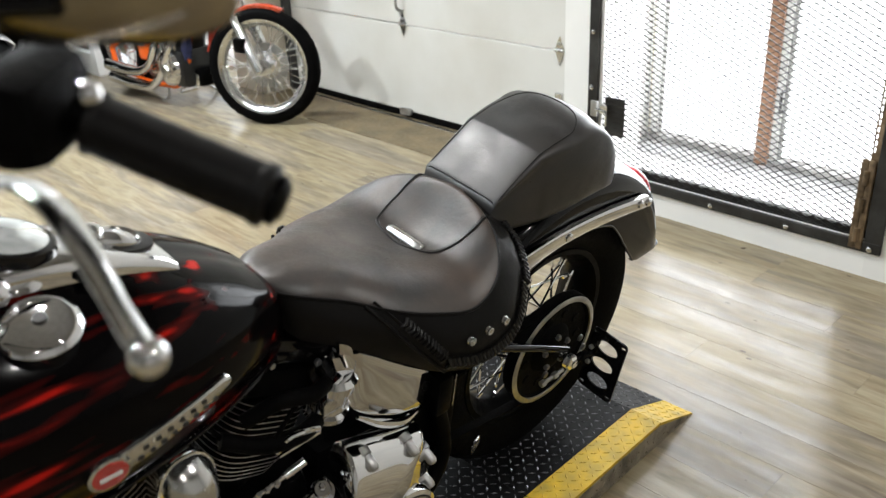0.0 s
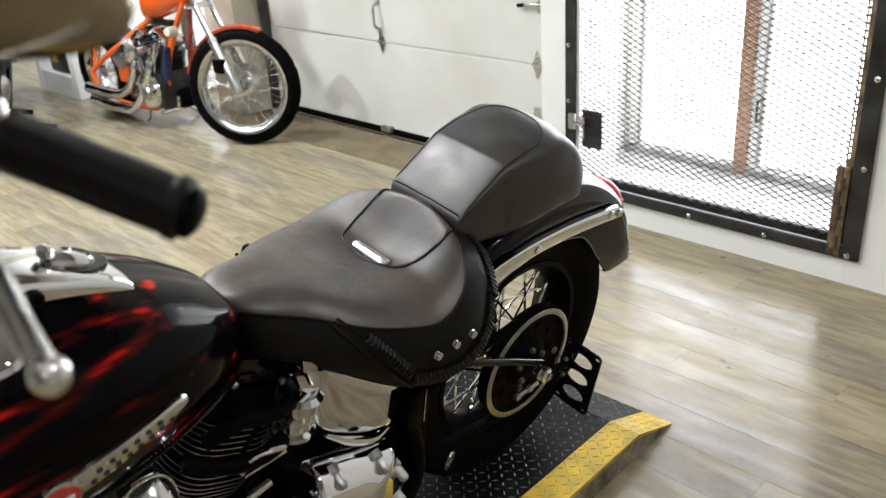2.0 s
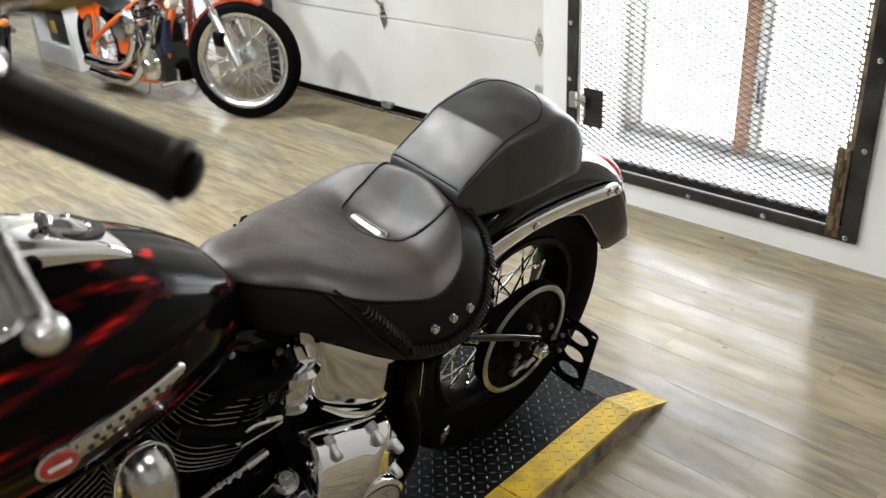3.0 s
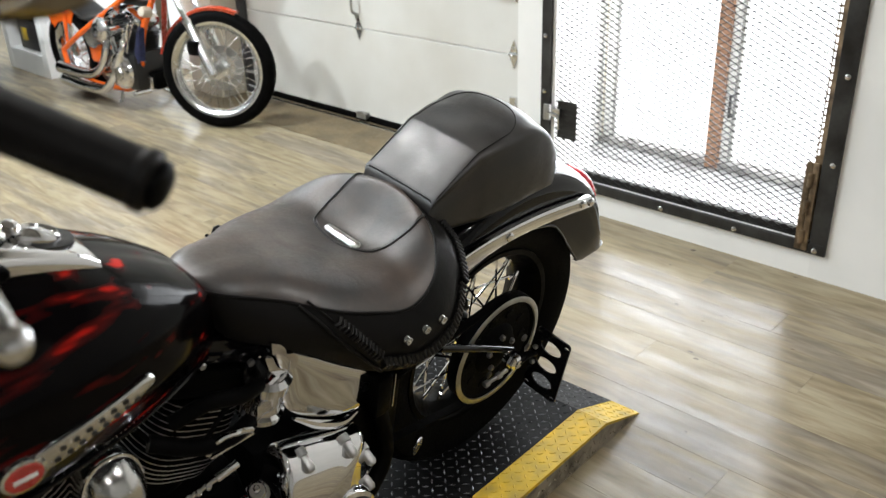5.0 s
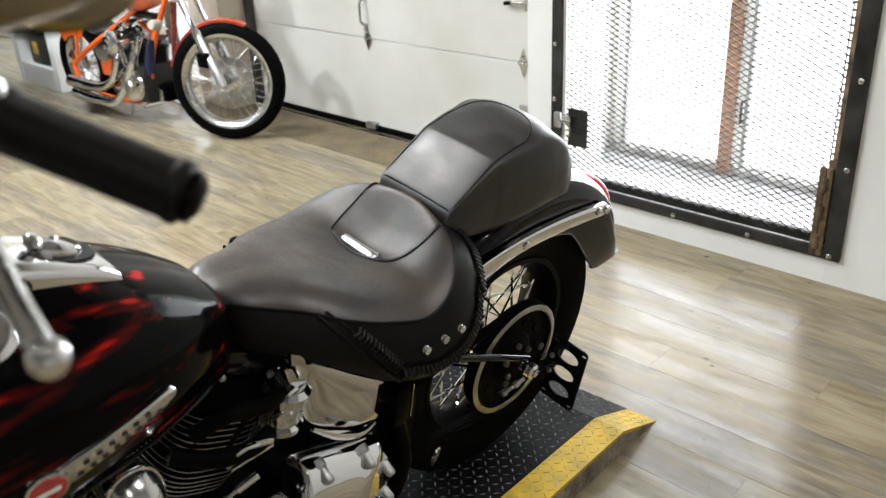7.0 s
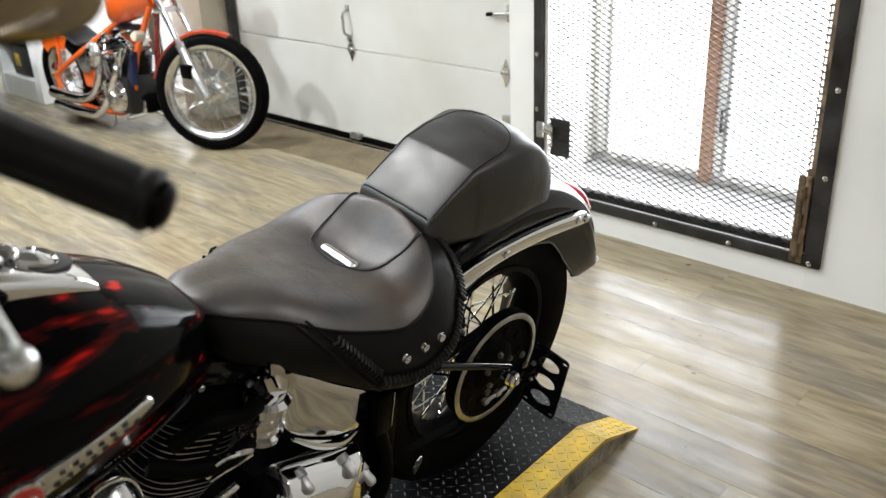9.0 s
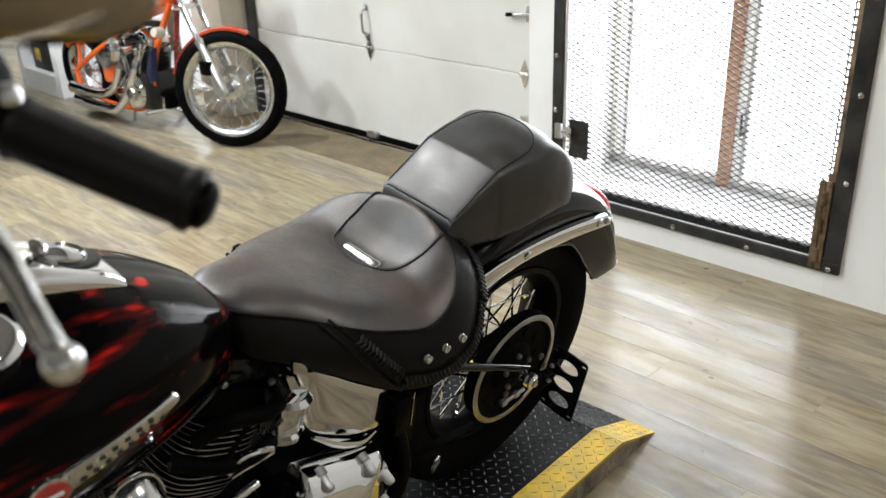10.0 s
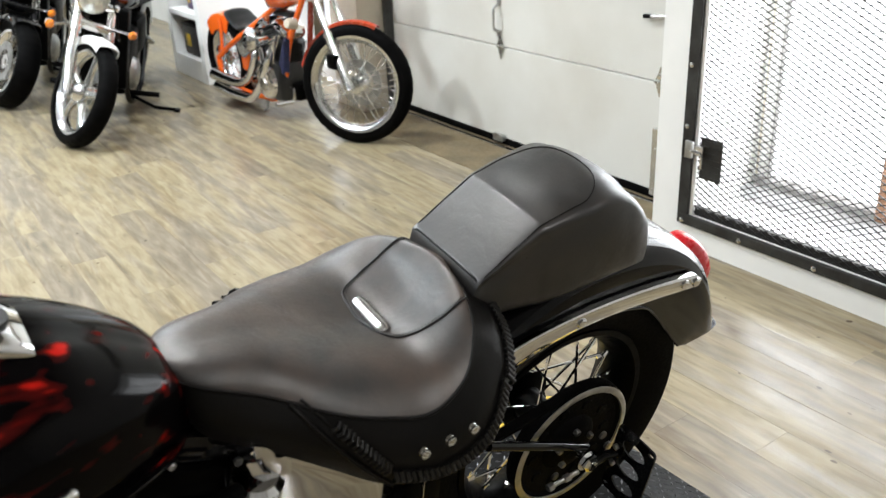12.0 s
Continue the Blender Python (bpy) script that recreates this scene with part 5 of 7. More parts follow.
def build_engine():
    # oil tank
    ot = part("oil_tank", outline_block([(0.600, 0.655), (0.555, 0.622), (0.49, 0.565), (0.433, 0.520), (0.384, 0.484), (0.392, 0.455), (0.402, 0.416), (0.468, 0.428), (0.546, 0.483), (0.578, 0.520), (0.580, 0.59)],
                                        [(-0.10, 0.9), (-0.09, 1.0), (0.100, 1.0), (0.110, 0.99), (0.115, 0.965), (0.1165, 0.90), (0.1175, 0.6), (0.118, 0.2)]), M["chrome"], bike, "chrome oil tank")
    for u, w in ((0.566, 0.633), (0.402, 0.462)):
        part("tank_bolt", Geo().lathe([(0, 0.008), (0.006, 0.007), (0.009, 0.003), (0.0095, 0)], (u, 0.114, w), (0, 1, 0), 14), M["satin"], ot)
    part("tank_lip", Geo().tube([(0.408, 0.112, 0.413), (0.445, 0.118, 0.412), (0.50, 0.118, 0.438), (0.552, 0.112, 0.480)], (0.004, 0.008, 0.008, 0.004), 8, 20), M["chrome"], ot)
    part("rear_box", Geo().box((0.375, 0.115, 0.438), (0.035, 0.05, 0.085), 0.006), M["satin"], bike, "satin black relay box")
    part("box_edge", Geo().box((0.3565, 0.141, 0.445), (0.002, 0.002, 0.075), 0.0005), M["chrome"], bike)
    # starter barrel
    ax = (-0.12, 0.10, 1.0)
    st = part("starter", Geo().lathe([(0, -0.004), (0.026, -0.004), (0.035, 0.0), (0.036, 0.010), (0.030, 0.014), (0.030, 0.052), (0.032, 0.054), (0.037, 0.058), (0.038, 0.074), (0.030, 0.082), (0.0, 0.083)], (0.604, 0.094, 0.516), ax, 32), M["chrome"], bike, "chrome starter housing")
    part("starter_window", Geo().box((0.612, 0.121, 0.552), (0.040, 0.012, 0.026), 0.004), M["alloy"], st)
    hook = Matrix(((1, 0, 0, 0), (0, 0, -1, 0.118), (0, 1, 0, 0), (0, 0, 0, 1)))
    part("starter_bracket", Geo().plate([(0.600, 0.662), (0.585, 0.652), (0.552, 0.612), (0.553, 0.590), (0.568, 0.592), (0.566, 0.612), (0.582, 0.632), (0.599, 0.640)], hook, 0.006), M["chrome"], st, "chrome mounting hook", smooth=False)
    part("starter_bracket", Geo().plate([(0.612, 0.640), (0.598, 0.634), (0.590, 0.612), (0.566, 0.588), (0.564, 0.575), (0.586, 0.588), (0.604, 0.612)], hook, 0.006), M["chrome"], st, "chrome mounting hook", smooth=False)
    # hoses
    for pts, r in (([(0.625, 0.12, 0.600), (0.66, 0.135, 0.612), (0.71, 0.13, 0.625), (0.76, 0.11, 0.60)], 0.012), ([(0.640, 0.12, 0.535), (0.68, 0.135, 0.545), (0.73, 0.13, 0.552), (0.79, 0.10, 0.575)], 0.013),
                   ([(0.66, 0.12, 0.61), (0.70, 0.13, 0.585), (0.735, 0.125, 0.545), (0.775, 0.10, 0.56), (0.80, 0.09, 0.60)], 0.004)):
        part("hose", Geo().tube(pts, r, 12, 20), M["rubber"], bike, "black rubber hose")
    # primary cover
    pc = part("primary_cover", outline_block([(0.598, 0.458), (0.575, 0.452), (0.52, 0.432), (0.458, 0.407), (0.424, 0.398), (0.413, 0.364), (0.400, 0.28), (0.41, 0.18), (0.50, 0.13), (0.70, 0.135), (0.90, 0.16), (0.985, 0.22), (0.985, 0.30), (0.92, 0.345), (0.78, 0.362), (0.66, 0.368), (0.614, 0.385), (0.608, 0.43)],
                                              [(0.112, 0.97), (0.118, 1.0), (0.130, 1.0), (0.144, 0.975), (0.158, 0.92), (0.172, 0.82), (0.185, 0.66), (0.194, 0.44), (0.199, 0.2), (0.200, 0.05)]), M["chrome"], bike, "polished chrome primary cover")
    for u, w in ((0.566, 0.432), (0.474, 0.402), (0.428, 0.350), (0.424, 0.285)):
        g = Geo().lathe([(0, 0.022), (0.006, 0.021), (0.009, 0.016), (0.009, -0.005), (0.012, -0.006), (0.012, -0.02)], (u, 0.158, w), (0.0, 0.9, -0.35), 14)
        part("cover_bolt", g, M["cast"], pc, "dull chrome cap bolt")
    derby = part("derby_cover", Geo().lathe([(0, 0.014), (0.055, 0.013), (0.066, 0.011), (0.072, 0.012), (0.079, 0.008), (0.082, 0.0), (0.082, -0.01)], (0.505, 0.182, 0.245), (0, 1, 0), 48), M["chrome"], bike, "round chrome derby cover")
    part("derby_ring", Geo().lathe([(0.068, 0.0125), (0.0695, 0.0135), (0.071, 0.0125)], (0.505, 0.182, 0.245), (0, 1, 0), 48), M["ink"], derby)
    part("gearbox_trim", Geo().box((0.497, 0.110, 0.407), (0.140, 0.024, 0.013), 0.003, Matrix.Rotation(radians(-10.5), 3, "Y")), M["chrome"], bike, "chrome gearbox trim strip")
    part("gearbox", Geo().box((0.44, 0.0, 0.29), (0.34, 0.17, 0.24), 0.02), M["satin"], bike, "black gearbox case")
    part("crankcase", Geo().box((0.80, 0.0, 0.29), (0.36, 0.20, 0.22), 0.04), M["satin"], bike, "black crankcase")
    # cylinders
    for name_u, d in ((0.735, np.array([-0.42, 0, 0.908])), (0.885, np.array([0.42, 0, 0.908]))):
        cyl = new("cylinder")
        cyl.parent = bike
        cyl["label"] = "black finned engine cylinder"
        base = np.array([name_u, 0.0, 0.43])
        e1 = np.array([d[2], 0, -d[0]])
        e2 = np.array([0, 1.0, 0])
        part("barrel", Geo().loft([[base + d * h + 0.058 * (math.cos(a) * e1 + math.sin(a) * e2) for a in np.linspace(0, 2 * math.pi, 24, endpoint=False)] for h in (-0.06, 0.20)]), M["satin"], cyl)
        for i in range(15):
            h = 0.004 + 0.0098 * i
            s = 1.0 if i > 3 else 0.86 + 0.04 * i
            ring = []
            for a in np.linspace(0, 2 * math.pi, 32, endpoint=False):
                cx, sy = math.cos(a), math.sin(a)
                ring.append((0.074 * s * abs(cx) ** 0.55 * (1 if cx >= 0 else -1), 0.082 * s * abs(sy) ** 0.55 * (1 if sy >= 0 else -1)))
            g = Geo().loft([[base + d * hh + e1 * p * q + e2 * r_ * q for p, r_ in ring] for hh, q in ((h, 0.985), (h + 0.0004, 1.0), (h + 0.0024, 1.0), (h + 0.0028, 0.985))])
            fin = part("fin", g, M["satin"], cyl)
            edge = Geo().loft([[base + d * hh + e1 * p * 1.0015 + e2 * r_ * 1.0015 for p, r_ in ring] for hh in (h + 0.0006, h + 0.0022)], caps=False)
            part("fin_edge", edge, M["cast"], cyl, "machined bright fin edge")
        part("head", Geo().box(base + d * 0.175, (0.15, 0.15, 0.05), 0.012, Matrix.Rotation(math.atan2(d[0], d[2]), 3, "Y")), M["satin"], cyl)
        part("rocker_box", Geo().box(base + d * 0.222, (0.15, 0.14, 0.05), 0.016, Matrix.Rotation(math.atan2(d[0], d[2]), 3, "Y")), M["black"], cyl)
        for q in (0.045, -0.045):
            part("rocker_bolt", nut(Geo(), base + d * 0.21 + e1 * q + e2 * 0.074, (0, 1, 0), 0.006, 0.006), M["cast"], cyl)
    # horn cover
    rings = []
    for v, s in ((0.075, 0.92), (0.100, 1.0), (0.115, 0.98), (0.130, 0.90), (0.143, 0.76), (0.154, 0.55), (0.160, 0.30), (0.162, 0.1)):
        ring = []
        for a in np.linspace(0, 2 * math.pi, 36, endpoint=False):
            cx, sy = math.cos(a), math.sin(a)
            rx = 0.044 * (1 - 0.16 * sy)
            ring.append((0.852 + s * rx * abs(cx) ** 0.75 * (1 if cx >= 0 else -1), v, 0.535 + s * 0.068 * abs(sy) ** 0.75 * (1 if sy >= 0 else -1)))
        rings.append(ring)
    hc = part("horn_cover", Geo().loft(rings), M["alloy"], bike, "chrome teardrop horn cover")
    part("horn_ring", Geo().tube([tuple(p) for p in rings[2]] + [tuple(rings[2][0])], 0.003, 8), M["chrome"], hc)
    # rods and small fittings
    g = Geo().tube([(0.80, 0.14, 0.470), (0.705, 0.138, 0.482)], 0.0035, 8)
    g.tube([(0.712, 0.138, 0.481), (0.675, 0.137, 0.486)], 0.0065, 10)
    for i in range(3):
        nut(g, (0.76 - 0.016 * i, 0.142, 0.478), (0, 0.4, 1), 0.005, 0.007)
    part("shift_rod", g, M["chrome"], bike, "chrome shift rod")
    part("clamp_strap", Geo().tube([(0.722, 0.135, 0.535), (0.705, 0.142, 0.560), (0.672, 0.142, 0.553), (0.650, 0.138, 0.540)], 0.0045, 8, 20), M["chrome"], bike, "chrome strap")
    part("clamp_strap", Geo().tube([(0.720, 0.137, 0.528), (0.648, 0.138, 0.532)], 0.0035, 8), M["chrome"], bike, "chrome strap")
    g = Geo().lathe([(0, 0.03), (0.012, 0.03), (0.014, 0.026), (0.014, 0.010), (0.020, 0.008), (0.020, 0), (0, 0)], (0.642, 0.140, 0.395), (0.3, 0.4, 0.9), 16)
    nut(g, (0.65, 0.150, 0.422), (0.3, 0.4, 0.9), 0.006, 0.012)
    part("shift_pivot", g, M["chrome"], bike, "chrome shifter pivot")
    g = Geo().tube([(0.624, 0.045, 0.60), (0.622, 0.042, 0.632)], 0.005, 8)
    nut(g, (0.622, 0.042, 0.630), (0, 0.2, 1), 0.011, 0.008)
    part("frame_bolt", g, M["chrome"], bike, "chrome frame bolt")
    g = Geo().plate([(-0.016, -0.010), (0.016, -0.012), (0.018, 0.004), (0.004, 0.013), (-0.016, 0.008)], Matrix(((0, 0, 1, 0), (1, 0, 0, 0), (0, 1, 0, 0), (0, 0, 0, 1))) @ Matrix.Rotation(0, 4, "Z"), 0.004, [ellipse(0.002, -0.001, 0.005, 0.005, 12)])
    o = part("stand_bracket", g, M["alloy"], bike, "bare metal bracket with a hole", smooth=False)
    o.matrix_local = Matrix.Translation((0.285, 0.155, 0.272)) @ Matrix.Rotation(radians(-70), 4, "Z")
    # frame tubes
    for side in (1, -1):
        for pts in ([(1.20, side * 0.02, 0.80), (0.95, side * 0.03, 0.66), (0.66, side * 0.05, 0.645), (0.45, side * 0.08, 0.60), (0.22, side * 0.105, 0.60)],
                    [(1.22, side * 0.03, 0.70), (1.13, side * 0.10, 0.42), (1.05, side * 0.12, 0.16), (0.85, side * 0.125, 0.12), (0.45, side * 0.125, 0.125), (0.33, side * 0.11, 0.22), (0.36, side * 0.09, 0.42), (0.40, side * 0.08, 0.60)]):
            part("frame_tube", Geo().tube(pts, 0.016, 12, 40), M["satin"], bike, "black frame tube")
    part("jiffy_stand", Geo().tube([(0.78, 0.12, 0.14), (0.755, 0.22, 0.115), (0.73, 0.325, 0.075), (0.70, 0.35, 0.0735)], 0.008, 10), M["chrome"], bike, "chrome side stand")
    # lower inner mudguard
    part("inner_guard", Geo().lathe([(0.335, -0.06), (0.335, 0.06), (0.331, 0.06), (0.331, -0.06)], (0, 0, AX), (0, -1, 0), 24, closed=True, arc=(radians(-35), radians(42))), M["satin"], bike, "black inner mudguard")


def build_front():
    ster = math.radians(32)
    d = np.array([math.sin(ster), 0, -math.cos(ster)])
    top = np.array([1.22, 0, 0.93])
    for side in (1, -1):
        p0 = top + np.array([0, side * 0.10, 0])
        part("fork_tube", Geo().tube([p0 + d * -0.02, p0 + d * 0.42], 0.021, 18), M["chrome"], bike, "chrome fork tube")
        part("fork_slider", Geo().tube([p0 + d * 0.38, p0 + d * 0.42, p0 + d * 0.76], (0.026, 0.029, 0.027), 18), M["alloy"], bike, "polished fork slider")
    for h in (0.03, 0.22):
        c = top + d * h
        part("fork_clamp", Geo().box(c, (0.06, 0.25, 0.03), 0.008, Matrix.Rotation(-ster, 3, "Y")), M["chrome"], bike, "chrome fork clamp")
    spoke_wheel(bike, (1.64, 0, 0.3165), 0.3165, 0.125, 0.208, 36, 0.055, 0.05, "chrome", "chrome", spoke_r=0.0026)
    c = top + d * 0.12 + np.array([0.13, 0, 0.02])
    hl = part("headlamp", Geo().lathe([(0.0, -0.10), (0.05, -0.09), (0.085, -0.04), (0.092, 0.03), (0.096, 0.035), (0.09, 0.045)], c, (1, 0, 0), 36), M["chrome"], bike, "chrome headlamp shell")
    part("headlamp_glass", Geo().lathe([(0, 0.058), (0.05, 0.053), (0.088, 0.042)], c, (1, 0, 0), 36), M["lens"], hl)
    # handlebar
    for side in (1, -1):
        pts = [(1.19, side * 0.03, 0.965), (1.175, side * 0.06, 1.06), (1.150, side * 0.16, 1.215), (1.105, side * 0.27, 1.268), (1.05, side * 0.355, 1.252), (1.020, side * 0.400, 1.239)]
        part("handlebar", Geo().tube(pts, 0.0125, 14, 50), M["satin"], bike, "black handlebar")
        a, b = np.array([1.026, side * 0.392, 1.2415]), np.array([0.962, side * 0.4825, 1.2115])
        ts = np.linspace(0, 1, 60)
        rr = [0.0182 if 0.05 < t < 0.90 else 0.0196 for t in ts]
        rr[0], rr[-1] = 0.015, 0.0125
        rr[-2] = 0.0165
        grp = part("grip", Geo().tube([a + (b - a) * t for t in ts], rr, 28), M["grip"], bike, "black rubber handgrip")
        dn = (b - a) / np.linalg.norm(b - a)
        part("grip_cap", Geo().lathe([(0.0, 0.005), (0.010, 0.0045), (0.0155, 0.001), (0.0155, -0.004), (0.0189, -0.006), (0.0192, -0.012), (0.0174, -0.014)], b + dn * 0.002, dn, 28), M["satin"], grp)
        part("grip_stud", Geo().lathe([(0, 0.002), (0.0018, 0.0017), (0.0026, 0.0004), (0.0026, -0.003)], a + dn * 0.104 + np.array([0.004, 0.0, 0.0165]), (0.1, 0, 1), 12), M["chrome"], grp)
        h = np.array([1.050, side * 0.372, 1.250])
        sw = part("switch_housing", Geo().box(h, (0.046, 0.078, 0.060), 0.018, Matrix.Rotation(side * radians(-52) + (math.pi if side < 0 else 0), 3, "Z")), M["rubber"], bike, "black switch housing")
        part("housing_screw", Geo().lathe([(0, 0.006), (0.005, 0.005), (0.007, 0.001), (0.007, -0.004)], h + np.array([-0.018, side * 0.036, 0.018]), (0, 0, 1), 12), M["chrome"], sw)
        part("perch", Geo().box(h + np.array([0.040, side * -0.012, -0.006]), (0.06, 0.055, 0.040), 0.010, Matrix.Rotation(side * radians(-45), 3, "Z")), M["rubber"], bike, "black lever perch")
        lv = [(1.058, side * 0.325, 1.180), (1.060, side * 0.376, 1.199), (1.0615, side * 0.407, 1.204), (1.064, side * 0.445, 1.200), (1.068, side * 0.488, 1.1885), (1.071, side * 0.518, 1.1815)]
        P = curve_through(lv, 40)
        rings = []
        for i, p in enumerate(P):
            t = i / 39
            hw = float(np.interp(t, (0, 0.25, 0.5, 0.85, 1), (0.014, 0.016, 0.0130, 0.0098, 0.0105)))
            th = float(np.interp(t, (0, 0.3, 1), (0.006, 0.005, 0.0045)))
            rings.append([p + np.array([hw * math.cos(x) * 0.85, 0, th * math.sin(x) + hw * math.cos(x) * 0.35]) for x in np.linspace(0, 2 * math.pi, 14, endpoint=False)])
        lev = part("lever", Geo().loft(rings), M["alloy"], bike, "chrome hand lever")
        e = np.array([1.071, side * 0.527, 1.1785])
        part("lever_ball", Geo().lathe([(0.0108 * math.sin(x), -0.0104 * math.cos(x)) for x in np.linspace(0.01, math.pi - 0.01, 14)], e, (0, side, -0.2), 22), M["chrome"], lev)
        # mirror on a stem above the perch
        part("mirror_stem", Geo().tube([h + np.array([0.03, side * 0.01, 0.01]), h + np.array([0.05, side * 0.03, 0.05]), (MIRROR[0] + 0.035, side * (MIRROR[1] - 0.02), MIRROR[2] - 0.012), (MIRROR[0] + 0.014, side * (MIRROR[1] + 0.008), MIRROR[2] - 0.004)], 0.005, 10, 24), M["black"], bike, "black mirror stem")
        flip = np.array([1, side, 1])
        mc = np.array(MIRROR)
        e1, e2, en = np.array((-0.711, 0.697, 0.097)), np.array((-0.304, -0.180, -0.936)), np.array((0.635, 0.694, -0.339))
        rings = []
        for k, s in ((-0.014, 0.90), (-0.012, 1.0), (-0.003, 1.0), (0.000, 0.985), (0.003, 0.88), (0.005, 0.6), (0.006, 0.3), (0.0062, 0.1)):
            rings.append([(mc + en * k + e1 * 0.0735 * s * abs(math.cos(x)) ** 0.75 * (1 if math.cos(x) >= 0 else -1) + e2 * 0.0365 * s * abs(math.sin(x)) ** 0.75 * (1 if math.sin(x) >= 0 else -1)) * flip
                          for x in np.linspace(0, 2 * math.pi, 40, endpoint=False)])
        # the shell's brown stands in for the floor's reflection
        mir = part("mirror", Geo().loft(rings), M["floor_tinted"], bike, "chrome mirror head, tinted brown for the reflected floor")


build_tank()
build_engine()
MIRROR = (1.047, 0.450, 1.3405)
build_front()

# ---------------------------------------------------------------- the orange chopper
def arc_fender(parent, m, R, half, a0, a1, mat, label, name="fender", drop=0.05, n=36):
    """A mudguard over a wheel that turns about m's y axis, from angle a0 to a1 (degrees, 90 is up)."""
    P = []
    for a in np.radians(np.linspace(a0, a1, n)):
        out = [(half, R - drop), (half, R - drop * 0.4), (half * 0.9, R - 0.008), (half * 0.5, R), (0, R + 0.003)]
        inn = [(y * 0.95, r - 0.004) for y, r in out]
        L = out + [(-y, r) for y, r in out[-2::-1]] + [(-y, r) for y, r in inn] + inn[-2::-1]
        P.append([m @ Vector((r * math.cos(a), y, r * math.sin(a))) for y, r in L])
    return part(name, Geo().loft(P), M[mat], parent, label)


def vtwin(parent, c, s, mat_fin="cast", mat_cover="chrome", lean=22):
    """A V-twin engine about c (crank centre), scale s."""
    c = np.asarray(c, float)
    e = new("engine")
    e.parent = parent
    e["label"] = "chrome and alloy V-twin engine"
    part("crankcase", Geo().box(c, (0.24 * s, 0.20 * s, 0.20 * s), 0.035 * s), M[mat_fin], e)
    for side in (1, -1):
        part("cam_cover", Geo().lathe([(0, 0.03 * s), (0.06 * s, 0.028 * s), (0.085 * s, 0.018 * s), (0.092 * s, 0)], c + [0.01, side * 0.10 * s, 0.0], (0, side, 0), 28), M[mat_cover], e)
        part("timer_cover", Geo().lathe([(0, 0.012 * s), (0.03 * s, 0.011 * s), (0.036 * s, 0)], c + [0.02, side * 0.13 * s, -0.01], (0, side, 0), 24), M["alloy"], e)
    for sg in (1, -1):
        t = math.radians(lean) * sg
        d = np.array([math.sin(t), 0, math.cos(t)])
        rot = Matrix.Rotation(t, 3, "Y")
        cyl = part("cylinder", Geo().tube([c + d * 0.08 * s, c + d * 0.24 * s], 0.046 * s, 18), M[mat_fin], e)
        for i in range(9):
            part("fin", Geo().box(c + d * (0.10 + 0.0155 * i) * s, (0.125 * s, 0.13 * s, 0.004 * s), 0.0, rot), M[mat_fin], e, smooth=False)
        part("rocker_box", Geo().box(c + d * 0.275 * s, (0.13 * s, 0.12 * s, 0.06 * s), 0.022 * s, rot), M[mat_cover], e)
        for y in (0.05, 0.078):
            part("pushrod_tube", Geo().tube([c + np.array([0.02 * sg, -0.105 * s, 0.04 * s]), c + d * 0.25 * s + np.array([0.0, -y * s, 0])], 0.009 * s, 10), M["chrome"], e)
    return e


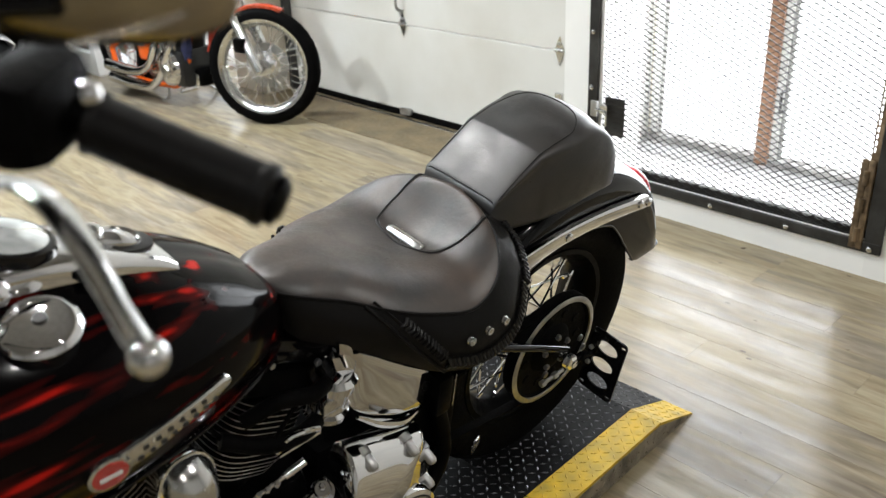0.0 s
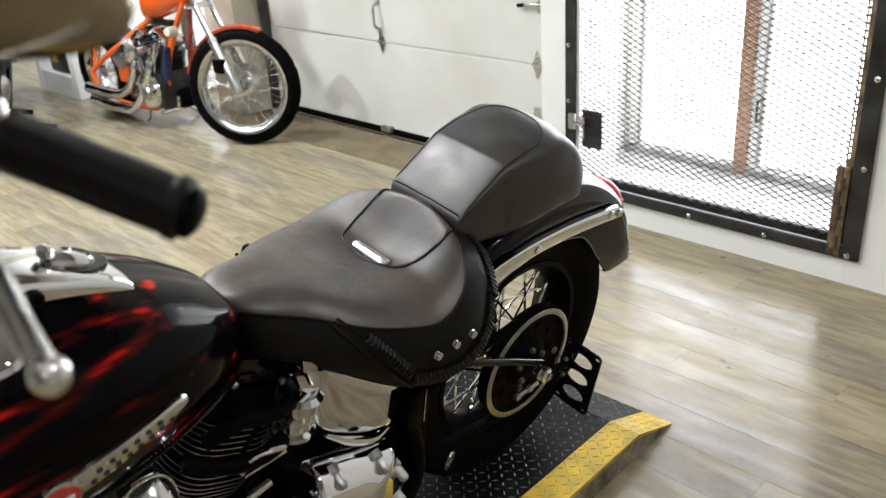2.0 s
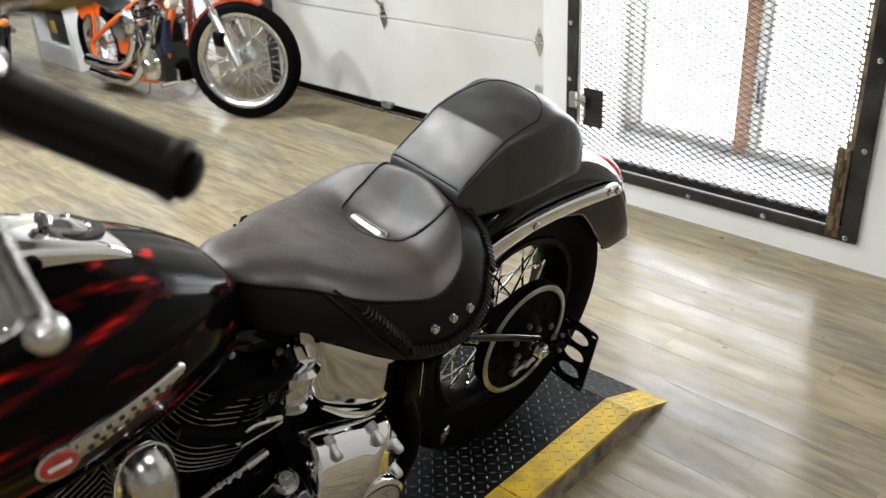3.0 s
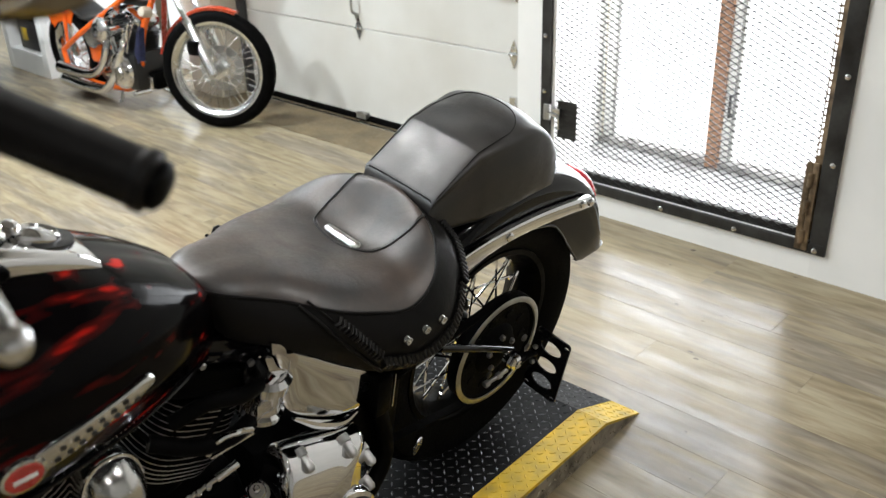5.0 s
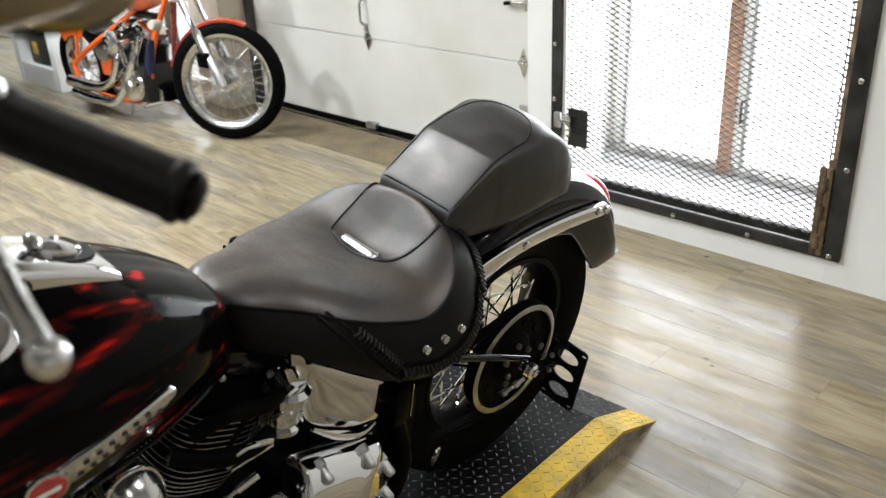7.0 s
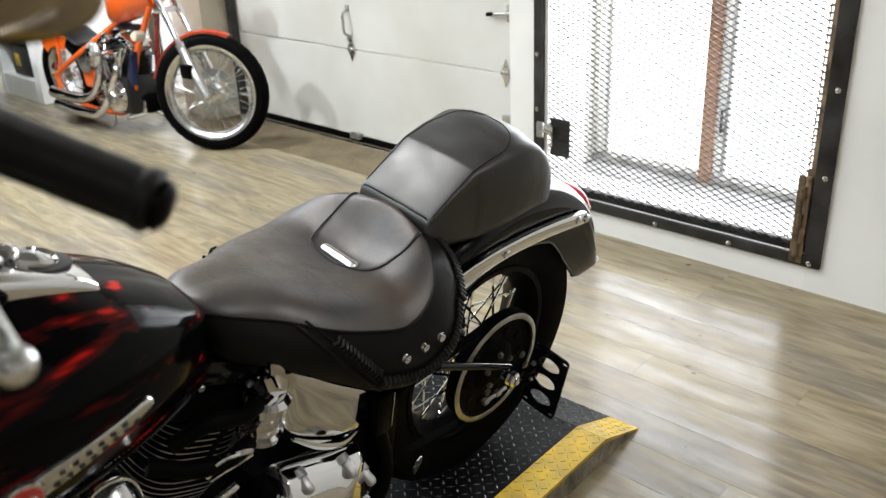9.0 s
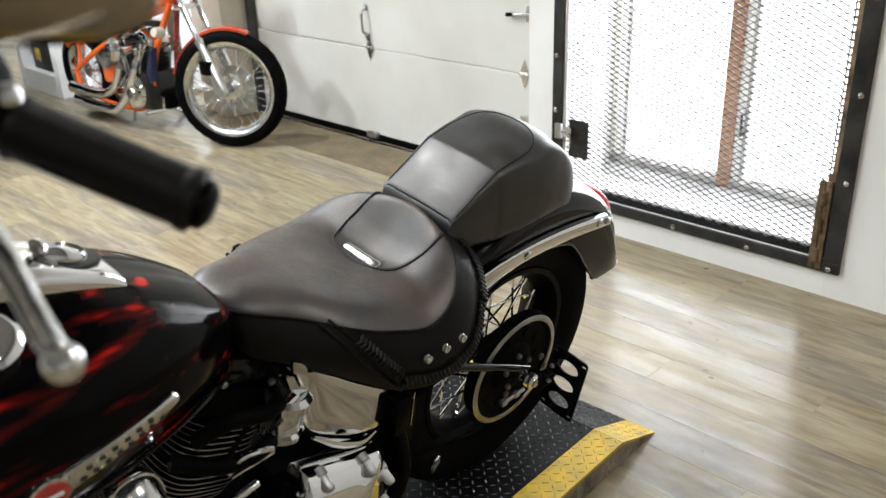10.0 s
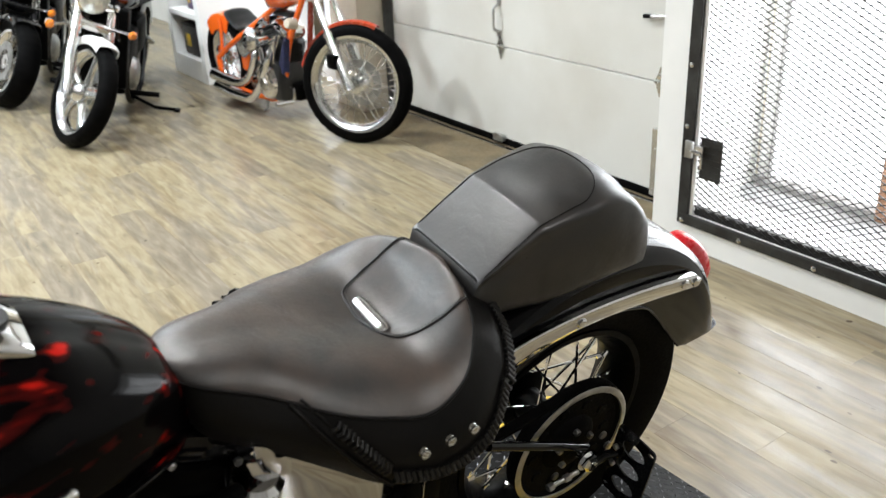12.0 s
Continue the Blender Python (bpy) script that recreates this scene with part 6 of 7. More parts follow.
def chopper():
    ax = Vector((0.0761, -0.9971, 0))
    left = Vector((0.9971, 0.0761, 0))
    m = Matrix(((ax.x, left.x, 0, 2.33), (ax.y, left.y, 0, 5.24), (0, 0, 1, 0), (0, 0, 0, 1)))
    b = thing("motorcycle", "orange custom chopper with chrome engine parked by the overhead door", "motorcycle", m=m)
    RR, RF, WB = 0.252, 0.296, 1.314
    spoke_wheel(b, (0, 0, RR), RR, 0.15, RR - 0.075, 32, 0.045, 0.05, "chrome", "chrome")
    steer = Matrix.Rotation(radians(31), 4, "Z") @ Matrix.Rotation(radians(-4), 4, "X")
    spoke_wheel(b, (WB, 0, RF - 0.001), RF, 0.085, RF - 0.062, 40, 0.042, 0.048, "alloy", "alloy", steer, 0.0018, (0.115, 0.04))
    fm = Matrix.Translation((WB, 0, RF)) @ steer
    # rear fender and seat
    arc_fender(b, Matrix.Translation((0, 0, RR)), RR + 0.020, 0.080, 62, 132, "orange", "gloss orange rear fender", "rear_fender", 0.10)
    rings = []
    for x in np.linspace(0.03, 0.40, 20):
        z = float(spl((0.03, 0.08, 0.15, 0.25, 0.33, 0.40), (0.510, 0.525, 0.492, 0.455, 0.468, 0.480), x))
        w = float(spl((0.03, 0.08, 0.15, 0.25, 0.33, 0.40), (0.05, 0.080, 0.092, 0.088, 0.065, 0.03), x))
        rings.append([(x, w * math.cos(t), z + 0.020 * math.sin(t)) for t in np.linspace(0, 2 * math.pi, 20, endpoint=False)])
    part("seat", Geo().loft(rings), M["leather"], b, "black leather solo saddle")
    # frame
    for sd in (1, -1):
        y = sd * 0.085
        part("frame_tube", Geo().tube([(-0.02, sd * 0.10, 0.26), (0.16, sd * 0.10, 0.355), (0.40, y, 0.475), (0.62, sd * 0.04, 0.60), (0.93, sd * 0.012, 0.80)], 0.016, 14, 40), M["orange"], b, "gloss orange frame tube")
        part("frame_tube", Geo().tube([(-0.02, sd * 0.10, 0.255), (0.0, sd * 0.10, 0.16), (0.20, sd * 0.09, 0.105), (0.48, sd * 0.085, 0.10), (0.61, sd * 0.085, 0.115), (0.70, sd * 0.080, 0.19), (0.785, sd * 0.066, 0.42), (0.925, sd * 0.02, 0.70)], 0.016, 14, 60), M["orange" if sd < 0 else "redtube"], b, "gloss orange frame tube" if sd < 0 else "dark red frame tube")
        part("fender_strut", Geo().tube([(0.02, sd * 0.095, 0.27), (0.05, sd * 0.095, 0.42), (0.04, sd * 0.09, 0.50)], 0.010, 10, 12), M["orange"], b, "orange fender strut")
    part("seat_tube", Geo().tube([(0.30, 0, 0.12), (0.26, 0, 0.30), (0.30, 0, 0.47)], 0.026, 14, 14), M["orange"], b, "gloss orange seat post")
    part("neck", Geo().tube([(0.93, 0, 0.86), (0.985, 0, 0.72)], 0.032, 16), M["orange"], b)
    # tank
    rings = []
    for x in np.linspace(0.56, 0.93, 22):
        w = float(spl((0.56, 0.62, 0.75, 0.88, 0.93), (0.045, 0.090, 0.112, 0.085, 0.035), x))
        lo = float(spl((0.56, 0.75, 0.93), (0.585, 0.615, 0.70), x))
        hi = float(spl((0.56, 0.62, 0.78, 0.93), (0.66, 0.80, 0.875, 0.86), x))
        rings.append([(x, w * abs(math.cos(t)) ** 0.7 * (1 if math.cos(t) >= 0 else -1), (lo + hi) / 2 + (hi - lo) / 2 * abs(math.sin(t)) ** 0.7 * (1 if math.sin(t) >= 0 else -1)) for t in np.linspace(0, 2 * math.pi, 28, endpoint=False)])
    part("fuel_tank", Geo().loft(rings), M["orange"], b, "gloss orange fuel tank")
    part("tank_mount", Geo().box((0.66, 0, 0.575), (0.20, 0.05, 0.03), 0.006), M["ink"], b)
    # engine, gearbox, oil tank
    # ink on the cylinders stands in for the dark gaps between fins
    vtwin(b, (0.62, -0.02, 0.225), 1.10, "ink", "chrome")
    # added block that darkens the gaps between the cylinders
    part("engine_core", Geo().box((0.60, 0.03, 0.40), (0.24, 0.09, 0.24), 0.03), M["ink"], b, "added dark block for the shade between the cylinders")
    for xa, xb in ((0.585, 0.515), (0.605, 0.555), (0.635, 0.685), (0.655, 0.725)):
        part("pushrod_tube", Geo().tube([(xa, -0.110, 0.255), (xb, -0.118, 0.455)], 0.0075, 10), M["chrome"], b, "chrome pushrod tube")
    part("carburettor", Geo().tube([(0.61, -0.10, 0.435), (0.61, -0.155, 0.435)], (0.030, 0.024), 18), M["alloy"], b, "alloy carburettor")
    air = part("air_cleaner", Geo().lathe([(0, 0.035), (0.045, 0.032), (0.062, 0.018), (0.066, 0.0), (0.05, -0.03)], (0.50, -0.135, 0.435), (0, -1, 0.1), 28), M["chrome"], b, "round chrome air cleaner")
    for i in range(4):
        part("air_rib", Geo().lathe([(0.064 - 0.008 * i, 0.0), (0.070 - 0.008 * i, 0.004), (0.064 - 0.008 * i, 0.008)], (0.50, -0.140 - 0.008 * i, 0.435), (0, -1, 0.1), 28), M["alloy"], air)
    part("gearbox", Geo().box((0.40, 0.0, 0.20), (0.20, 0.16, 0.17), 0.03), M["ink"], b, "black gearbox")
    part("oil_tank", Geo().tube([(0.31, -0.10, 0.375), (0.31, 0.10, 0.375)], (0.072, 0.072), 28), M["alloy"], b, "polished round oil tank")
    part("battery_box", Geo().box((0.30, 0.0, 0.27), (0.13, 0.17, 0.11), 0.02), M["orange"], b, "orange side box")
    part("kick_cover", Geo().lathe([(0, 0.02), (0.05, 0.018), (0.062, 0)], (0.43, -0.085, 0.20), (0, -1, 0), 26), M["chrome"], b, "chrome gearbox cover")
    # exhaust, two pipes
    for k, pts in enumerate(([(0.68, -0.10, 0.42), (0.685, -0.14, 0.36), (0.60, -0.155, 0.22), (0.48, -0.16, 0.115), (0.30, -0.155, 0.095), (0.03, -0.15, 0.105)],
                             [(0.50, -0.10, 0.42), (0.535, -0.14, 0.36), (0.47, -0.16, 0.23), (0.38, -0.16, 0.185), (0.22, -0.155, 0.168), (0.00, -0.15, 0.172)])):
        part("exhaust_pipe", Geo().tube(pts, (0.021, 0.022, 0.023, 0.030, 0.034, 0.036), 18, 50), M["chrome"], b, "chrome exhaust pipe")
        e = pts[-1]
        part("pipe_end", Geo().tube([e, (e[0] - 0.012, e[1], e[2])], 0.028, 18), M["ink"], b)
    # oil cooler, filter and cloth by the downtubes
    part("regulator", Geo().box((0.755, 0.02, 0.17), (0.10, 0.15, 0.10), 0.02), M["satin"], b, "black regulator with chrome band")
    part("regulator_band", Geo().box((0.750, -0.060, 0.165), (0.075, 0.014, 0.062), 0.006), M["alloy"], b)
    part("coil_cover", Geo().lathe([(0, 0.03), (0.022, 0.028), (0.028, 0.01), (0.028, -0.03), (0, -0.032)], (0.875, -0.09, 0.555), (0.2, -1, 0.2), 20), M["column"], b, "pale horn cover")
    rings = []
    for t in np.linspace(0, 1, 12):
        z = 0.46 - 0.18 * t
        w = 0.018 + 0.035 * t
        rings.append([(0.80 - 0.07 * t + w * math.cos(a) * (1 + 0.15 * math.sin(3 * a)), -0.085 + 0.02 * math.sin(a), z + 0.01 * math.cos(a * 2)) for a in np.linspace(0, 2 * math.pi, 18, endpoint=False)])
    cl = thing("cloth", "dark blue cloth hanging from the orange chopper's frame", "cloth", m=m)
    part("folds", Geo().loft(rings), M["blue"], cl)
    # forks, fender, headlamp, bars
    top = Vector((0.955, 0, 0.83))
    axle = Vector((WB, 0, RF))
    for sd in (1, -1):
        lo = fm @ Vector((0.0, sd * 0.092, 0.0))
        hi = top + (steer.to_3x3() @ Vector((0.02, sd * 0.092, 0)))
        mid = hi.lerp(lo, 0.60)
        part("fork_tube", Geo().tube([hi + (hi - lo) * 0.12, mid], 0.018, 16), M["chrome"], b, "chrome fork tube")
        part("fork_slider", Geo().tube([hi.lerp(lo, 0.57), hi.lerp(lo, 0.60), lo + (lo - hi) * 0.03], (0.024, 0.027, 0.024), 18), M["alloy"], b, "brushed alloy fork slider")
        part("fork_collar", Geo().tube([hi.lerp(lo, 0.555), hi.lerp(lo, 0.59)], 0.030, 18), M["chrome"], b)
        part("axle_clamp", Geo().lathe([(0, 0.02), (0.022, 0.018), (0.027, 0.0), (0.022, -0.02), (0, -0.02)], lo, (lo - axle).normalized(), 18), M["alloy"], b)
    part("brake_caliper", Geo().box(fm @ Vector((-0.09, -0.062, 0.115)), (0.075, 0.05, 0.075), 0.014), M["satin"], b, "black brake caliper")
    for h in (0.02, 0.26):
        c = top.lerp(axle, h)
        part("fork_clamp", Geo().box(c, (0.05, 0.24, 0.028), 0.008, steer.to_3x3()), M["chrome"], b)
    # the fender's shade is painted: darker orange on top, dark red behind
    arc_fender(b, fm, RF + 0.014, 0.030, 66, 124, "shaded_orange", "gloss orange front fender, darkened for shade", "front_fender", 0.014)
    arc_fender(b, fm, RF + 0.011, 0.026, 125, 165, "redtube", "rear half of the front fender, dark red for its shade", "fender_tail", 0.010)
    lampc = top + Vector((0.13, 0.06, 0.03))
    lamp = part("headlamp", Geo().lathe([(0, -0.11), (0.03, -0.10), (0.062, -0.03), (0.068, 0.02), (0.062, 0.028)], lampc, steer.to_3x3() @ Vector((1, 0, -0.1)), 28), M["chrome"], b, "chrome headlamp")
    part("headlamp_glass", Geo().lathe([(0, 0.036), (0.035, 0.033), (0.062, 0.024)], lampc, steer.to_3x3() @ Vector((1, 0, -0.1)), 28), M["lens"], lamp)
    for sd in (1, -1):
        part("handlebar", Geo().tube([top + Vector((0, sd * 0.03, 0.05)), top + Vector((0.0, sd * 0.10, 0.20)), top + Vector((-0.10, sd * 0.26, 0.23)), top + Vector((-0.24, sd * 0.33, 0.22))], 0.012, 12, 24), M["chrome"], b, "chrome handlebar")
        part("grip", Geo().tube([top + Vector((-0.16, sd * 0.295, 0.226)), top + Vector((-0.25, sd * 0.335, 0.219))], 0.017, 14), M["grip"], b)
    part("side_stand", Geo().tube([(0.52, 0.08, 0.11), (0.56, 0.20, 0.012), (0.60, 0.22, 0.010)], 0.009, 10), M["chrome"], b)
    part("kick_peg", Geo().tube([(0.52, -0.09, 0.10), (0.52, -0.10, 0.04), (0.50, -0.11, 0.03)], 0.007, 8), M["cast"], b)
    part("foot_peg", Geo().tube([(0.80, -0.09, 0.13), (0.82, -0.20, 0.14)], 0.013, 12), M["chrome"], b)


chopper()


# ---------------------------------------------------------------- parked cruisers
def cast_wheel(parent, m, R, width):
    w = new("wheel")
    w.parent = parent
    w.matrix_local = m
    rr = R - 0.062
    part("tyre", tyre_geo(R, width, rr), M["rubber"], w, "black rubber tyre")
    part("rim", rim_geo(rr, width * 0.8), M["alloy"], w, "polished cast rim")
    part("hub", Geo().lathe([(0, -0.07), (0.03, -0.07), (0.05, -0.045), (0.06, -0.02), (0.06, 0.02), (0.05, 0.045), (0.03, 0.07), (0, 0.07)], seg=28), M["alloy"], w)
    for i in range(5):
        a = 2 * math.pi * i / 5 + 0.2
        P = []
        for t in np.linspace(0, 1, 10):
            r = 0.045 + (rr - 0.068 + 0.04 - 0.045) * t
            aa = a + 0.10 * math.sin(t * math.pi / 2)
            hw = 0.030 * (1 - 0.55 * math.sin(t * math.pi)) + 0.008 * t
            d = np.array([math.cos(aa), 0, math.sin(aa)])
            q = np.array([-math.sin(aa), 0, math.cos(aa)])
            P.append([d * r + q * hw * math.cos(x) + np.array([0, 0.024 * (1 - 0.3 * t) * math.sin(x), 0]) for x in np.linspace(0, 2 * math.pi, 14, endpoint=False)])
        part("spoke", Geo().loft(P), M["alloy"], w, "cast alloy spoke")
    part("brake_disc", Geo().lathe([(0.08, 0.058), (0.135, 0.058), (0.135, 0.063), (0.08, 0.063)], seg=40, closed=True), M["cast"], w)
    return w


def cruiser(m, label, tyre_w, R, mag, fender, tank, steer_deg, lean_deg, clamp_mat):
    b = thing("motorcycle", label, "motorcycle", "parked cruisers", m @ Matrix.Rotation(radians(-lean_deg), 4, "X"))
    d = Vector((-0.50, 0, 0.866))          # steering axis
    st = Matrix.Rotation(radians(steer_deg), 4, d)
    zc = R * (math.cos(radians(lean_deg + 0.45 * steer_deg)) + 0.05) / math.cos(radians(lean_deg))
    fm = Matrix.Translation((0, 0, zc)) @ st
    if mag:
        cast_wheel(b, fm, R, tyre_w)
    else:
        spoke_wheel(b, (0, 0, zc), R, tyre_w, R - 0.085, 36, 0.045, 0.05, "chrome", "chrome", st, 0.0028, (0.12, -0.05))
    WB = 1.42
    cast_wheel(b, Matrix.Translation((-WB, 0, R)), R, tyre_w * 1.3)
    arc_fender(b, fm, R + 0.018, tyre_w * 0.60, 74, 140, fender, "glossy front fender", "front_fender", 0.05)
    arc_fender(b, Matrix.Translation((-WB, 0, R)), R + 0.03, tyre_w * 0.80, 20, 160, tank, "glossy rear fender", "rear_fender", 0.09)
    hy = tyre_w / 2 + 0.045
    tops = []
    for sd in (1, -1):
        lo = fm @ Vector((0.0, sd * hy, 0.0))
        hi = lo + d * 0.37
        tops.append(hi)
        part("fork_slider", Geo().tube([lo - d * 0.03, lo + d * 0.02, lo + d * 0.26, lo + d * 0.27], (0.024, 0.030, 0.031, 0.026), 20), M["alloy"], b, "polished alloy fork slider")
        part("fork_tube", Geo().tube([lo + d * 0.25, hi + d * 0.10], 0.022, 18), M["chrome" if not mag else "alloy"], b, "bright fork tube")
        part("axle_cap", Geo().lathe([(0, 0.02), (0.02, 0.018), (0.026, 0), (0.02, -0.02)], lo, (0, sd, 0), 18), M["chrome"], b)
        part("fork_boot", Geo().tube([hi - d * 0.06, hi + d * 0.02], 0.030, 18), M[clamp_mat], b)
    mid = (tops[0] + tops[1]) / 2
    part("fork_clamp", Geo().tube([tops[0] + d * 0.0, mid + Vector((0.02, 0, 0)), tops[1]], 0.028, 16, 12), M[clamp_mat], b, "bright lower fork clamp")
    part("fork_clamp", Geo().box(mid + d * 0.11, (0.06, 2 * hy + 0.05, 0.035), 0.012), M["chrome"], b, "chrome upper fork clamp")
    lc = mid + d * 0.10 + Vector((0.075, 0.0, 0.060))
    fw = (st.to_3x3() @ Vector((1, 0, -0.06))).normalized()
    lamp = part("headlamp", Geo().lathe([(0, -0.12), (0.036, -0.11), (0.070, -0.055), (0.081, 0.0), (0.084, 0.018), (0.076, 0.028)], lc, fw, 36), M["chrome"], b, "chrome headlamp shell")
    part("headlamp_glass", Geo().lathe([(0, 0.042), (0.044, 0.038), (0.076, 0.027)], lc, fw, 36), M["lens"], lamp)
    pod = part("instrument_pod", Geo().lathe([(0, -0.035), (0.030, -0.032), (0.045, 0.0), (0.047, 0.018), (0.041, 0.022)], lc + Vector((-0.075, 0, 0.105)), (-0.6, 0, 0.8), 28), M["chrome"], b, "chrome instrument pod")
    part("dial", Geo().lathe([(0, 0.019), (0.040, 0.019)], lc + Vector((-0.075, 0, 0.105)), (-0.6, 0, 0.8), 28), M["ink"], pod)
    part("cable", Geo().tube([lc + Vector((-0.06, 0.05, 0.08)), lc + Vector((0.01, 0.10, 0.0)), lc + Vector((-0.03, 0.12, -0.14)), lc + Vector((-0.12, 0.08, -0.20))], 0.005, 8, 20), M["rubber"], b, "black control cable")
    part("cable", Geo().tube([lc + Vector((-0.06, -0.05, 0.08)), lc + Vector((0.0, -0.13, 0.02)), lc + Vector((-0.04, -0.10, -0.12)), lc + Vector((-0.12, -0.05, -0.20))], 0.005, 8, 20), M["rubber"], b, "black control cable")
    for sd in (1, -1):
        c = mid + Vector((0.035, sd * 0.205, -0.015))
        part("signal_stem", Geo().tube([mid + Vector((0.0, sd * 0.09, 0.0)), c], 0.008, 10), M["chrome"], b)
        ind = part("indicator", Geo().lathe([(0, -0.042), (0.016, -0.036), (0.025, -0.010), (0.026, 0.0)], c, fw, 20), M["chrome"], b)
        part("lens", Geo().lathe([(0, 0.017), (0.015, 0.014), (0.025, 0.0)], c, fw, 20), M["amber"], ind, "amber lens")
        g0 = mid + d * 0.15
        part("handlebar", Geo().tube([g0 + Vector((0, sd * 0.03, 0.0)), g0 + Vector((-0.01, sd * 0.10, 0.09)), g0 + Vector((-0.08, sd * 0.28, 0.13)), g0 + Vector((-0.20, sd * 0.38, 0.10))], 0.012, 12, 24), M["chrome"], b, "chrome handlebar")
        part("grip", Geo().tube([g0 + Vector((-0.12, sd * 0.325, 0.125)), g0 + Vector((-0.22, sd * 0.392, 0.096))], 0.018, 14), M["grip"], b)
        part("lever", Geo().tube([g0 + Vector((-0.06, sd * 0.28, 0.115)), g0 + Vector((-0.09, sd * 0.34, 0.105)), g0 + Vector((-0.15, sd * 0.39, 0.085))], 0.006, 8), M["chrome"], b)
        mc = g0 + Vector((-0.06, sd * 0.36, 0.27))
        part("mirror_stem", Geo().tube([g0 + Vector((-0.08, sd * 0.27, 0.13)), g0 + Vector((-0.05, sd * 0.30, 0.22)), mc], 0.005, 8, 12), M["chrome"], b)
        part("mirror", Geo().loft([[mc + Vector((k, sd * 0.075 * s * math.cos(x), 0.042 * s * math.sin(x))) for x in np.linspace(0, 2 * math.pi, 24, endpoint=False)] for k, s in ((-0.012, 0.95), (0.0, 1.0), (0.012, 0.85), (0.02, 0.4))]), M["chrome"], b, "chrome mirror")
    # tank, seat, engine and frame behind the forks
    rings = []
    for x in np.linspace(-0.36, -0.90, 22):
        t = (-0.36 - x) / 0.54
        w = 0.15 * math.sin(math.pi * min(1, 0.16 + 0.75 * t)) ** 0.7
        lo_, hi_ = 0.60 - 0.02 * t, 0.80 - 0.13 * t * t
        rings.append([(x, w * math.cos(a), (lo_ + hi_) / 2 + (hi_ - lo_) / 2 * math.sin(a)) for a in np.linspace(0, 2 * math.pi, 26, endpoint=False)])
    part("fuel_tank", Geo().loft(rings), M[tank], b, "glossy fuel tank")
    rings = []
    for x in np.linspace(-0.86, -1.50, 20):
        t = (-0.86 - x) / 0.64
        w = 0.05 + 0.12 * math.sin(math.pi * min(1.0, t * 1.15 + 0.08)) ** 0.8
        z = 0.60 + 0.02 * math.sin(t * 7) + 0.05 * t
        rings.append([(x, w * math.cos(a), z + 0.045 * math.sin(a)) for a in np.linspace(0, 2 * math.pi, 22, endpoint=False)])
    part("seat", Geo().loft(rings), M["leather"], b, "black vinyl seat")
    vtwin(b, (-0.68, 0, 0.25), 1.05, "satin", "chrome")
    part("engine_block", Geo().box((-0.64, 0.01, 0.33), (0.34, 0.25, 0.36), 0.04), M["satin"], b, "black engine block")
    part("side_cover", Geo().box((-0.95, 0.0, 0.42), (0.30, 0.26, 0.24), 0.04), M["satin"], b, "black side cover")
    part("radiator", Geo().box((-0.40, 0, 0.44), (0.08, 0.29, 0.44), 0.012), M["satin"], b, "black radiator")
    part("clutch_cover", Geo().lathe([(0, 0.04), (0.06, 0.036), (0.085, 0.02), (0.095, 0)], (-0.62, 0.135, 0.26), (0, 1, 0), 30), M["cast"], b, "ribbed alloy clutch cover")
    for sd in (1, -1):
        part("frame_tube", Geo().tube([(-0.33, sd * 0.04, 0.68), (-0.40, sd * 0.12, 0.40), (-0.48, sd * 0.14, 0.15), (-0.90, sd * 0.14, 0.14), (-1.1, sd * 0.12, 0.35), (-1.42, sd * 0.12, R)], 0.018, 12, 40), M["black"], b, "black frame tube")
        part("foot_peg", Geo().tube([(-0.55, sd * 0.14, 0.16), (-0.56, sd * 0.30, 0.165)], 0.016, 12), M["rubber"], b, "black rubber footpeg")
    part("exhaust_pipe", Geo().tube([(-0.60, -0.12, 0.42), (-0.55, -0.18, 0.25), (-0.70, -0.19, 0.15), (-1.2, -0.19, 0.16), (-1.65, -0.19, 0.20)], (0.022, 0.024, 0.028, 0.04, 0.042), 18, 40), M["chrome"], b, "chrome exhaust pipe")
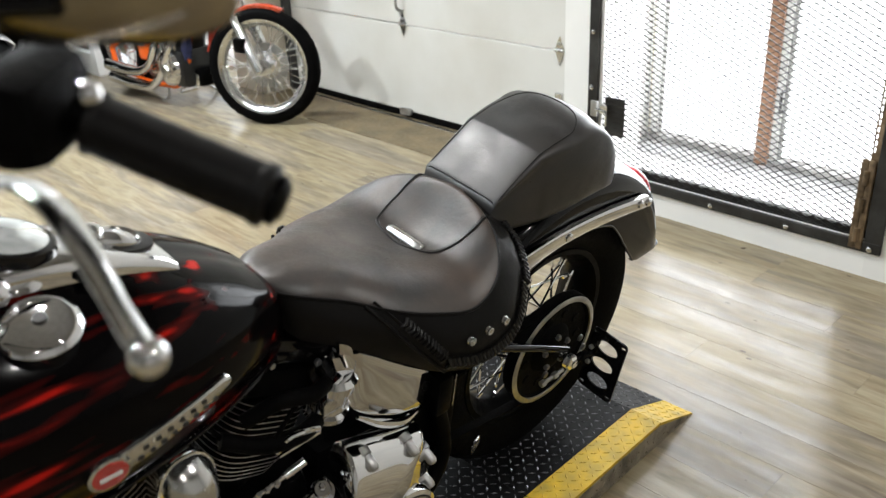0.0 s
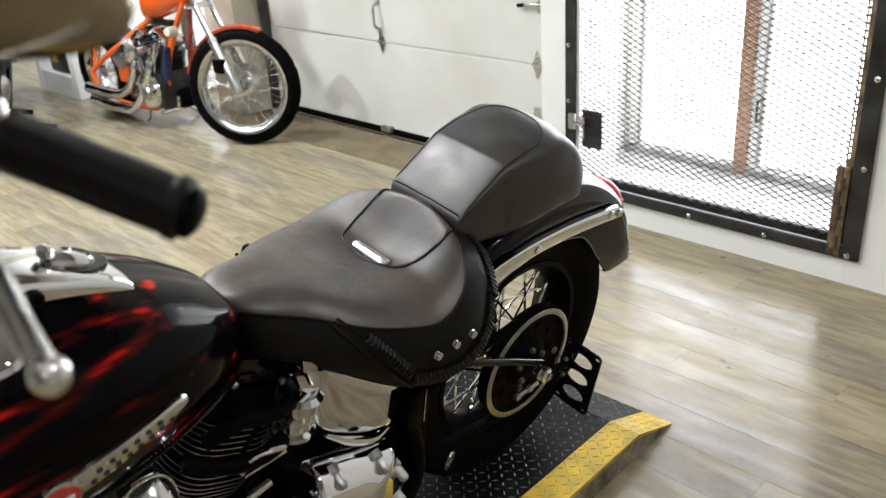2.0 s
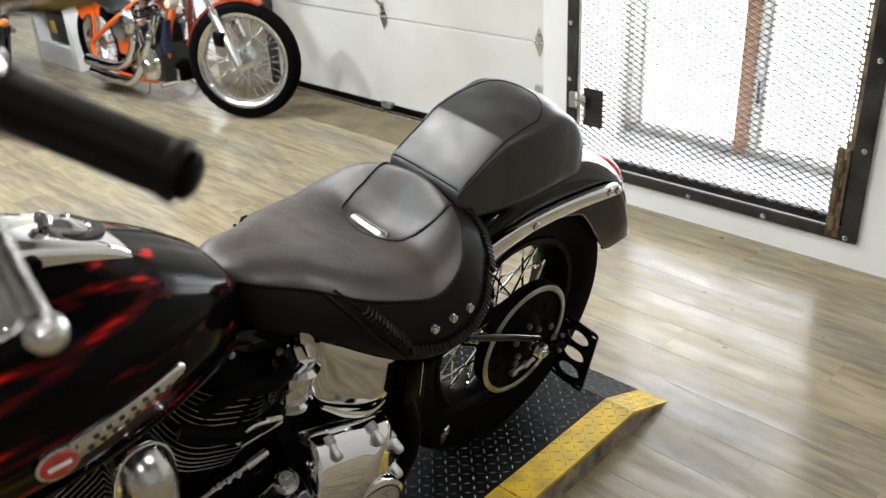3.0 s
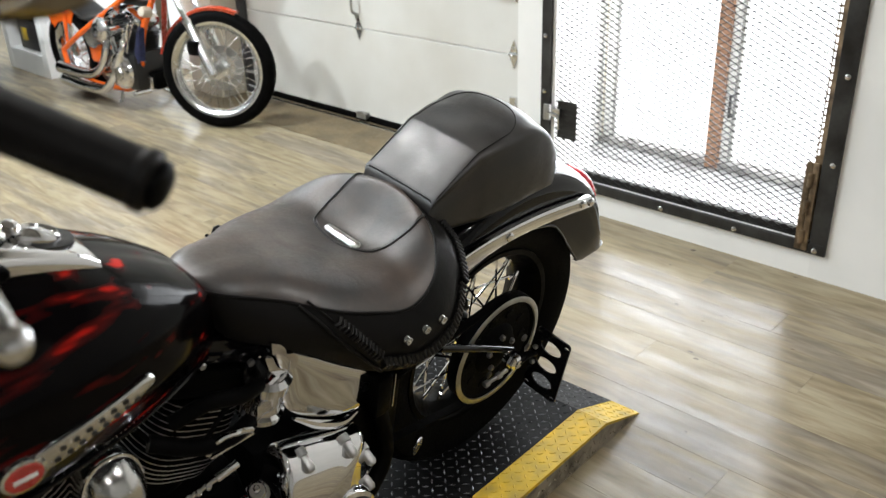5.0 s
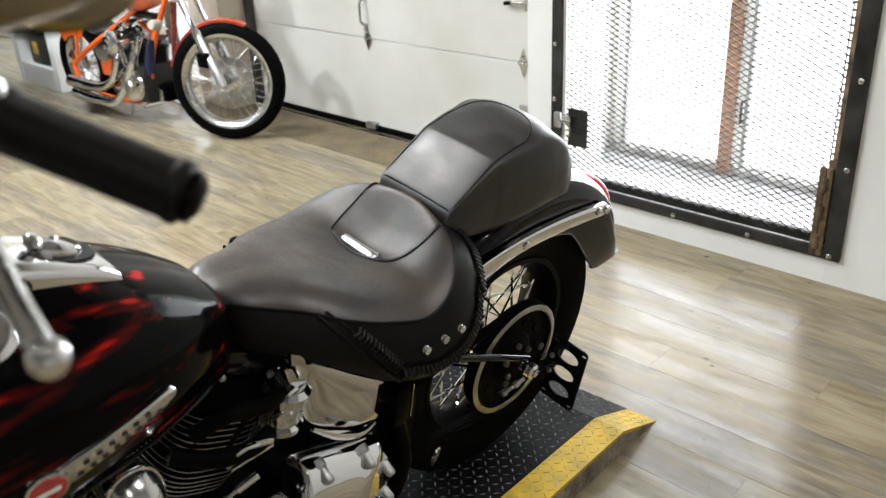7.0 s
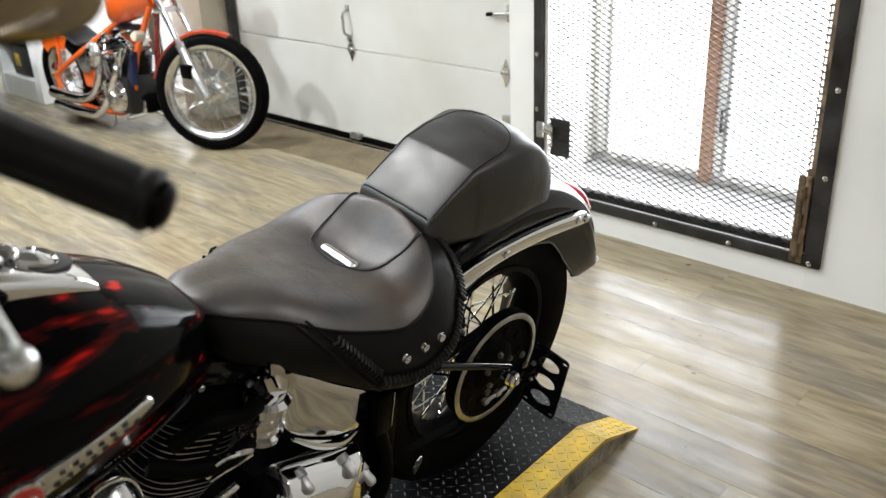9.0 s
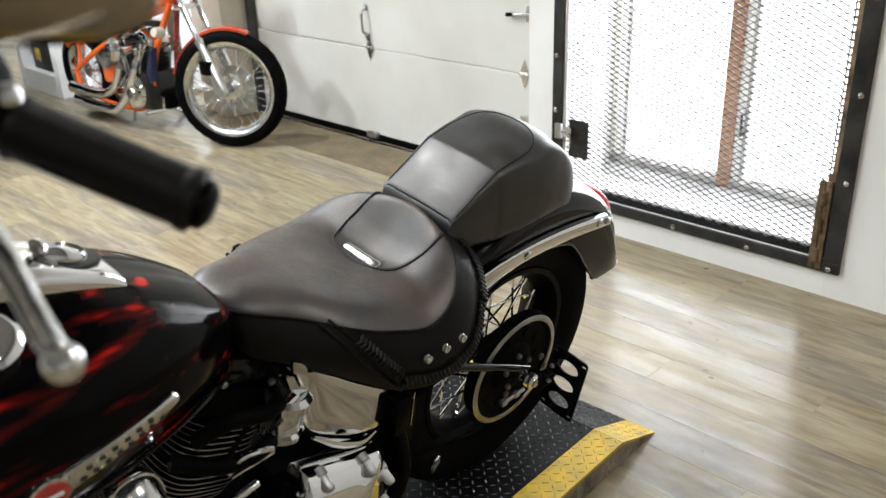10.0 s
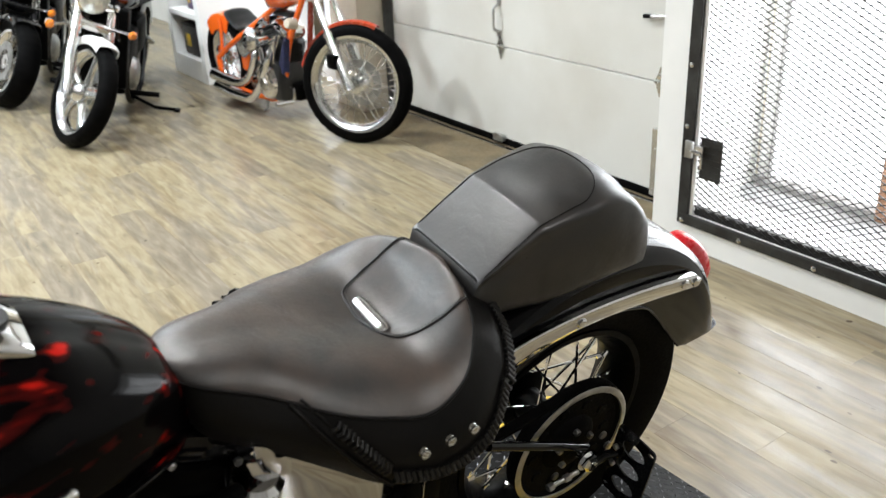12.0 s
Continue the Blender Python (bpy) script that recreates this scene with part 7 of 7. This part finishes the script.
    part("side_stand", Geo().tube([(-0.62, 0.12, 0.13), (-0.57, 0.28, 0.085 + 0.0), (-0.52, 0.40, 0.40 * math.tan(radians(lean_deg)) + 0.010)], 0.010, 10), M["satin"], b, "black side stand")
    part("stand_foot", Geo().box((-0.51, 0.415, 0.40 * math.tan(radians(lean_deg)) + 0.010), (0.07, 0.03, 0.012), 0.004), M["satin"], b)
    return b


def facing(x, y, deg):
    """A pose on the floor with the front pointing deg off the room's -y axis, towards +x."""
    return pose(x, y, 0.0, 0, 0, -90 + deg)


cruiser(facing(1.295, 4.935, -27), "black cruiser with polished cast front wheel and white fender", 0.095, 0.285, True, "white", "black", 38, 13, "alloy")
cruiser(facing(1.165, 6.10, -22), "black cruiser with a fat front tyre and chrome forks", 0.135, 0.275, False, "black", "black", 34, 12, "black")

# ---------------------------------------------------------------- floor planks
def floor_planks():
    base = bpy.data.objects["floor"]
    back = Matrix.Translation(base.location).inverted()
    W, L, gap = 0.128, 1.22, 0.0005
    me = Geo().box((0, 0, -0.0012), (W - gap, L - gap, 0.0024)).mesh("plank", M["plank"], smooth=False)
    rng = random.Random(7)
    rest = Geo()
    x, y_lo, y_hi = 2.905 - W / 2, -2.99, 9.59
    while x > -5.9:
        y = y_lo - rng.random() * L
        while y < y_hi:
            a, b = max(y, y_lo), min(y + L, y_hi)
            if b - a > 0.02:
                if x > -1.75:
                    o = new("plank", me)
                    o.parent, o.matrix_parent_inverse = base, back
                    turn = Matrix.Rotation(math.pi * rng.randint(0, 1), 4, "Z")
                    o.matrix_basis = Matrix.Translation((x, (a + b) / 2, 0.0)) @ turn @ Matrix.Diagonal((1, (b - a - gap) / (L - gap), 1, 1))
                else:
                    rest.box((x, (a + b) / 2, -0.0012), (W - gap, b - a - gap, 0.0024))
            y += L
        x -= W
    far = part("plank_field", rest, M["plank"], smooth=False, fix=False)
    far.parent, far.matrix_parent_inverse = base, back
    tagged(far, "worn wood planks away from the motorcycle", kind="stuff")


floor_planks()
